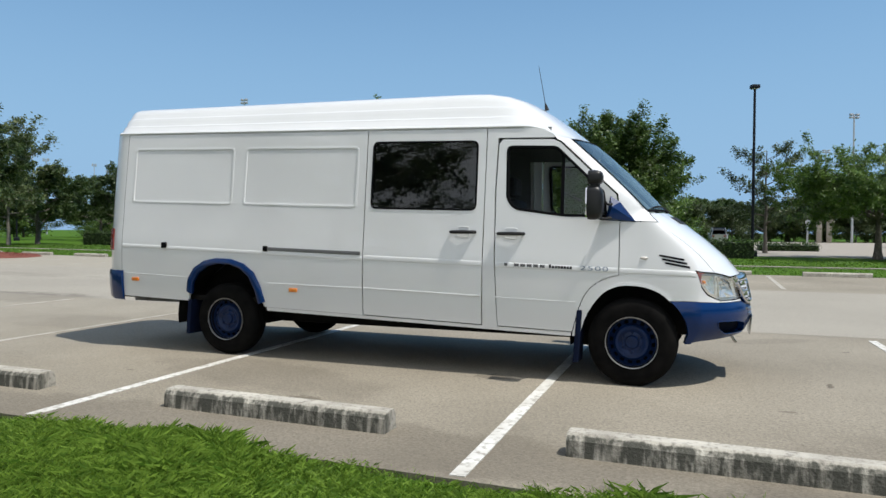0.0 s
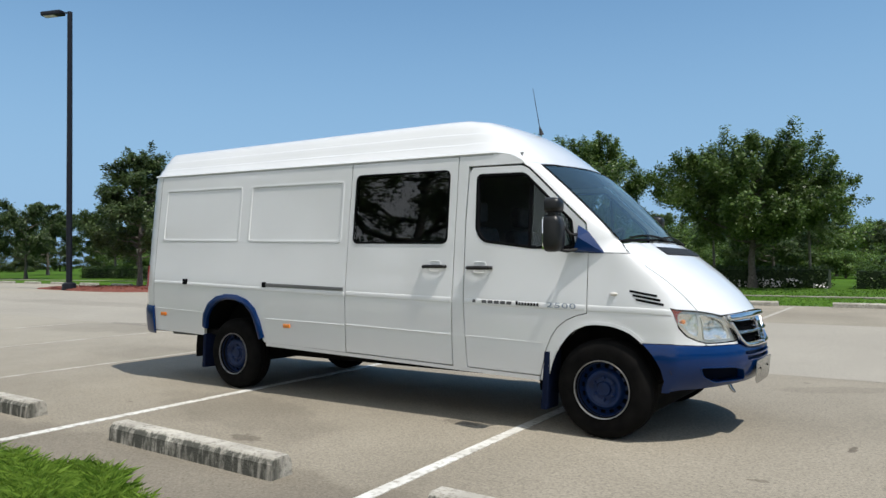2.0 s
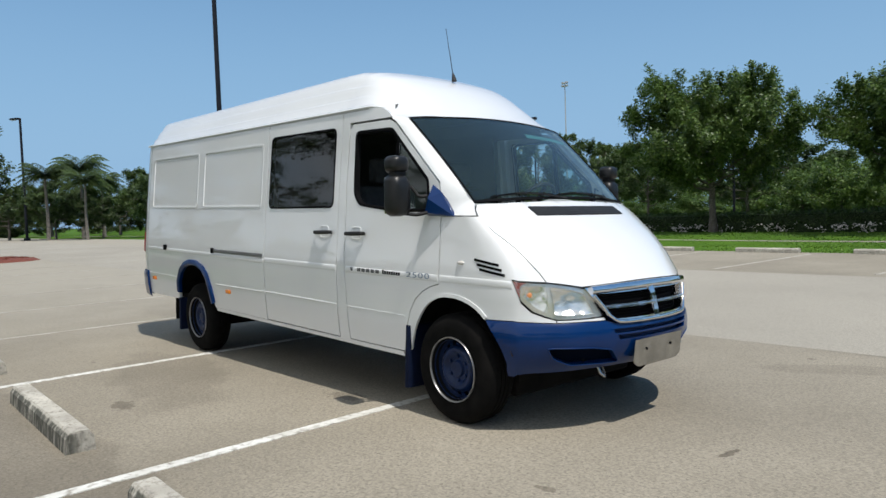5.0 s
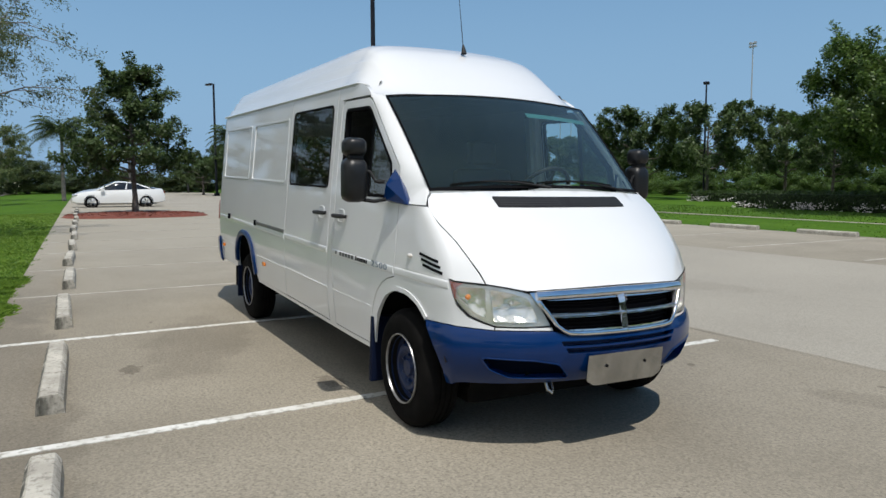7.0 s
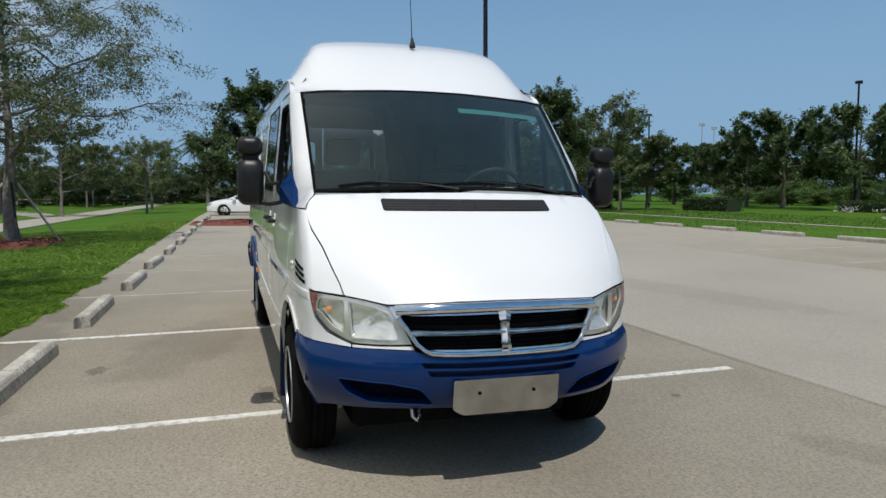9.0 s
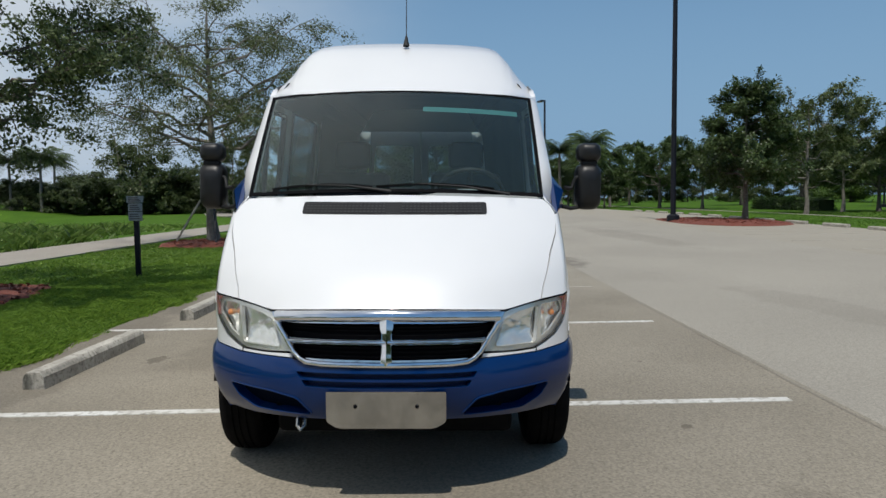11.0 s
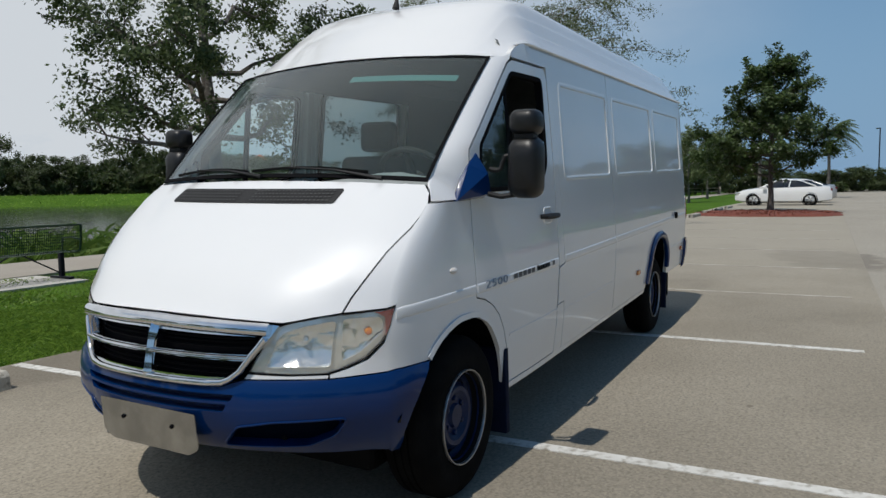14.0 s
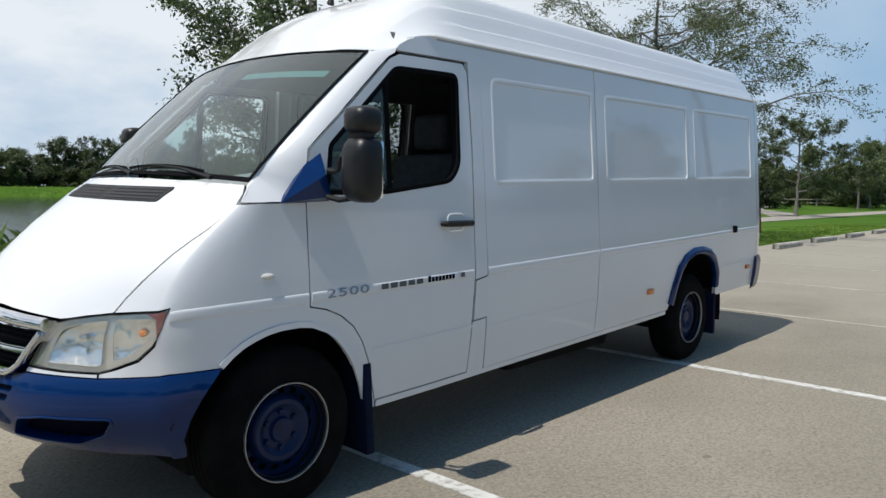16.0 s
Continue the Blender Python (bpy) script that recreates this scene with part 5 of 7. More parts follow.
def seat(y, w):
    bm = bmesh.new()
    box(bm, -1.20, -0.70, y - w / 2, y + w / 2, 0.80, 0.96, 0.06, 3)
    st = part("seat", bm, SEATCLOTH, van, "dark cloth front seat")
    bm = bmesh.new()
    box(bm, -1.30, -1.16, y - w / 2, y + w / 2, 0.92, 1.58, 0.06, 3, Matrix.Translation((-1.2, 0, 0.9)) @ Matrix.Rotation(radians(-9), 4, "Y") @ Matrix.Translation((1.2, 0, -0.9)))
    part("backrest", bm, SEATCLOTH, st)
    bm = bmesh.new()
    box(bm, -1.40, -1.29, y - 0.13, y + 0.13, 1.60, 1.80, 0.05, 3)
    part("headrest", bm, SEATCLOTH, st)
    bm = bmesh.new()
    box(bm, -1.15, -0.75, y - w / 2 + 0.05, y + w / 2 - 0.05, 0.50, 0.80, 0.02)
    part("seat_base", bm, TRIM, st)


seat(0.43, 0.52)
seat(-0.40, 0.54)

# running gear
bm = bmesh.new()
box(bm, -5.2, -2.5, -0.55, 0.55, 0.47, 0.58, 0.02)
box(bm, -2.5, 0.50, -0.55, 0.55, 0.38, 0.50, 0.02)
box(bm, -4.05, -3.81, -0.75, 0.75, 0.24, 0.42, 0.04)
box(bm, -0.12, 0.12, -0.72, 0.72, 0.25, 0.40, 0.04)
box(bm, -2.9, -1.7, 0.2, 0.75, 0.27, 0.45, 0.05)
box(bm, -5.3, -3.5, -0.86, 0.86, 0.51, 0.56)
box(bm, -3.5, -0.5, -0.86, 0.86, 0.43, 0.47)
# two low boxes added to deepen the shade under the van
box(bm, -0.5, 0.30, -0.62, 0.62, 0.26, 0.36)
box(bm, -4.9, -0.45, -0.30, 0.30, 0.27, 0.40, 0.03)
part("chassis", bm, UNDER, van, "dark dusty chassis and axles, with blocks added to deepen the shade")
for ax, az in ((0.0, FA[1]), (RA[0], RA[1] + 0.0)):
    for m1 in (1, -1):
        bm = bmesh.new()
        rows = []
        for k in range(19):
            a = radians(14 + 174 * k / 18)
            r = 0.50 if ax == 0.0 else 0.58
            x, z = ax + r * math.cos(a), 0.355 + r * math.sin(a) * 1.02
            rows.append([(x, m1 * (0.885 if ax == 0.0 else 0.925), z), (x, m1 * 0.55, z)])
        grid(bm, rows)
        bm.faces.new([bm.verts.new((ax + r * math.cos(radians(14 + 174 * k / 18)), m1 * 0.56, 0.355 + r * math.sin(radians(14 + 174 * k / 18)))) for k in range(19)])
        part("wheel_well", bm, UNDER, van)


def wheel(x, m1, inner=0.0):
    """Tyre, bright ring and blue pressed wheel; y is outwards."""
    yo = 0.925
    R = 0.353
    bm = bmesh.new()
    prof = [(0.196, -0.03), (0.207, -0.013), (0.216, -0.006), (0.222, -0.008), (0.255, -0.003), (0.29, -0.004), (0.32, -0.014), (0.338, -0.030), (0.349, -0.048), (R, -0.060), (R, -0.085)]
    groove = [(R - 0.008, -0.087), (R - 0.008, -0.094), (R, -0.096), (R, -0.118), (R - 0.008, -0.12), (R - 0.008, -0.128), (R, -0.13), (R, -0.155), (R - 0.01, -0.157), (R - 0.01, -0.164), (R, -0.166)]
    prof2 = [(R, -0.19), (0.345, -0.205), (0.315, -0.225), (0.24, -0.228), (0.196, -0.20)]
    lathe(bm, prof + groove + prof2, 72, "y", closed=True)
    base = part("wheel", bm, RUBBER, van, "black tyre on blue steel wheel", 30)
    bm = bmesh.new()
    lathe(bm, [(0.2085, -0.016), (0.2085, -0.004), (0.2065, 0.0), (0.202, -0.001), (0.2, -0.006), (0.2, -0.014)], 64, "y")
    part("trim_ring", bm, RIMRING, base, "bright metal rim ring")
    # rim barrel coloured black to give the shadow gap inside the ring
    bm = bmesh.new()
    lathe(bm, [(0.200, -0.012), (0.198, -0.028), (0.192, -0.036), (0.190, -0.078)], 64, "y")
    part("rim_barrel", bm, UNDER, base)
    bm = bmesh.new()
    lathe(bm, [(0.1935, -0.034), (0.192, -0.030), (0.1895, -0.030), (0.1885, -0.038)], 64, "y")
    part("inner_ring", bm, WHEELBLUE, base)
    bm = bmesh.new()
    # pressed disc with hand holes
    n = 64
    rad = [0.1905, 0.186, 0.178, 0.152, 0.141, 0.128, 0.109, 0.094, 0.080, 0.056, 0.047, 0.001]
    dep = [-0.066, -0.080, -0.087, -0.076, -0.052, -0.042, -0.044, -0.058, -0.066, -0.062, -0.046, -0.044]
    rings = [[bm.verts.new((r * math.cos(2 * math.pi * k / n), d, r * math.sin(2 * math.pi * k / n))) for k in range(n)] for r, d in zip(rad, dep)]
    for j, (a, b) in enumerate(zip(rings, rings[1:])):
        for k in range(n):
            if j == 2 and k % 4 in (0, 1):
                continue
            bm.faces.new((a[k], a[(k + 1) % n], b[(k + 1) % n], b[k]))
    bmesh.ops.recalc_face_normals(bm, faces=bm.faces[:])
    part("wheel_disc", bm, WHEELBLUE, base, "blue painted steel wheel disc")
    # black disc behind the hand holes, painted in for the shade inside the wheel
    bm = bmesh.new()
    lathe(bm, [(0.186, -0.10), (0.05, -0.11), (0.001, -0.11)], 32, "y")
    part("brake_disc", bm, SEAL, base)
    for k in range(6):
        bm = bmesh.new()
        a = 2 * math.pi * (k + 0.5) / 6
        lathe(bm, [(0.001, -0.050), (0.009, -0.052), (0.012, -0.057), (0.012, -0.072)], 8, "y", (0.077 * math.cos(a), 0, 0.077 * math.sin(a)))
        part("wheel_nut", bm, WHEELBLUE, base)
    base.matrix_basis = LEAN.inverted() @ Matrix.Translation((x, m1 * yo - 0.012, 0.352)) @ (Matrix.Identity(4) if m1 > 0 else Matrix.Rotation(math.pi, 4, "Z"))
    return base


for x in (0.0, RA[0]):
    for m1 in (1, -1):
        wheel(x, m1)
# mud flaps
for x0, z0, z1 in ((-0.428, 0.155, 0.585), (RA[0] - 0.43, 0.17, 0.52)):
    for m1 in (1, -1):
        bm = bmesh.new()
        y0, y1 = sorted((m1 * 0.72, m1 * 0.935))
        box(bm, x0 - 0.035, x0 + 0.01, y0, y1, z0, z1, 0.006, 2)
        for v in bm.verts:
            v.co.x += 0.12 * max(0, v.co.z - 0.35) ** 1.2 - 0.02 * (0.35 - v.co.z)
        part("mud_flap", bm, FLAP, van, "blue mud flap")


# badges: bars for the unreadable and brand lettering, the model number as text
def badge(x0, x1, z0, z1, m1, material, name="lettering_bar"):
    x0, x1 = min(x0, x1), max(x0, x1)
    bm = bmesh.new()
    rows = [[skin_at(m1 * s_of(x, z), z, o) for z, o in ((z0, 0.003), (z0, 0.0065), (z1, 0.0065), (z1, 0.003))] for x in np.linspace(x0, x1, 4)]
    grid(bm, rows)
    bmesh.ops.recalc_face_normals(bm, faces=bm.faces[:])
    return part(name, bm, material, van, "")


def number_badge(m1):
    cu = bpy.data.curves.new("model_number", "FONT")
    cu.body, cu.size, cu.extrude, cu.align_x = "2500", 0.052, 0.001, "CENTER"
    cu.space_character = 1.12
    tmp = new("model_number", cu)
    me = bpy.data.meshes.new_from_object(tmp)
    bpy.data.objects.remove(tmp)
    x = -0.30
    for v in me.vertices:
        lx, lz = v.co.x * 2.05, v.co.y
        xx = x + lx * (1 if m1 < 0 else -1)
        z = 0.935 + lz
        v.co = Vector(skin_at(m1 * s_of(xx, z), z, 0.0065 + v.co.z))
    return part_of_mesh("model_number", me, PALEBLUE, van, "blue-grey model number", 0)


for m1 in (-1, 1):
    for k in range(5):
        w = 0.042
        a = -0.965 + 0.055 * k if m1 < 0 else -0.748 + 0.055 * k
        badge(a, a + w, 0.938, 0.962, m1, DARKGREY)
    for k in range(8):
        a = -0.668 + 0.0245 * k if m1 < 0 else -0.972 + 0.0245 * k
        badge(a, a + 0.018, 0.938, 0.960 if (k if m1 < 0 else 7 - k) else 0.968, m1, SEAL)
    a = -1.05
    badge(a, a + 0.028, 0.938, 0.962, m1, DARKGREY)
    number_badge(m1)

# ---- ground ----
def lake_r(x, y):
    return np.sqrt((x / 75.0) ** 2 + ((y + 75.0) / 60.0) ** 2)


def rise(x, y):
    """The car park climbs gently away from the van, up to the far bays."""
    return 0.006 * np.clip(-np.asarray(x, float) - 8.0, 0, 30) * np.clip((np.asarray(y, float) + 9.0) / 5.5, 0, 1)


gx = np.unique(np.concatenate([np.arange(-600, -100, 50), np.arange(-100, -40, 4), np.arange(-40, 12, 0.8), np.arange(12, 90, 4), np.arange(90, 601, 50)]))
gy = np.unique(np.concatenate([np.arange(-600, -150, 50), np.arange(-150, -40, 4), np.arange(-40, -2, 0.6), np.arange(-2, 16, 2.0), np.arange(16, 60, 1.5), np.arange(60, 601, 45)]))
GX, GY = np.meshgrid(gx, gy)
R = lake_r(GX, GY)
GZ = np.full_like(GX, -0.035)
GZ += np.where((GY < -5) | (GY > 17), 0.03 * np.sin(GX * 0.21 + 1) * np.cos(GY * 0.17), 0.0)
bank = np.clip((1.085 - R) / 0.10, 0, 1)
GZ += rise(GX, GY)
GZ -= 1.1 * bank * bank * (3 - 2 * bank)
# the far shore is a raised grass bank
GZ += 1.3 * np.clip((-GY - 38.0) / 18.0, 0, 1) * np.clip((R - 1.0) / 0.075, 0, 1) * np.clip((2.2 - R) / 0.6, 0, 1)
idx = np.arange(GX.size).reshape(GX.shape)
faces = np.stack([idx[:-1, :-1].ravel(), idx[:-1, 1:].ravel(), idx[1:, 1:].ravel(), idx[1:, :-1].ravel()], 1)
me = mesh_of("ground", np.stack([GX.ravel(), GY.ravel(), GZ.ravel()], 1), faces)
tagged(part_of_mesh("ground", me, GRASS, None, "", 60), "mown green lawn running down to the lake", "lawn", kind="structure")


# the lawn edge and its row of stops run slightly askew to the lane
SKEW = -0.022


def strip_slab(name, x0, x1, y0, y1, z0, z1, material, label, category, skew=0.0):
    bm = bmesh.new()
    xs = [x0] + [x for x in (-38.0, -8.0) if x0 < x < x1] + [x1]
    climb = [float(rise(x, max(y0, -3.4))) if y0 > -4 else 0.0 for x in xs]
    vs = [[bm.verts.new((x, y, z + r)) for y, z in ((y0 + skew * x, z0), (y0 + skew * x, z1), (y1, z1), (y1, z0))] for x, r in zip(xs, climb)]
    for a, b in zip(vs, vs[1:]):
        for k in range(4):
            bm.faces.new((a[k], a[(k + 1) % 4], b[(k + 1) % 4], b[k]))
    bm.faces.new(vs[0])
    bm.faces.new(vs[-1][::-1])
    bmesh.ops.recalc_face_normals(bm, faces=bm.faces[:])
    return structure(name, bm, material, label, category)


def stained(material, spots, pale=None):
    """Old oil and damp marks with shapes of their own on an asphalt; pale lightens its far end."""
    n, l = material.node_tree.nodes, material.node_tree.links
    b = n["Principled BSDF"]
    src = b.inputs["Base Color"].links[0].from_socket
    tc = n.new("ShaderNodeTexCoord")
    ns = n.new("ShaderNodeTexNoise")
    ns.inputs["Scale"].default_value, ns.inputs["Detail"].default_value = 2.4, 5
    l.new(tc.outputs["Object"], ns.inputs["Vector"])
    nf = n.new("ShaderNodeTexNoise")
    nf.inputs["Scale"].default_value, nf.inputs["Detail"].default_value = 17.0, 5
    l.new(tc.outputs["Object"], nf.inputs["Vector"])
    for x, y, rx, ry, k, turn in spots:
        mp = n.new("ShaderNodeMapping")
        mp.vector_type = "TEXTURE"
        mp.inputs["Location"].default_value = (x, y, 0)
        mp.inputs["Rotation"].default_value = (0, 0, radians(turn))
        mp.inputs["Scale"].default_value = (rx, ry, 1)
        l.new(tc.outputs["Object"], mp.inputs[0])
        ln = n.new("ShaderNodeVectorMath")
        ln.operation = "LENGTH"
        l.new(mp.outputs[0], ln.inputs[0])
        ad = n.new("ShaderNodeMath")
        ad.operation = "MULTIPLY_ADD"
        ad.inputs[1].default_value, ad.inputs[2].default_value = (2.2, -1.1) if rx < 0.25 else (1.1, -0.55)
        l.new((nf if rx < 0.25 else ns).outputs["Fac"], ad.inputs[0])
        sm = n.new("ShaderNodeMath")
        l.new(ln.outputs["Value"], sm.inputs[0])
        l.new(ad.outputs[0], sm.inputs[1])
        mr = n.new("ShaderNodeMapRange")
        mr.interpolation_type = "SMOOTHSTEP"
        mr.inputs[1].default_value, mr.inputs[2].default_value, mr.inputs[3].default_value, mr.inputs[4].default_value = 0.72, 1.05, k, 0.0
        l.new(sm.outputs[0], mr.inputs[0])
        mx = n.new("ShaderNodeMix")
        mx.data_type = "RGBA"
        mx.blend_type = "MULTIPLY"
        mx.inputs[7].default_value = (0.36, 0.33, 0.31, 1)
        l.new(mr.outputs[0], mx.inputs[0])
        l.new(src, mx.inputs[6])
        src = mx.outputs[2]
    # far bays' brightening at a grazing view, painted in as a paler colour
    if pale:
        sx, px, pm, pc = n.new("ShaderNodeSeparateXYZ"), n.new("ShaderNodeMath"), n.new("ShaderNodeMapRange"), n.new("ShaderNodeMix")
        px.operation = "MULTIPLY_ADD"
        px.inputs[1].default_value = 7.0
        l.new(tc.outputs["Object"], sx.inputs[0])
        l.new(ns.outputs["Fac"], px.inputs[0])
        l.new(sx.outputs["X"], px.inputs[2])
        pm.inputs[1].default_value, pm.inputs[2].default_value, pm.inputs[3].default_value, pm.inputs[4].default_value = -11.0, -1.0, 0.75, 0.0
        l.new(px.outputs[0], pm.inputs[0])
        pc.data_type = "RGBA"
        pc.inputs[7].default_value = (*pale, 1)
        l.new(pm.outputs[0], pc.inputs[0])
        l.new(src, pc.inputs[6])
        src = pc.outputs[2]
    l.new(src, b.inputs["Base Color"])


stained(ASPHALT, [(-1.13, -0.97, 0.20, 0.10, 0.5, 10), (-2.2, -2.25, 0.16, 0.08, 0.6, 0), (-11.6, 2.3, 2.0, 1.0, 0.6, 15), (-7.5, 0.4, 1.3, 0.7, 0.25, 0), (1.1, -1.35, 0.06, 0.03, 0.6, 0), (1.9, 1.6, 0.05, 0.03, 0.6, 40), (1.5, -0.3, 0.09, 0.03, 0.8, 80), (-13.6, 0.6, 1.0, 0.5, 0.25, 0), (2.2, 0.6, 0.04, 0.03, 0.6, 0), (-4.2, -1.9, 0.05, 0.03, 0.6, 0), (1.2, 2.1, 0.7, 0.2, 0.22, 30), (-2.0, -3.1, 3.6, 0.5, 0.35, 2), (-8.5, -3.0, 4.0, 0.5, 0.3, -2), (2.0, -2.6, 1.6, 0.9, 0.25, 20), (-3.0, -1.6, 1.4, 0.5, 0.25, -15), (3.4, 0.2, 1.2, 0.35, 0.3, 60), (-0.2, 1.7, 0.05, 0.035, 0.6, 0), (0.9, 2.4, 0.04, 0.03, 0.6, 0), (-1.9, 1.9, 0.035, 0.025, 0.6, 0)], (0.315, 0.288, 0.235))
stained(LANE, [(-11.6, 2.3, 2.0, 1.0, 0.6, 15), (-4.5, 5.0, 2.5, 0.5, 0.15, 10), (-20, 6.5, 6.0, 0.8, 0.2, 3)])
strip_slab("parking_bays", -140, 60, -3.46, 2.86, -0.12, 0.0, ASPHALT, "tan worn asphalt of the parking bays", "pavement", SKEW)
strip_slab("road", -140, 60, 2.86, 9.9, -0.12, 0.0, LANE, "grey worn asphalt driving lane", "road")
strip_slab("parking_bays_2", -140, 60, 9.9, 15.95, -0.12, 0.0, ASPHALT, "tan worn asphalt of the opposite parking bays", "pavement")
for k in range(-6, 12):
    x = -0.70 - 3.05 * k
    if x > 14:
        continue
    bm = bmesh.new()
    up = float(rise(x, 0))
    yl = -3.42 + SKEW * x
    slab(bm, [(x - 0.043 + 0.11, yl), (x + 0.043 + 0.11, yl), (x + 0.013, 2.58), (x - 0.073, 2.58)], up - 0.003, up + 0.005)
    structure("parking_line", bm, LINEPAINT if k < 2 else WORNLINE, "worn white parking bay line", "line")
    if k >= -3:
        bm = bmesh.new()
        xf = -1.0 - 3.05 * k
        up = float(rise(xf, 12))
        slab(bm, [(xf - 0.05, 10.3), (xf + 0.05, 10.3), (xf + 0.05, 15.4), (xf - 0.05, 15.4)], up - 0.003, up + 0.005)
        structure("parking_line", bm, WORNLINE, "worn white parking bay line", "line")
rng = np.random.default_rng(77)
bm = bmesh.new()
jx = np.arange(-30, 12, 0.12)
jy = 2.87 + np.cumsum(rng.normal(0, 0.006, len(jx))) * 0.5
jw = 0.002 + 0.008 * np.abs(np.sin(jx * 0.9) * np.sin(jx * 2.3 + 1)) * rng.uniform(0.3, 1.2, len(jx))
grid(bm, [[(x, y - w, 0.003 + float(rise(x, y))), (x, y + w, 0.003 + float(rise(x, y)))] for x, y, w in zip(jx, jy, jw)])
structure("pavement_joint", bm, TAR, "dark crumbling joint between the two asphalts", "joint")
bm = bmesh.new()
slab(bm, [(2.2, 50), (2.2, 33.4), (60, 33.4), (60, 95), (6, 95)], -0.12, 0.0)
structure("driveway", bm, PATHCON, "pale driveway beyond the lawn", "driveway")
strip_slab("footpath", -140, 60, -12.1, -9.55, -0.10, 0.0, PATHCON, "pale concrete lakeside path", "path")
strip_slab("pavement", -140, 60, 21.85, 22.25, -0.10, -0.005, PATHCON, "narrow pale concrete strip across the verge", "pavement")
bm = bmesh.new()
slab(bm, [(-50, -12.1), (-56, -13.6), (-62, -16.4), (-68, -20.0), (-78, -23.5), (-94, -26.5), (-94, -29.0), (-76, -26.0), (-66, -22.6), (-60, -18.6), (-54, -15.4), (-46, -12.1)], -0.10, 0.012)
structure("footpath_branch", bm, PATHCON, "pale concrete path curving over the lawn", "path")
WATER = mat("lake_water", (0.016, 0.020, 0.016), 0.10, spec=0.7, bump=0.75, bscale=3.4)
bm = bmesh.new()
bm.faces.new([bm.verts.new((75 * 1.02 * math.cos(2 * math.pi * k / 64), -75 + 60 * 1.02 * math.sin(2 * math.pi * k / 64), -0.42)) for k in range(64)])
structure("water", bm, WATER, "still dark lake water reflecting trees", "lake")

bm = bmesh.new()
L, Hh = 1.72, 0.13
prof = [(-0.085, 0), (-0.078, 0.09), (-0.056, Hh - 0.006), (-0.048, Hh), (0.048, Hh), (0.056, Hh - 0.006), (0.078, 0.09), (0.085, 0)]
rows = []
for x, k in ((-L / 2, 0.98), (-L / 2 + 0.008, 0.993), (-L / 2 + 0.03, 1), (-0.3, 1), (0.3, 1), (L / 2 - 0.03, 1), (L / 2 - 0.008, 0.993), (L / 2, 0.98)):
    rows.append([(x, y * (0.6 + 0.4 * k), z * k) for y, z in prof])
vs = grid(bm, rows)
bm.faces.new(vs[0]), bm.faces.new(vs[-1][::-1])
bmesh.ops.recalc_face_normals(bm, faces=bm.faces[:])
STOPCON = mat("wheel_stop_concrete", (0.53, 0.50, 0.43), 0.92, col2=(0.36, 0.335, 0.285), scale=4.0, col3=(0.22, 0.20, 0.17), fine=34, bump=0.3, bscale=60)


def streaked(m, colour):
    """Dark streaks that run down the sides and are kept off the top."""
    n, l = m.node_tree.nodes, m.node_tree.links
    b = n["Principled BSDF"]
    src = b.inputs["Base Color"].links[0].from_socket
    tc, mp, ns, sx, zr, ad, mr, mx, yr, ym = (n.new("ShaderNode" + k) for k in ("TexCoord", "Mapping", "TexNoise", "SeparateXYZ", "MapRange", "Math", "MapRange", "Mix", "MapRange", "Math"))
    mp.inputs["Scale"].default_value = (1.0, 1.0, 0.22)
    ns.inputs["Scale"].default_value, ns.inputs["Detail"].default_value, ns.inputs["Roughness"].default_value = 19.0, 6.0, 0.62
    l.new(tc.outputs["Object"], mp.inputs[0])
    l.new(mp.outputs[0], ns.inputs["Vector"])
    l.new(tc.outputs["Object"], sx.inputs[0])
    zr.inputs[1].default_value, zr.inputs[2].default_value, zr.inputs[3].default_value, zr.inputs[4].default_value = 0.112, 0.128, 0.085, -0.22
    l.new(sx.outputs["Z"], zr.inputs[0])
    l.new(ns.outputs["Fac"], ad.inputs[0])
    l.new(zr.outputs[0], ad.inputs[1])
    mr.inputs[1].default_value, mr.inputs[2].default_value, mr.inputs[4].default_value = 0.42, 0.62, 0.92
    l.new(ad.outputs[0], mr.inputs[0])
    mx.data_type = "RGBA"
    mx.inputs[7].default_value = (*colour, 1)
    # the side towards the lawn is streaked most, the other nearly clean
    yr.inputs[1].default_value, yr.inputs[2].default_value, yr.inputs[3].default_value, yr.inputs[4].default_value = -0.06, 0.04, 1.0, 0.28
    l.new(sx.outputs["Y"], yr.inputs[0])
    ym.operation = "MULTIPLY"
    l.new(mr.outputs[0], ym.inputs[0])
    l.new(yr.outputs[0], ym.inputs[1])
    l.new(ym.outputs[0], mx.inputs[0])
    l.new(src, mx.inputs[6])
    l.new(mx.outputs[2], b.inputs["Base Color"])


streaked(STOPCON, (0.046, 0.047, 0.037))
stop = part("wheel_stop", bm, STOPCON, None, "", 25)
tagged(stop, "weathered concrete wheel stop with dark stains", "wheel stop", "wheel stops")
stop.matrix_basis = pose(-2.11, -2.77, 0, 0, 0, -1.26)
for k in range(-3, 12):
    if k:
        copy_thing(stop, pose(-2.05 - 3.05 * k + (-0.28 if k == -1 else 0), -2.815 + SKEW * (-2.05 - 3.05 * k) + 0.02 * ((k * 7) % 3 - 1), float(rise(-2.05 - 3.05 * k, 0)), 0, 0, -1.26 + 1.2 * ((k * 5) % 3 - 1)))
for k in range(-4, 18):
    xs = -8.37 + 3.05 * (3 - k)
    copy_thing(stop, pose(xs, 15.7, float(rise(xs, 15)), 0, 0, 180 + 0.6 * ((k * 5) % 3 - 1)))

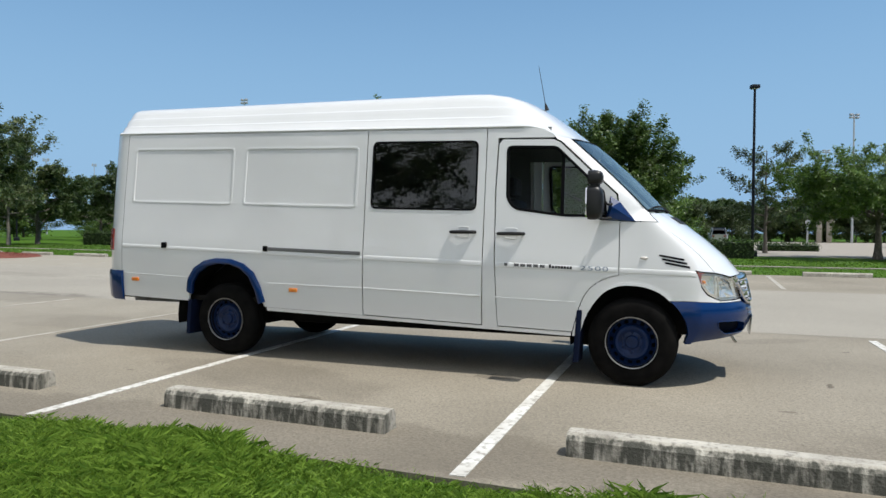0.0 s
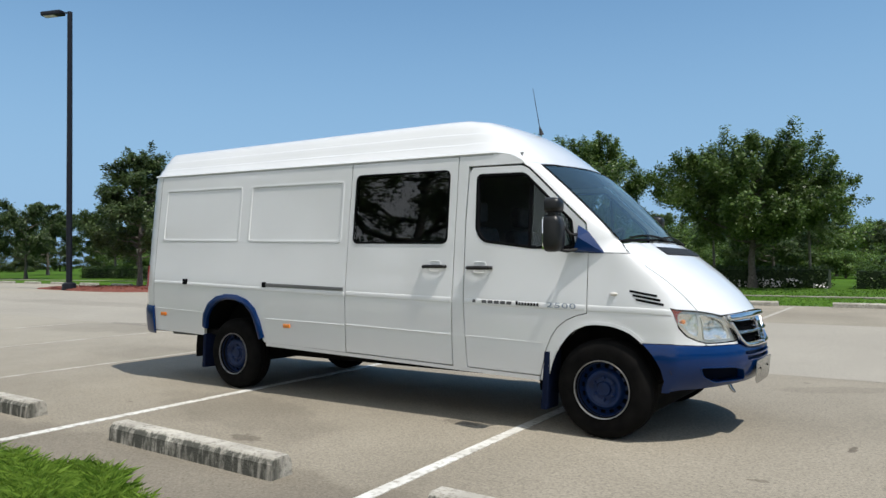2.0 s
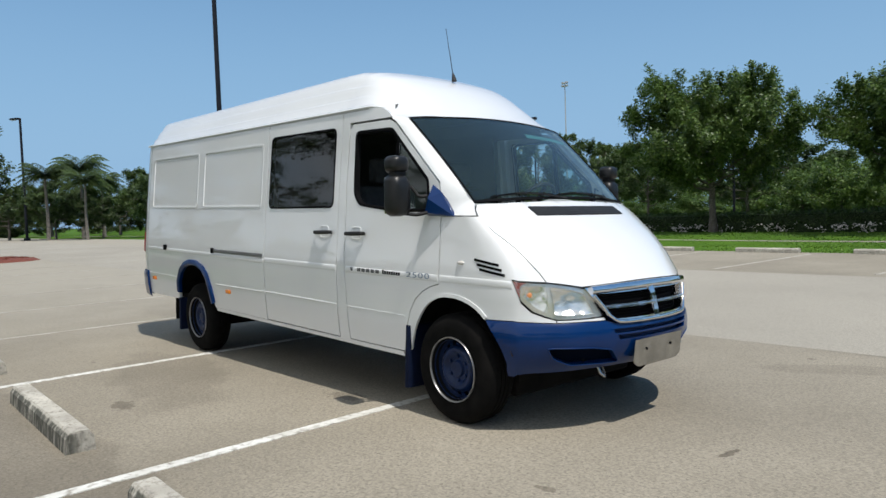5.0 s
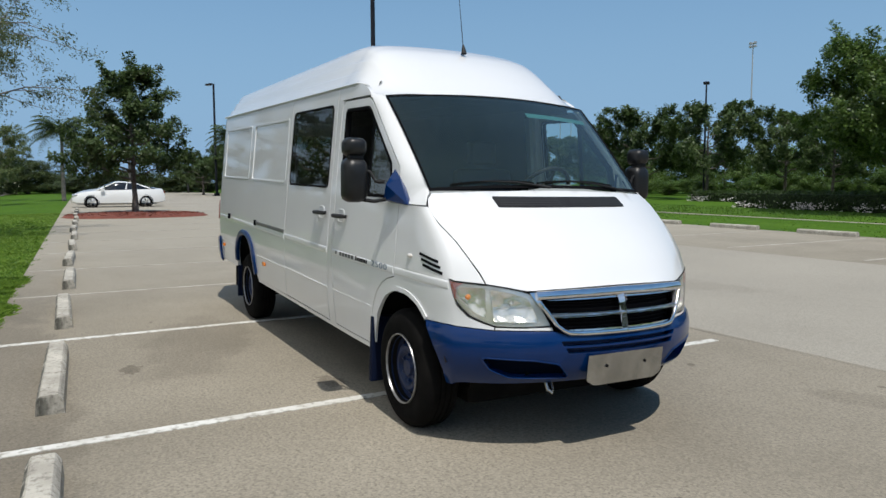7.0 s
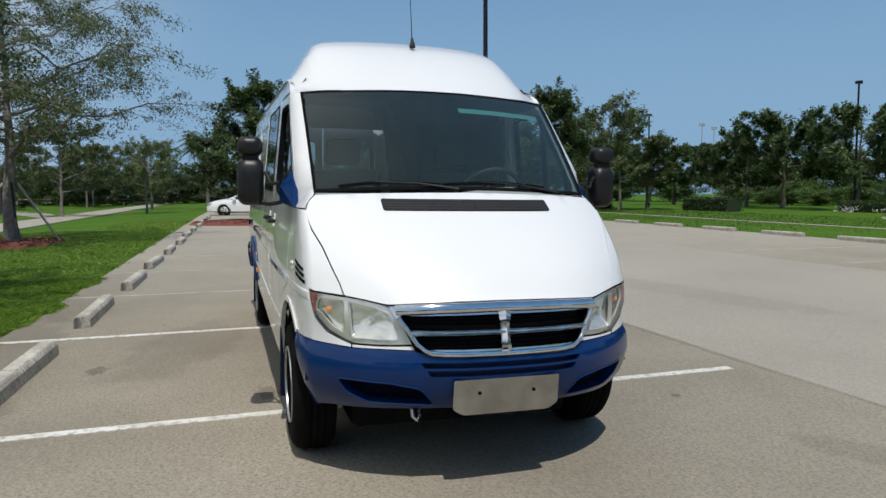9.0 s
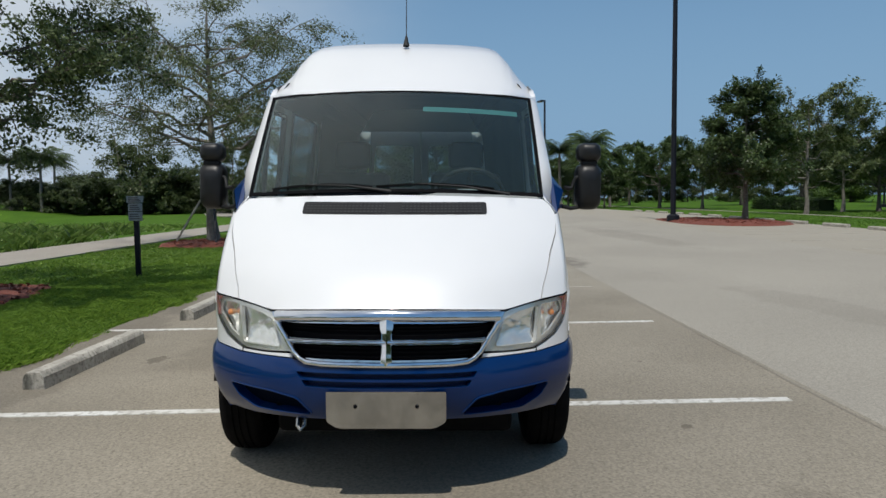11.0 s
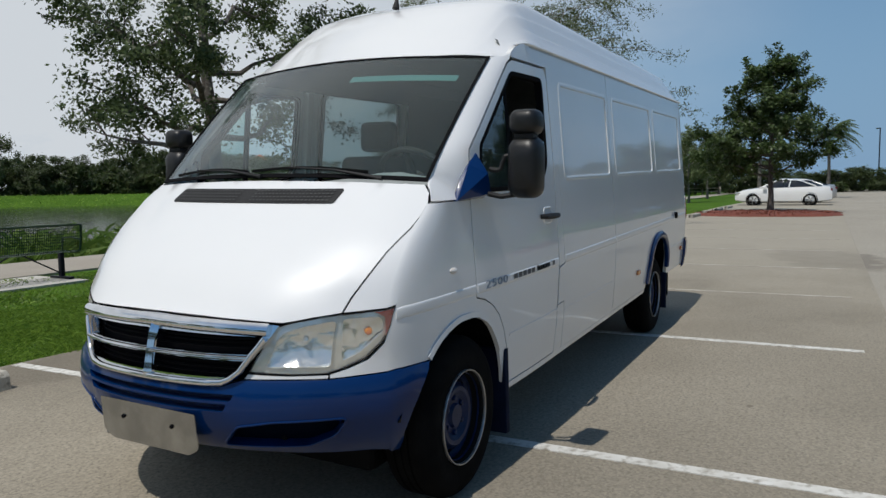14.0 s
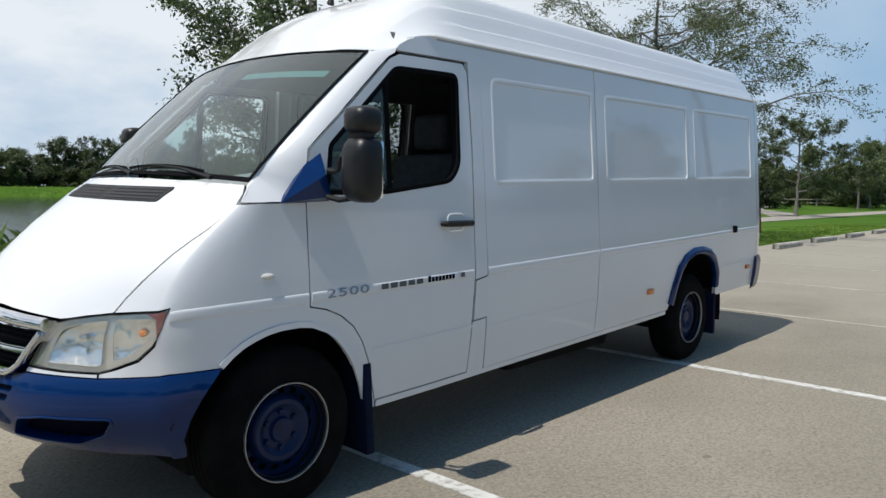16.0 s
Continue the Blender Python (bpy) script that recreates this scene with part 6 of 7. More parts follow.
# ---- trees and planting ----
def leaf_cloud(rng, centres, spread, count, length, flat=0.5, name="crown", droop=0.0, heart=None, sprig=0.0, slim=0.26):
    """Many small single leaves gathered round centres; with a heart they turn their faces outwards and up, with sprig they stand in pointed tufts."""
    c = np.asarray(centres)
    pick = rng.integers(0, len(c), count)
    sp = np.asarray(spread)
    sp = sp[pick][:, None] if sp.ndim else sp
    p = c[pick] + rng.normal(0, 1, (count, 3)) * sp * np.array([1, 1, 0.75])
    if heart is None:
        d = rng.normal(0, 1, (count, 3))
        d[:, 2] = d[:, 2] * (1 - flat) - droop
        d /= np.linalg.norm(d, axis=1)[:, None]
        u = np.cross(d, rng.normal(0, 1, (count, 3)))
    else:
        out = c - np.asarray(heart)
        out /= np.linalg.norm(out, axis=1)[:, None] + 1e-6
        if sprig:
            axis = out * 0.55 + np.array([0, 0, 0.75]) + rng.normal(0, 0.35, (len(c), 3))
            axis /= np.linalg.norm(axis, axis=1)[:, None]
            along = rng.uniform(-0.4, 1.0, (count, 1))
            p = c[pick] + axis[pick] * along * sp * 2.1 * sprig + rng.normal(0, 1, (count, 3)) * sp * (0.75 - 0.5 * along)
        nrm = out[pick] * 0.55 + np.array([0, 0, 0.6]) + rng.normal(0, 0.55, (count, 3))
        nrm /= np.linalg.norm(nrm, axis=1)[:, None] + 1e-9
        d = np.cross(nrm, rng.normal(0, 1, (count, 3)))
        d[:, 2] -= droop
        d /= np.linalg.norm(d, axis=1)[:, None] + 1e-9
        u = np.cross(nrm, d)
    u /= np.linalg.norm(u, axis=1)[:, None] + 1e-9
    w = np.cross(d, u)
    ln = length * rng.uniform(0.65, 1.35, (count, 1))
    bend = w * ln * rng.uniform(-0.15, 0.15, (count, 1))
    v = np.empty((count, 4, 3))
    v[:, 0] = p
    v[:, 1] = p + d * ln * 0.5 + u * ln * slim + bend
    v[:, 2] = p + d * ln
    v[:, 3] = p + d * ln * 0.5 - u * ln * slim + bend
    return mesh_of(name, v.reshape(-1, 3), np.arange(count * 4).reshape(-1, 4))


def tree(label, category, group, seed, h, fork, r, trunk_r, leaves, length, leafmat, shape="round", limbs=14, clump=0.34, bark=None, droop=0.0, low=None, twig_n=6, lean=(0, 0), inner=0.35, sprig=0.0, slim=0.26):
    """A tapered trunk with limbs and twigs, and a crown of single leaves round the twigs."""
    rng = np.random.default_rng(seed)
    t = thing("tree", label, category, group)
    bm = bmesh.new()
    top = h * 0.88
    n = 9
    path = [Vector((lean[0] * (k / n) ** 1.5 + rng.normal(0, 0.03) * (k > 0) * h * 0.12, lean[1] * (k / n) ** 1.5 + rng.normal(0, 0.03) * (k > 0) * h * 0.12, top * k / n)) for k in range(n + 1)]
    rad = [trunk_r * (1.35 if k == 0 else 1.0) * (1 - 0.9 * (k / n) ** 0.9) + 0.012 for k in range(n + 1)]
    tube(bm, path, rad, 12)

    def on_trunk(z):
        k = min(n - 1, int(z / top * n))
        f = z / top * n - k
        return path[k].lerp(path[k + 1], f), rad[k] * (1 - f) + rad[k + 1] * f

    def env(z):
        f = (z - fork) / max(0.1, h - fork)
        f = min(1.0, max(0.0, f))
        if shape == "cone":
            return r * (0.7 + 0.45 * math.sin(min(1, f * 4) * math.pi / 2)) * (1 - f) ** 1.2 + 0.2
        if shape == "flat":
            return r * (1 - 0.55 * f)
        return r * math.sqrt(max(0.05, 1 - (1.55 * f - 0.62) ** 2)) if f > 0.05 else r * 0.7

    cen, spr = [], []
    az = rng.uniform(0, 6.28)
    starts = [fork * 0.96 + (top * 0.93 - fork) * (k / max(1, limbs - 1)) ** (1.0 if shape != "flat" else 2.2) for k in range(limbs)]
    specs = []
    for z in starts:
        az += 2.4 + rng.uniform(-0.4, 0.4)
        rise = {"round": rng.uniform(0.25, 0.75), "cone": rng.uniform(0.1, 0.45), "flat": rng.uniform(0.45, 0.7)}[shape] * (1 - 0.3 * droop)
        f = (z - fork) / (h - fork)
        ln = env(min(h * 0.96, z + rise * env(z) * 0.6)) * rng.uniform(0.78, 1.08)
        specs.append((z, az, rise, ln))
    specs += list(low or [])
    for z, a, rise, ln in specs:
        p0, r0 = on_trunk(z)
        d = Vector((math.cos(a), math.sin(a), 0))
        pts, rr = [], []
        wob = rng.normal(0, 0.05, (6, 3)) * ln
        for k in range(6):
            f = k / 5
            q = p0 + d * ln * f + Vector((0, 0, rise * ln * (f ** 1.25) - droop * ln * 0.45 * f * f))
            if 0 < k:
                q += Vector(wob[k]) * 0.8
            q.z = min(q.z, h * 0.985)
            pts.append(q)
            rr.append(max(0.012, min(r0 * 0.62, trunk_r * 0.5) * (1 - 0.88 * f)))
        tube(bm, pts, rr, 6)
        for k in range(twig_n):
            f = inner + (1.02 - inner) * (k + rng.uniform(0, 0.8)) / twig_n
            f = min(1, f)
            j = min(4, int(f * 5))
            b = pts[j].lerp(pts[j + 1], f * 5 - j)
            td = Vector((d.x + rng.normal(0, 0.8), d.y + rng.normal(0, 0.8), rng.normal(0.25 - droop, 0.45))).normalized()
            tl = r * rng.uniform(0.16, 0.36)
            e = b + td * tl + Vector((0, 0, -0.3 * droop * tl))
            tube(bm, [b, b.lerp(e, 0.5) + Vector(rng.normal(0, 0.04, 3)) * tl, e], [max(0.008, rr[j] * 0.4), 0.008, 0.004], 4, False)
            for q in (b.lerp(e, 0.45), b.lerp(e, 0.8), e):
                cen.append(q), spr.append(clump * rng.uniform(0.6, 1.15))
    for k in range(4):
        q, _ = on_trunk(top * (0.8 + 0.06 * k))
        cen.append(q + Vector(rng.normal(0, 0.15, 3))), spr.append(clump * 0.9)
    part("trunk", bm, bark or BARK, t, "", 60)
    me = leaf_cloud(rng, [tuple(q) for q in cen], spr, leaves, length, 0.4, "crown", droop * 0.5, (0, 0, fork + 0.3 * (h - fork)), sprig, slim)
    part_of_mesh("crown", me, leafmat, t, "", 0)
    return t


def plant(src, x, y, turn=0, k=1.0, kz=None, z=0.0):
    m = pose(x, y, z + float(rise(x, y)), 0, 0, turn) @ Matrix.Diagonal((k, k, kz or k, 1))
    return copy_thing(src, m)


PALEBARK = mat("pale_bark", (0.21, 0.19, 0.165), 0.95, col2=(0.13, 0.115, 0.10), scale=8, bump=0.5, bscale=24)
oak = tree("spreading oak with dark leaves and a low side limb", "tree", "", 11, 8.6, 2.6, 2.9, 0.135, 54000, 0.070, OAKLEAF, "round", 17, 0.125, twig_n=10, lean=(0.1, -0.3), inner=0.45,
           low=[(2.2, radians(15), 0.15, 2.2), (2.5, radians(80), 0.40, 2.2), (2.7, radians(40), 0.35, 2.3), (2.9, radians(110), 0.45, 2.3), (2.3, radians(180), 0.22, 2.8), (1.95, radians(275), 0.28, 2.7)])
oak.matrix_basis = pose(-5.95, -6.58, -0.03)
pale = tree("staked young tree with thin pale leaves", "tree", "", 23, 8.4, 2.6, 4.4, 0.17, 46000, 0.10, PALELEAF, "round", 23, 0.16, PALEBARK, droop=0.36, twig_n=13, inner=0.2, slim=0.16)
pale.matrix_basis = pose(-19.0, -7.0, -0.03, 0, 0, 40)
isl = tree("dark pointed oak on a mulch island", "tree", "island trees", 31, 7.4, 1.6, 2.35, 0.115, 34000, 0.14, DEEPLEAF, "cone", 26, 0.15, twig_n=9, sprig=0.9,
           low=[(1.9, radians(70), 0.22, 2.9), (2.2, radians(45), 0.30, 2.5), (2.4, radians(95), 0.30, 2.7)])
isl.matrix_basis = pose(-30.6, 0.2, 0.12, 0, 0, 200)
dense_t = tree("dense bright green street tree", "tree", "street trees", 41, 7.6, 2.2, 3.8, 0.18, 120000, 0.145, MIDLEAF, "round", 30, 0.21, twig_n=11, inner=0.25, sprig=1.6)
dense_t.matrix_basis = pose(-14.3, 30.0, 0.0)
dark_t = tree("dark green live oak in the planting belt", "tree", "belt trees", 51, 7.6, 2.0, 3.9, 0.16, 26000, 0.22, DEEPLEAF, "round", 19, 0.22, twig_n=8, sprig=0.9)
dark_t.matrix_basis = pose(-42.0, 41.0, 0.15)
light_t = tree("airy light green tree on the lawn", "tree", "lawn trees", 61, 6.8, 1.7, 2.7, 0.10, 14000, 0.15, PALELEAF, "round", 16, 0.18, PALEBARK, twig_n=8, sprig=0.6)
light_t.matrix_basis = pose(-48.7, -11.5, -0.03)
flat_t = tree("flat-topped spreading tree with feathery green leaves", "tree", "", 71, 4.3, 2.0, 6.2, 0.18, 66000, 0.16, FLATLEAF, "flat", 26, 0.19, inner=0.3, twig_n=11, droop=0.05, sprig=0.5, slim=0.18)
flat_t.matrix_basis = pose(7.9, 32.2, -0.03)
bush_t = tree("dark rounded tree in the far woodland edge", "tree", "woodland edge", 81, 8.0, 0.35, 4.4, 0.16, 15000, 0.30, WOODLEAF, "round", 17, 0.48, inner=0.15, sprig=0.35)
bush_t.matrix_basis = pose(-76.0, -33.0, -0.2)
airy_t = tree("dark thin-crowned tree behind the lamp post", "tree", "", 87, 7.0, 1.4, 2.1, 0.11, 9000, 0.14, OAKLEAF, "round", 15, 0.17, twig_n=8, sprig=0.8)
airy_t.matrix_basis = pose(3.5, 40.5, -0.03)

for x, y, a, k, kz in ((-4.7, 30.0, 70, 1.0, 0.88),):
    plant(dense_t, x, y, a, k, kz, -0.03)
for x, y, a, k, kz in ((-48.5, 43, 30, 0.9, 0.82), (-35.0, 41, 130, 0.85, 0.98), (-30.5, 44, 220, 0.8, 0.88), (-25.5, 42, 310, 0.7, 0.72), (-20, 46, 80, 0.8, 0.68), (-14, 48, 10, 0.8, 0.62), (-7, 50, 140, 0.8, 0.62),
                       (-55, 46, 20, 0.9, 0.8), (-62, 45, 190, 1.0, 0.85), (-70, 38, 60, 1.0, 0.9), (-80, 36, 120, 1.0, 0.9), (24, 46, 60, 1.0, 1.0), (31, 42, 160, 1.0, 1.0), (-44, 30, 75, 0.85, 0.72), (-52, 29, 15, 0.85, 0.85),
                       (-60, 24, 200, 0.8, 0.85), (-66, 22, 100, 0.9, 0.9), (-92, 26, 30, 1.0, 0.9), (-100, 20, 80, 1.1, 0.95), (-108, 14, 10, 0.9, 0.8), (-77, 15, 30, 0.75, 0.62), (-80, 18.5, 90, 0.8, 0.7), (-70, 17.5, 210, 0.6, 0.55), (-83, 12, 140, 0.8, 0.6)):
    plant(dark_t, x, y, a, k, kz, -0.03)
plant(isl, -29.8, 14.8, 100, 1.05, 1.0)
for x, y, a, k in ((-39, 22.5, 60, 1.15), (-43, 27, 150, 1.1)):
    plant(light_t, x, y, a, k, k, -0.03)
for x, y, a, k in ((-70.7, -7.9, 90, 1.0), (-58, -17.5, 30, 0.95), (-85, -16, 200, 1.1), (-93.6, -16.7, 120, 1.15), (-104, -11, 300, 1.0), (-129, -32, 10, 1.3), (-126, -20, 70, 1.3), (-52, -6.6, 170, 0.8)):
    plant(light_t, x, y, a, k, k, -0.03)
rng = np.random.default_rng(5)
for k in range(54):
    a = radians(146 + 150 * k / 53)
    q = 1.22 + 0.10 * rng.random()
    s = rng.uniform(0.8, 1.25)
    plant(bush_t, 75 * q * math.cos(a), -75 + 60 * q * math.sin(a), rng.uniform(0, 360), s, s * rng.choice([0.55, 0.7, 0.85, 1.0, 1.35]) * (0.6 if a < 3.2 else 1.0), -0.3)
for k in range(16):
    plant(bush_t, -112 + 4 * rng.random() - 10 * math.sin(k), -36 + 3.6 * k, rng.uniform(0, 360), rng.uniform(0.8, 1.1), rng.uniform(0.7, 0.95) * (0.45 if k > 8 else 0.8), -0.2)
for k in range(44):
    a = radians(150 + 140 * k / 43)
    plant(bush_t, 75 * 1.42 * math.cos(a), -75 + 60 * 1.42 * math.sin(a), rng.uniform(0, 360), rng.uniform(1.1, 1.4), rng.uniform(0.85, 1.15) * (0.6 if a < 3.2 else 1.0), -0.3)
for k in range(18):
    plant(dark_t, -45 + 5.5 * k, 100 + 8 * rng.random(), rng.uniform(0, 360), rng.uniform(1.1, 1.4), rng.uniform(0.6, 0.85), -0.1)
for k in range(9):
    plant(bush_t, -27 + 3.7 * k, 86 + 3 * rng.random(), rng.uniform(0, 360), rng.uniform(0.7, 0.9), rng.uniform(0.5, 0.65), -0.1)
for k in range(13):
    plant(bush_t, 7 + 3.6 * k, 98 + 3 * rng.random(), rng.uniform(0, 360), rng.uniform(0.6, 0.8), rng.uniform(0.5, 0.7), -0.1)
for k in range(7):
    plant(dark_t, 10 + 5 * k, 99 + 6 * rng.random(), rng.uniform(0, 360), rng.uniform(1.0, 1.3), rng.uniform(0.6, 0.85), -0.1)
for k in range(7):
    plant(bush_t, -78 + 3 * rng.random(), -22 - 4.2 * k, rng.uniform(0, 360), rng.uniform(0.7, 0.9), rng.uniform(0.42, 0.6), -0.3)
# unseen trees added behind the camera to darken reflections in chrome and paint
for x, y, a, k in ((27, -16, 20, 1.1), (31, -7, 140, 1.2), (28, 2, 250, 1.05), (33, 10, 70, 1.2), (29, 19, 310, 1.1), (32, 28, 200, 1.15), (24, -25, 90, 1.1)):
    plant(dark_t, x, y, a, k, k, -0.03)
low_t = tree("light green rounded tree behind the hedges", "tree", "tree belt", 91, 6.0, 0.5, 3.4, 0.13, 9000, 0.26, MIDLEAF, "round", 13, 0.46, inner=0.15)
low_t.matrix_basis = pose(-105.0, 60.0, -0.1)
for k in range(1, 34):
    x = -105 + 4.6 * k
    if not -2 < x < 19:
        plant(low_t if k % 3 else dark_t, x, 58 + 7 * rng.random(), rng.uniform(0, 360), rng.uniform(0.85, 1.2), rng.uniform(0.6, 0.92), -0.1)

for x, y, a, k in ((-11.1, 38.0, 40, 0.62), (-9.4, 36.8, 200, 0.48), (-13.7, 39.5, 120, 0.55)):
    plant(low_t, x, y, a, k, k * 0.95, -0.1)
for k in range(22):
    plant(bush_t, -118 - 12 * rng.random(), -34 + 5.0 * k, rng.uniform(0, 360), rng.uniform(0.7, 1.0), rng.uniform(0.45, 0.75) * (0.6 if 5 < k < 11 else 1.0), -0.2)
for k in range(28):
    plant(low_t, -62 + 2.2 * k, 51 + 3 * rng.random(), rng.uniform(0, 360), rng.uniform(0.45, 0.65), rng.uniform(0.22, 0.40), -0.1)


def palm(label, seed, h, fronds, ln, tr):
    rng = np.random.default_rng(seed)
    t = thing("palm", label, "palm tree", "palms")
    bm = bmesh.new()
    tube(bm, [(0, 0, 0), (0.05, 0, h * 0.4), (0.0, 0.05, h * 0.8), (0.02, 0.02, h)], [tr * 1.3, tr, tr * 0.9, tr * 0.7], 10)
    part("trunk", bm, PALEBARK, t, "", 60)
    V, F = [], []
    for k in range(fronds):
        a = 2.4 * k
        up = 1.25 - 1.55 * k / fronds
        d = np.array([math.cos(a), math.sin(a), 0])
        sd = np.array([-math.sin(a), math.cos(a), 0])
        n = 9
        pts = [np.array([0, 0, h]) + d * ln * (i / n) * math.cos(up * 0.6) + np.array([0, 0, ln * (math.sin(up) * (i / n) - 0.6 * (i / n) ** 2.4)]) for i in range(n + 1)]
        for i in range(1, n + 1):
            for sgn in (1, -1):
                for j in range(2):
                    b = pts[i - 1] + (pts[i] - pts[i - 1]) * (j / 2)
                    w = ln * 0.27 * math.sin(math.pi * min(0.97, (i + j / 2) / (n + 1)) ** 0.7) + 0.05
                    tip = b + sgn * sd * w + d * w * 0.35 + np.array([0, 0, -w * rng.uniform(0.35, 0.75)])
                    e = d * ln / n * 0.42
                    o = len(V)
                    V += [b - e * 0.5, b + e * 0.5, tip]
                    F.append((o, o + 1, o + 2))
    part_of_mesh("fronds", mesh_of("fronds", V, F), PALMLEAF, t, "", 0)
    return t


pm = palm("tall palm with arching feather fronds", 3, 5.6, 40, 2.7, 0.13)
pm.matrix_basis = pose(-60.5, -2.5, 0.14)
for x, y, a, k in ((-74, 16.8, 40, 1.25), (-72, 13.2, 130, 1.1), (-78, 20, 200, 1.05), (-61, 2.4, 80, 0.9), (-75, -43.5, 20, 1.15), (-76, -47.5, 100, 1.1), (-66, 15, 250, 0.95), (-90, -50, 10, 1.2), (-3, 36, 60, 0.55), (-7.5, 34.5, 20, 0.55)):
    plant(pm, x, y, a, k, k, -0.03)


def hedge(x0, x1, y0, y1, h, flowers):
    rng = np.random.default_rng(int(abs(x0) * 10))
    t = thing("hedge", "clipped dark green hedge" + (" with white flowers at its foot" if flowers else ""), "hedge", "hedges", ((x0 + x1) / 2, (y0 + y1) / 2, -0.03 + float(rise(x1, y0))))
    hx, hy = (x1 - x0) / 2, (y1 - y0) / 2
    bm = bmesh.new()
    box(bm, -hx + 0.1, hx - 0.1, -hy + 0.1, hy - 0.1, 0, h - 0.1)
    part("hedge_heart", bm, HEART, t)
    n = int((x1 - x0) * 420)
    p = np.stack([rng.uniform(-hx, hx, n), rng.uniform(-hy, hy, n), rng.uniform(0.02, h, n)], 1)
    face = rng.integers(0, 3, n)
    p[face == 0, 1] = -hy + rng.normal(0, 0.03, (face == 0).sum())
    p[face == 1, 2] = h + rng.normal(0, 0.035, (face == 1).sum())
    p[face == 2, 1] = hy
    part_of_mesh("leaves", leaf_cloud(rng, p, 0.03, n, 0.12, 0.2, "leaves"), HEDGELEAF, t, "", 0)
    if flowers:
        m = int((x1 - x0) * 22)
        q = np.stack([rng.uniform(-hx, hx, m), rng.normal(-hy - 0.12, 0.08, m), rng.uniform(0.05, 0.42, m)], 1)
        q = q[np.sin(q[:, 0] * 1.7) + rng.normal(0, 0.6, m) > -0.2]
        tagged(part_of_mesh("flowers", leaf_cloud(rng, q, 0.05, len(q) * 3, 0.11, 0.2, "flowers"), PETAL, t, "", 0), "small white flowers", kind="stuff")
    return t


hedge(-23.5, -1.5, 30.2, 31.6, 0.95, True)
hedge(-0.6, 2.5, 30.2, 31.6, 0.88, False)
hedge(3.4, 7.2, 46.0, 49.0, 0.5, False)
hedge(-40.5, -35.5, 30.5, 31.8, 0.9, False)
hedge(-58, -47, 27.5, 28.8, 0.9, False)
hedge(-33, -25.5, 37, 38, 0.7, True)
hedge(-34, -3, 38.5, 39.5, 0.8, False)


def mulch_bed(cx, cy, rx, ry, h, label, power=2.0):
    rng = np.random.default_rng(int(abs(cx * 31 + cy * 7)))
    up = float(rise(cx, cy))
    bm = bmesh.new()
    rows = []
    for f in (1.0, 0.93, 0.75, 0.45, 0.1):
        row = []
        for k in range(40):
            a = 2 * math.pi * k / 40
            c, s = math.cos(a), math.sin(a)
            e = (abs(c) ** power + abs(s) ** power) ** (-1 / power)
            j = 1 + (0.03 * math.sin(5 * a + cx) if f == 1 else 0)
            row.append((cx + rx * f * e * c * j, cy + ry * f * e * s * j, up - 0.04 if f == 1.0 else up + h * (1 - f ** 4) ** 0.5 + 0.015 * rng.normal()))
        rows.append(row)
    vs = grid(bm, rows, True)
    bm.faces.new(vs[-1])
    bmesh.ops.recalc_face_normals(bm, faces=bm.faces[:])
    part_ob = structure("mulch_bed", bm, MULCH, label, "mulch bed", 60)
    n = int(260 * rx * ry)
    n = min(n, 5200)
    a = rng.uniform(0, 2 * math.pi, n)
    q = np.sqrt(rng.uniform(0, 1, n)) * 0.97
    p = np.stack([cx + rx * q * np.cos(a), cy + ry * q * np.sin(a), up + h * np.sqrt(np.maximum(0, 1 - q ** 4)) + 0.005], 1)
    chips = part_of_mesh("mulch_chips", leaf_cloud(rng, p, 0.01, n, 0.075, 0.8, "mulch_chips"), mat("mulch_chip_%d" % n, (0.235, 0.064, 0.040), 0.95, col2=(0.11, 0.034, 0.020), scale=20, island=True), None, "", 0)
    tagged(chips, "loose red-brown bark chips on the bed", "mulch", kind="stuff")


mulch_bed(-6.25, -6.68, 1.75, 1.05, 0.07, "red-brown bark mulch round the oak")
mulch_bed(-19.0, -7.1, 2.0, 1.5, 0.10, "red-brown bark mulch round the staked tree")
mulch_bed(-29.4, 0.1, 2.8, 2.85, 0.10, "red mulch island at the end of the bays", 3.5)
mulch_bed(-29.6, 13.4, 4.9, 2.3, 0.10, "red mulch island with lamp post and tree", 3.0)


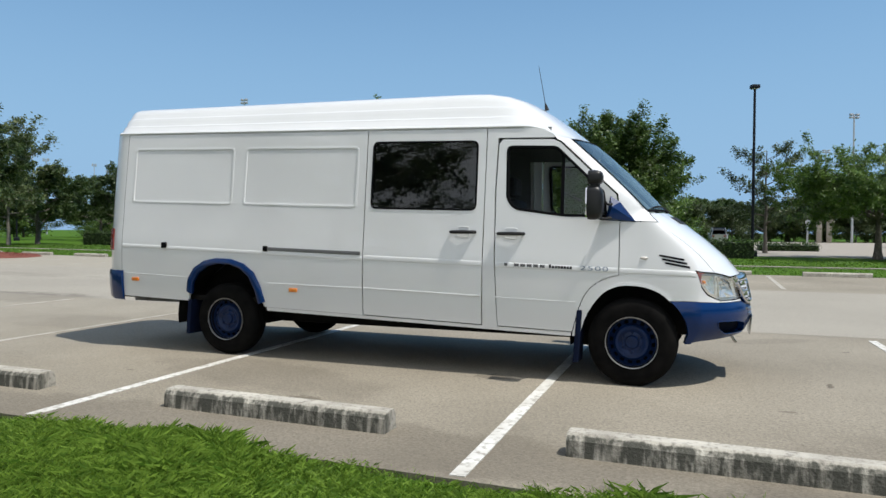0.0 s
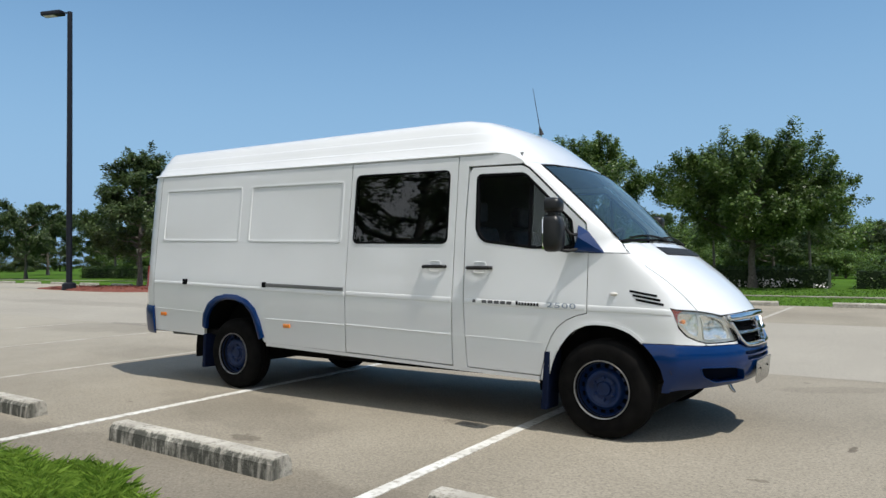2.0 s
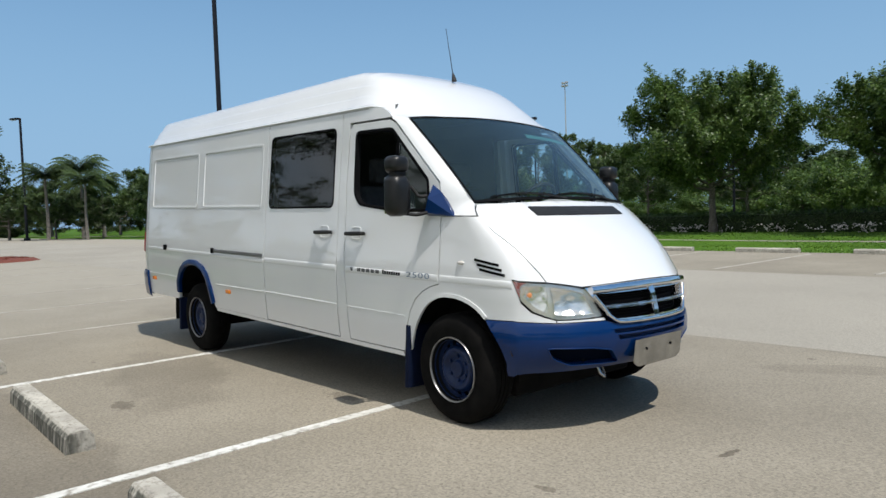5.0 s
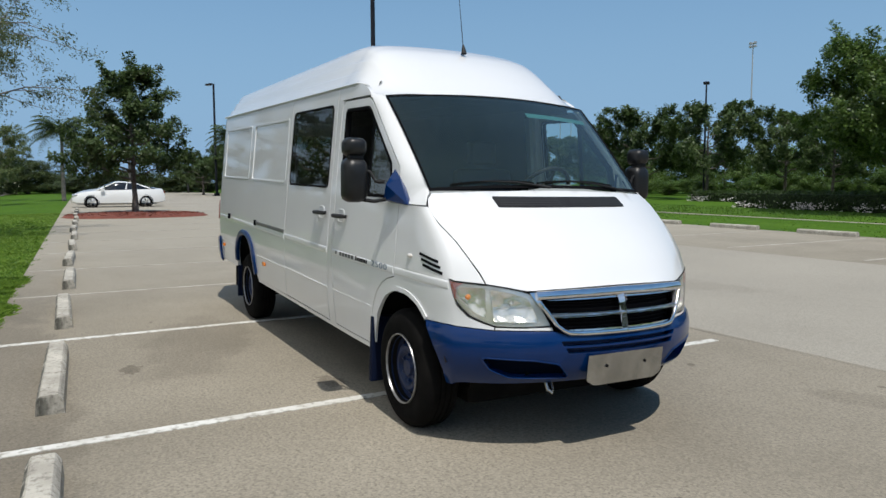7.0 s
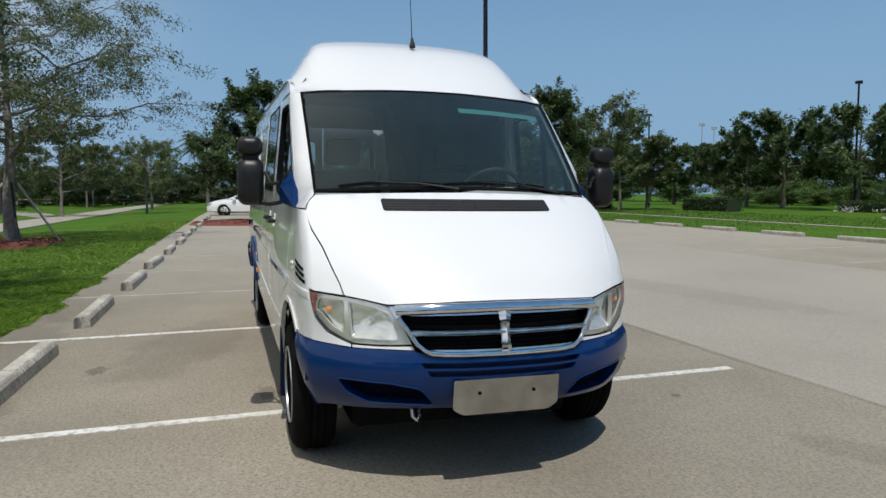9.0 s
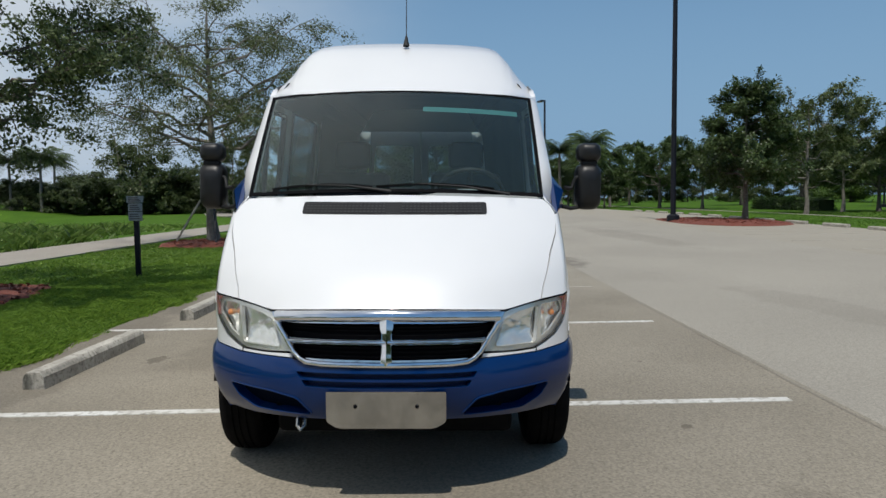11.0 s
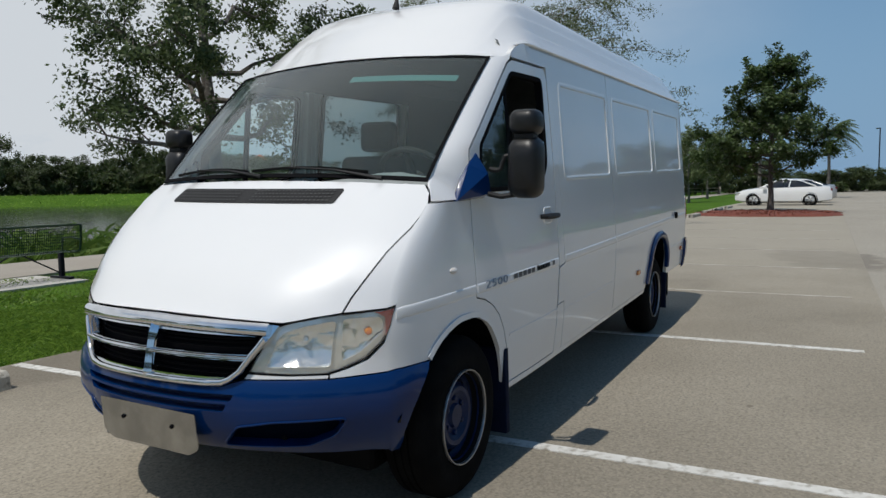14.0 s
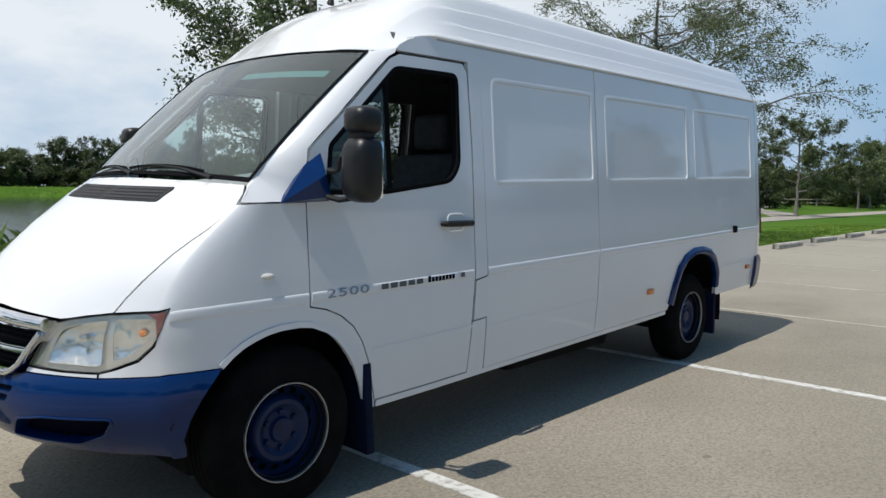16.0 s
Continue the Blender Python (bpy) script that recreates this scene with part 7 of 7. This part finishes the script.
def blades(name, label, category, x0, x1, y0, y1, per, hmin, hmax, width, material, seed, keep=None, z=-0.035, lift=None):
    rng = np.random.default_rng(seed)
    n = int((x1 - x0) * (y1 - y0) * per)
    p = np.stack([rng.uniform(x0, x1, n), rng.uniform(y0, y1, n), np.full(n, z)], 1)
    p[:, 2] += rise(p[:, 0], p[:, 1]) if lift is None else lift(p[:, 0], p[:, 1])
    if keep is not None:
        p = p[keep(p[:, 0], p[:, 1], rng)]
    n = len(p)
    a = rng.uniform(0, 2 * math.pi, n)
    s = np.stack([np.cos(a), np.sin(a), np.zeros(n)], 1)
    l = np.stack([rng.normal(0, 0.5, n), rng.normal(0, 0.5, n), np.ones(n)], 1)
    l *= rng.uniform(hmin, hmax, (n, 1)) * (0.75 + 0.35 * np.sin(p[:, :1] * 2.1) * np.cos(p[:, 1:2] * 1.7))
    tuft = np.sin(p[:, :1] * 9.1 + 2.0 * np.sin(p[:, 1:2] * 5.3)) * np.sin(p[:, 1:2] * 8.3 + 1.7 * np.sin(p[:, :1] * 4.1 + 1))
    l *= 0.95 + 0.28 * tuft
    w = width * rng.uniform(0.6, 1.3, (n, 1))
    v = np.empty((n, 4, 3))
    v[:, 0] = p - s * w
    v[:, 1] = p + s * w
    v[:, 2] = p + l * 0.62 + s * w * 0.7
    v[:, 3] = p + l + np.stack([l[:, 0], l[:, 1], -0.25 * np.hypot(l[:, 0], l[:, 1])], 1) * 0.5
    f = np.arange(n * 4).reshape(-1, 4)
    return tagged(part_of_mesh(name, mesh_of(name, v.reshape(-1, 3), f), material, None, "", 0), label, category, kind="stuff")


def verge_edge(x, y, rng):
    return (y < -3.44 + SKEW * x + 0.06 * np.sin(x * 1.9) + 0.05 * np.sin(x * 5.3 + 1) + rng.normal(0, 0.035, len(x))) & (((x + 6.3) / 1.75) ** 2 + ((y + 6.75) / 1.05) ** 2 > 0.9)


blades("grass", "lush uneven green grass along the bays", "grass", -9.0, 1.6, -6.2, -3.15, 11500, 0.03, 0.095, 0.0021, BLADE, 1, verge_edge, -0.022)
blades("grass", "mown green grass along the empty bays", "grass", 1.6, 12.0, -9.4, -3.3, 420, 0.03, 0.075, 0.009, BLADE, 15, verge_edge)
blades("grass", "lush uneven green grass along the bays", "grass", -20, -9.0, -6.2, -2.9, 1900, 0.03, 0.08, 0.0055, BLADE, 2, verge_edge)
blades("grass", "mown green grass towards the path", "grass", -26, 1.6, -9.4, -6.2, 800, 0.03, 0.075, 0.007, BLADE, 3, verge_edge)
blades("grass", "mown green grass beside the far bays", "grass", -34, -20, -6.0, -2.6, 460, 0.03, 0.075, 0.011, BLADE, 4, verge_edge)
blades("grass", "mown green grass across the lane", "grass", -46, 14, 16.15, 21.8, 70, 0.03, 0.07, 0.022, VERGE, 8)
blades("grass", "mown green grass before the hedges", "grass", -46, 14, 22.3, 30.1, 45, 0.04, 0.08, 0.03, VERGE, 9)
blades("reeds", "tall bright green water plants on the shore", "reeds", -34, 14, -19.5, -12.6, 80, 0.3, 0.75, 0.022, REEDLEAF, 6, lambda x, y, rng: (np.abs(lake_r(x, y) - 1.035) < 0.055) & (np.sin(x * 0.8) + np.sin(y * 1.9 + x * 0.3) + rng.normal(0, 0.5, len(x)) > -0.6), -0.25)
blades("reeds", "bright green marsh plants in the grass", "reeds", -40, -15, -22, -13, 60, 0.2, 0.45, 0.028, REEDLEAF, 7, lambda x, y, rng: np.sin(x * 0.5) + np.cos(y * 0.9 + x * 0.2) + rng.normal(0, 0.3, len(x)) > 0.1, -0.15)
blades("reeds", "rushes standing in the shallow water", "reeds", -48, -12, -36, -14, 26, 0.35, 0.8, 0.02, REEDLEAF, 12, lambda x, y, rng: (lake_r(x, y) < 1.0) & (lake_r(x, y) > 0.86) & (np.sin(x * 0.45) + np.sin(y * 0.8 + x * 0.25) + rng.normal(0, 0.5, len(x)) > 0.1), -0.42)
blades("grass", "rough grass on the far bank", "grass", -100, -15, -140, -45, 9, 0.10, 0.28, 0.07, BLADE, 13, lambda x, y, rng: (np.abs(lake_r(x, y) - 1.045) < 0.05), -0.4, lambda x, y: 1.7 * np.clip((-y - 38.0) / 18.0, 0, 1) * np.clip((lake_r(x, y) - 1.0) / 0.075, 0, 1))

# ---- lamp posts, bench, sign, cars, fence ----
def lamp_post(label, h, r, arm=0.7, heads=1, ln=0.75):
    t = thing("lamp_post", label, "lamp post", "lamp posts")
    bm = bmesh.new()
    tube(bm, [(0, 0, 0.3), (0, 0, h * 0.5), (0, 0, h)], [r, r * 0.92, r * 0.8], 14)
    part("pole", bm, POLE, t)
    bm = bmesh.new()
    lathe(bm, [(0.001, 0.34), (r + 0.06, 0.34), (r + 0.16, 0.27), (r + 0.17, 0.0)], 20, "z")
    part("base_cover", bm, POLE, t)
    for k in range(heads):
        s = 1 if k == 0 else -1
        bm = bmesh.new()
        tube(bm, [(0, 0, h - 0.05), (s * arm * 0.5, 0, h), (s * arm, 0, h)], 0.04, 8)
        ha = arm * 0.55 if arm > 0 else arm
        box(bm, min(s * ha, s * (arm + ln)), max(s * ha, s * (arm + ln)), -0.19, 0.19, h - 0.10, h + 0.10, 0.05, 2)
        head = part("lamp_head", bm, POLE, t)
        bm = bmesh.new()
        box(bm, s * (arm + 0.05), s * (arm + ln - 0.1), -0.15, 0.15, h - 0.112, h - 0.098)
        part("diffuser", bm, mat("lamp_diffuser", (0.6, 0.6, 0.58), 0.4), head)
    return t


lp = lamp_post("tall black parking lot lamp post", 12.6, 0.13)
lp.matrix_basis = pose(-30.0, 11.45, 0.15, 0, 0, 200)
for x, y, a, k in ((-76, 12.2, 200, 0.95), (-122, 11.8, 200, 0.95), (-165, 11.5, 200, 0.95)):
    copy_thing(lp, pose(x, y, 0.15, 0, 0, a) @ Matrix.Diagonal((1, 1, k, 1)))
lp2 = lamp_post("black park lamp post with square lamp head", 8.7, 0.075, -0.21, 1, 0.42)
lp2.matrix_basis = pose(2.45, 33.0, -0.03, 0, 0, 20)
for x, y, a in ((-34.6, 40.2, 30), (-16.6, 37.0, 70), (-56.2, 38.0, 20)):
    copy_thing(lp2, pose(x, y, -0.03 + float(rise(x, y)), 0, 0, a))


def flood_mast(label, h):
    t = thing("flood_mast", label, "floodlight", "flood masts")
    bm = bmesh.new()
    tube(bm, [(0, 0, 0), (0, 0, h)], [0.15, 0.08], 10)
    part("mast", bm, GALV, t)
    for z in (h - 0.7, h - 0.2):
        bm = bmesh.new()
        box(bm, -0.55, 0.55, -0.05, 0.05, z - 0.05, z + 0.05)
        bar = part("crossbar", bm, GALV, t)
        for x in (-0.42, 0.42):
            bm = bmesh.new()
            box(bm, x - 0.2, x + 0.2, -0.2, 0.15, z - 0.05, z + 0.3, 0.06)
            part("floodlight", bm, GALV, bar)
    return t


fm = flood_mast("tall grey sports floodlight mast", 23.0)
fm.matrix_basis = pose(-73, 93, 0)
for x, y, k in ((16.3, 92, 0.68), (17.2, 122, 0.63), (-124, 95, 0.69), (-124, 98, 0.66), (-167, 150, 0.87), (-166, 154, 0.80)):
    copy_thing(fm, pose(x, y, 0, 0, 0, 30) @ Matrix.Diagonal((1, 1, k, 1)))

# park bench, its back to the car park
GREENMESH = bpy.data.materials.new("green_mesh")
GREENMESH.use_nodes = True
n, l = GREENMESH.node_tree.nodes, GREENMESH.node_tree.links
b = n["Principled BSDF"]
b.inputs["Base Color"].default_value, b.inputs["Roughness"].default_value = (0.008, 0.035, 0.018, 1), 0.45
strip_slab("bench_pad", -4.5, -1.2, -9.4, -8.0, -0.10, 0.005, mat("pad_concrete", (0.47, 0.45, 0.41), 0.9, col2=(0.40, 0.38, 0.345), scale=2, bump=0.2, bscale=40), "pale concrete pad under the bench", "pad")
bench = thing("park_bench", "dark green metal mesh park bench", "bench", "", (-3.70, -8.58, 0.005))


def mesh_panel(x0, x1, line):
    """Expanded metal: thin crossing straps along a bent line of (y, z)."""
    bm = bmesh.new()
    pts = [Vector((0, y, z)) for y, z in line]
    for k in range(int((x1 - x0) / 0.035)):
        x = x0 + 0.035 * k
        for p, q in zip(pts, pts[1:]):
            d = Vector((0.012, 0, 0))
            a = [bm.verts.new(v) for v in (p + Vector((x, 0, 0)), p + Vector((x, 0, 0)) + d, q + Vector((x, 0, 0)) + d, q + Vector((x, 0, 0)))]
            bm.faces.new(a)
    for p, q in zip(pts, pts[1:]):
        m = max(1, int((q - p).length / 0.04))
        for j in range(m + 1):
            c = p.lerp(q, j / m)
            u = (q - p).normalized() * 0.009
            a = [bm.verts.new(v) for v in (c + Vector((x0, 0, 0)), c + Vector((x1, 0, 0)), c + u + Vector((x1, 0, 0)), c + u + Vector((x0, 0, 0)))]
            bm.faces.new(a)
    return bm


part("backrest", mesh_panel(-0.92, 0.92, [(0.26, 0.86), (0.235, 0.60), (0.20, 0.46)]), GREENMESH, bench)
part("seat", mesh_panel(-0.92, 0.92, [(0.20, 0.46), (0.12, 0.425), (-0.15, 0.44), (-0.27, 0.42)]), GREENMESH, bench)
for line in ([(0.265, 0.87)], [(-0.275, 0.41)]):
    bm = bmesh.new()
    y, z = line[0]
    tube(bm, [(-0.93, y, z), (0.93, y, z)], 0.014, 8)
    part("edge_tube", bm, GREENMESH, bench)
for x in (-0.93, 0.93):
    bm = bmesh.new()
    tube(bm, [(x, 0.265, 0.87), (x, 0.24, 0.60), (x, 0.20, 0.45), (x, 0.12, 0.42), (x, -0.27, 0.41)], 0.019, 8)
    part("end_tube", bm, GREENMESH, bench)
    bm = bmesh.new()
    tube(bm, [(x, 0.25, 0.62), (x, 0.0, 0.66), (x, -0.22, 0.64), (x, -0.25, 0.42)], 0.016, 8)
    part("armrest", bm, GREENMESH, bench)
for x in (-0.73, 0.73):
    bm = bmesh.new()
    box(bm, x - 0.035, x + 0.035, -0.03, 0.04, 0.03, 0.43, 0.006)
    leg = part("leg", bm, POLE, bench)
    bm = bmesh.new()
    box(bm, x - 0.04, x + 0.04, -0.26, 0.26, 0.0, 0.04, 0.008)
    part("foot", bm, POLE, leg)
    bm = bmesh.new()
    tube(bm, [(x, 0.0, 0.08), (x * 0.15, 0.0, 0.42)], 0.012, 6)
    part("brace", bm, POLE, leg)

# notice sign
sign = thing("notice_sign", "small grey notice sign on a black post", "sign", "", (-9.4, -5.42, -0.03))
bm = bmesh.new()
box(bm, -0.045, 0.045, -0.045, 0.045, 0, 1.12, 0.006)
part("post", bm, POLE, sign)
SIGNFACE = mat("sign_grey", (0.33, 0.36, 0.37), 0.6, col2=(0.28, 0.30, 0.31), scale=12)
for z0, z1, w in ((1.40, 1.52, 0.15), (1.24, 1.385, 0.125), (1.06, 1.225, 0.125)):
    bm = bmesh.new()
    box(bm, 0.046, 0.058, -w, w, z0, z1, 0.004)
    plate = part("sign_plate", bm, SIGNFACE, sign)
    for k in range(3):
        bm = bmesh.new()
        zc = z0 + (z1 - z0) * (0.25 + 0.25 * k)
        box(bm, 0.058, 0.0605, -w * 0.8, w * (0.7 - 0.15 * k), zc - 0.010, zc + 0.010)
        part("text_bar", bm, DARKGREY, plate)
sign.rotation_euler = (0, 0, radians(8))

# stakes of the young tree
STAKE = mat("stake_wood", (0.46, 0.42, 0.35), 0.9, col2=(0.36, 0.32, 0.26), scale=8)
for k, a in enumerate((20, 110, 200, 290)):
    c, s = math.cos(radians(a)), math.sin(radians(a))
    bm = bmesh.new()
    tube(bm, [(-19.0 + 1.25 * c, -7.0 + 1.25 * s, -0.04), (-19.0 + 0.18 * c, -7.0 + 0.18 * s, 1.75)], 0.038, 6)
    st = part("tree_stake", bm, STAKE if k % 2 else POLE, None)
    tagged(st, "slanting %s stake propping the young tree" % ("pale timber" if k % 2 else "dark timber"), "stake", "tree stakes")


def car(label, cat, paint, L=4.75, W=1.84, H=1.47, suv=False):
    """A parked car: body with lofted cabin, glass, lamps and wheels; front towards +x."""
    t = thing("car", label, cat)
    xs = np.linspace(-L / 2, L / 2, 41)
    if suv:
        belt = lambda x: 0.98
        top = lambda x: np.interp(x, (-L / 2, -L / 2 + 0.15, -L / 2 + 0.3, 0.35, 1.15, L / 2 - 0.12, L / 2), (1.05, 1.55, H, H, 1.08, 0.95, 0.70))
    else:
        top = lambda x: np.interp(x, (-L / 2, -L / 2 + 0.08, -L / 2 + 0.55, -0.75, -0.1, 0.25, 1.12, L / 2 - 0.45, L / 2 - 0.1, L / 2), (0.80, 1.05, 1.10, 1.40, H, 1.44, 1.03, 0.90, 0.76, 0.62))
    hood = lambda x: np.interp(x, (-L / 2, -L / 2 + 0.08, -L / 2 + 0.55, 1.12, L / 2 - 0.45, L / 2 - 0.1, L / 2), (0.80, 1.03, 1.06, 0.99, 0.88, 0.75, 0.60)) if not suv else np.interp(x, (-L / 2, 1.15, L / 2 - 0.12, L / 2), (1.0, 1.02, 0.93, 0.70))
    half = lambda x: W / 2 * (1 - 0.22 * (abs(x) / (L / 2)) ** 6 - 0.03 * (abs(x) / (L / 2)) ** 2)
    bm = bmesh.new()
    rows = []
    for x in xs:
        w, hh = half(x), float(hood(x))
        lo = 0.22 + 0.10 * (abs(x) / (L / 2)) ** 8
        rows.append([(x, y * w, z) for y, z in ((-0.80, lo), (-0.97, lo + 0.06), (-1.0, 0.55), (-0.985, hh * 0.82), (-0.92, hh * 0.97), (-0.75, hh + 0.005), (0, hh + 0.03), (0.75, hh + 0.005), (0.92, hh * 0.97), (0.985, hh * 0.82), (1.0, 0.55), (0.97, lo + 0.06), (0.80, lo))])
    vs = grid(bm, rows)
    bm.faces.new(vs[0]), bm.faces.new(vs[-1][::-1])
    bmesh.ops.recalc_face_normals(bm, faces=bm.faces[:])
    body = part("body", bm, paint, t, "", 40)
    x0, x1 = (-L / 2 + 0.12, 1.15) if suv else (-L / 2 + 0.5, 1.15)
    bm = bmesh.new()
    rows = []
    for x in np.linspace(x0, x1, 25):
        w, hh, tp = half(x), float(hood(x)), float(top(x))
        tp = max(tp, hh + 0.01)
        rows.append([(x, y * w, hh + (tp - hh) * f - 0.01) for y, f in ((-0.90, 0.0), (-0.80, 0.55), (-0.70, 0.92), (-0.60, 1.0), (0, 1.02), (0.60, 1.0), (0.70, 0.92), (0.80, 0.55), (0.90, 0.0))])
    grid(bm, rows)
    bmesh.ops.recalc_face_normals(bm, faces=bm.faces[:])
    part("glasshouse", bm, mat("car_glass_dark", (0.012, 0.014, 0.016), 0.06, spec=0.7), t, "dark car glass", 40)
    bm = bmesh.new()
    rows = []
    for x in np.linspace(-1.05 if not suv else x0 + 0.2, 0.18 if not suv else 0.35, 13):
        w, tp = half(x), float(top(x))
        rows.append([(x, y * w, tp + d) for y, d in ((-0.71, -0.06), (-0.66, -0.005), (-0.5, 0.012), (0, 0.03), (0.5, 0.012), (0.66, -0.005), (0.71, -0.06))])
    grid(bm, rows)
    bmesh.ops.recalc_face_normals(bm, faces=bm.faces[:])
    part("roof", bm, paint, t, "", 40)
    for m1 in (1, -1):
        for xa, xb in ((1.12, 0.20), (-0.32, -0.40), (-1.62 if not suv else x0, -1.05 if not suv else x0 + 0.25)):
            bm = bmesh.new()
            pa = (xa, m1 * half(xa) * 0.90, float(hood(xa)))
            pb = (xb, m1 * half(xb) * 0.70, float(top(xb)) - 0.04)
            tube(bm, [pa, pb], [0.035, 0.03], 6)
            part("pillar", bm, paint, t)
        bm = bmesh.new()
        box(bm, L / 2 - 0.34, L / 2 - 0.02, m1 * half(L / 2 - 0.3) * 0.95 - 0.16, m1 * half(L / 2 - 0.3) * 0.95 + 0.0 if m1 > 0 else m1 * half(L / 2 - 0.3) * 0.95 + 0.16, 0.64, 0.76, 0.04)
        part("headlamp", bm, BULBCASE, t)
        bm = bmesh.new()
        y = m1 * half(-L / 2 + 0.1) * 0.93
        box(bm, -L / 2 - 0.01, -L / 2 + 0.26, min(y, y - m1 * 0.3), max(y, y - m1 * 0.3), 0.80, 0.93, 0.03)
        part("tail_lamp", bm, REDLENS, t, "red tail lamp")
        bm = bmesh.new()
        box(bm, 0.75, 0.95, min(m1 * 0.92, m1 * 1.05), max(m1 * 0.92, m1 * 1.05), 0.95, 1.08, 0.03)
        part("wing_mirror", bm, paint, t)
        for x in (1.42, -1.33):
            bm = bmesh.new()
            lathe(bm, [(0.235, 0.0), (0.30, 0.012), (0.335, -0.02), (0.34, -0.05), (0.34, -0.18), (0.31, -0.21), (0.22, -0.2)], 32, "y", closed=True)
            wh = part("wheel", bm, RUBBER, t)
            wh.matrix_basis = Matrix.Translation((x, m1 * (W / 2 - 0.005), 0.34)) @ (Matrix.Identity(4) if m1 > 0 else Matrix.Rotation(math.pi, 4, "Z"))
            bm = bmesh.new()
            lathe(bm, [(0.245, -0.005), (0.228, 0.002), (0.222, -0.04)], 32, "y")
            for k in range(5):
                a = radians(72 * k)
                for da in (-0.16, 0.16):
                    tube(bm, [(0.04 * math.cos(a), -0.01, 0.04 * math.sin(a)), (0.228 * math.cos(a + da), -0.01, 0.228 * math.sin(a + da))], [0.018, 0.012], 5)
            part("rim", bm, ALU, wh, "alloy rim")
            bm = bmesh.new()
            lathe(bm, [(0.238, -0.06), (0.001, -0.06)], 24, "y")
            part("hub", bm, SEAL, wh)
            bm = bmesh.new()
            lathe(bm, [(0.385, 0.004), (0.35, -0.03)], 28, "y", (x, m1 * (W / 2 - 0.012) if m1 > 0 else m1 * (W / 2 - 0.012) + 0.03, 0.34))
            part("wheel_arch", bm, SEAL, t)
    return t


CARWHITE = mat("car_white", (0.78, 0.78, 0.77), 0.3, coat=0.8, col2=(0.74, 0.74, 0.73), scale=1)
sedan = car("white four-door saloon parked in a bay", "car", CARWHITE)
sedan.matrix_basis = pose(-40.6, 0.2, 0.14, 0, 0, -90)
CARSILVER = mat("car_silver", (0.42, 0.42, 0.42), 0.35, metal=0.5, coat=0.6, col2=(0.38, 0.38, 0.38), scale=1)
suv = car("silver sport-utility car far across the car park", "car", CARSILVER, 4.6, 1.88, 1.72, True)
suv.matrix_basis = pose(1.0, 72, 0, 0, 0, 92)
sed2 = car("grey saloon parked behind the white one", "car", CARSILVER, 4.7, 1.82, 1.45)
sed2.matrix_basis = pose(-46.4, 0.5, 0.18, 0, 0, -90)

# post-and-rail fence at the far end of the lawn
fence = thing("rail_fence", "low weathered timber post-and-rail fence", "fence", "", (-104, -30, -0.03))
WOOD = mat("weathered_timber", (0.40, 0.36, 0.29), 0.9, col2=(0.30, 0.27, 0.22), scale=4)
for k in range(9):
    bm = bmesh.new()
    box(bm, -0.09, 0.09, 2.4 * k - 0.09, 2.4 * k + 0.09, 0, 1.1, 0.01)
    part("post", bm, WOOD, fence)
for z in (0.45, 0.9):
    bm = bmesh.new()
    box(bm, -0.04, 0.04, 0, 19.2, z - 0.06, z + 0.06, 0.01)
    part("rail", bm, WOOD, fence)


# house across the lake, only its roof above the trees
house = thing("house", "far house with an orange tiled hip roof", "house", "", (-108.5, -99.8, -0.3))
bm = bmesh.new()
box(bm, -4.2, 4.2, -3.2, 3.2, 0, 7.2)
part("wall", bm, mat("house_render", (0.62, 0.55, 0.44), 0.9, col2=(0.55, 0.48, 0.38), scale=1.5), house)
bm = bmesh.new()
eave = [bm.verts.new(q) for q in ((-4.7, -3.7, 7.2), (4.7, -3.7, 7.2), (4.7, 3.7, 7.2), (-4.7, 3.7, 7.2))]
ridge = [bm.verts.new(q) for q in ((-1.6, 0, 9.2), (1.6, 0, 9.2))]
for q in ((eave[0], eave[1], ridge[1], ridge[0]), (eave[1], eave[2], ridge[1]), (eave[2], eave[3], ridge[0], ridge[1]), (eave[3], eave[0], ridge[0]), eave[::-1]):
    bm.faces.new(q)
bmesh.ops.recalc_face_normals(bm, faces=bm.faces[:])
part("roof", bm, mat("orange_roof_tile", (0.52, 0.14, 0.05), 0.8, col2=(0.42, 0.10, 0.04), scale=3), house, "orange tiled hip roof")
house.rotation_euler = (0, 0, radians(45))


def way_post(x, y, h, label):
    t = thing("sign_post", label, "sign post", "", (x, y, -0.02))
    bm = bmesh.new()
    box(bm, -0.06, 0.06, -0.06, 0.06, 0, h, 0.01)
    part("post", bm, GALV, t)
    bm = bmesh.new()
    box(bm, -0.17, 0.17, -0.09, -0.062, h - 0.32, h - 0.06, 0.008)
    part("sign_board", bm, GALV, t)


def gate_pillar(x, y, h):
    t = thing("gate_pillar", "pale rendered gate pillar with a flat cap", "pillar", "gate pillars", (x, y, -0.02))
    bm = bmesh.new()
    box(bm, -0.28, 0.28, -0.28, 0.28, 0, h, 0.02)
    part("shaft", bm, PATHCON, t)
    bm = bmesh.new()
    box(bm, -0.36, 0.36, -0.36, 0.36, h, h + 0.12, 0.02)
    part("cap", bm, PATHCON, t)


way_post(7.6, 57.0, 2.3, "plain grey direction post beside the driveway")
gate_pillar(12.6, 91.0, 2.7)
gate_pillar(13.7, 91.0, 2.7)
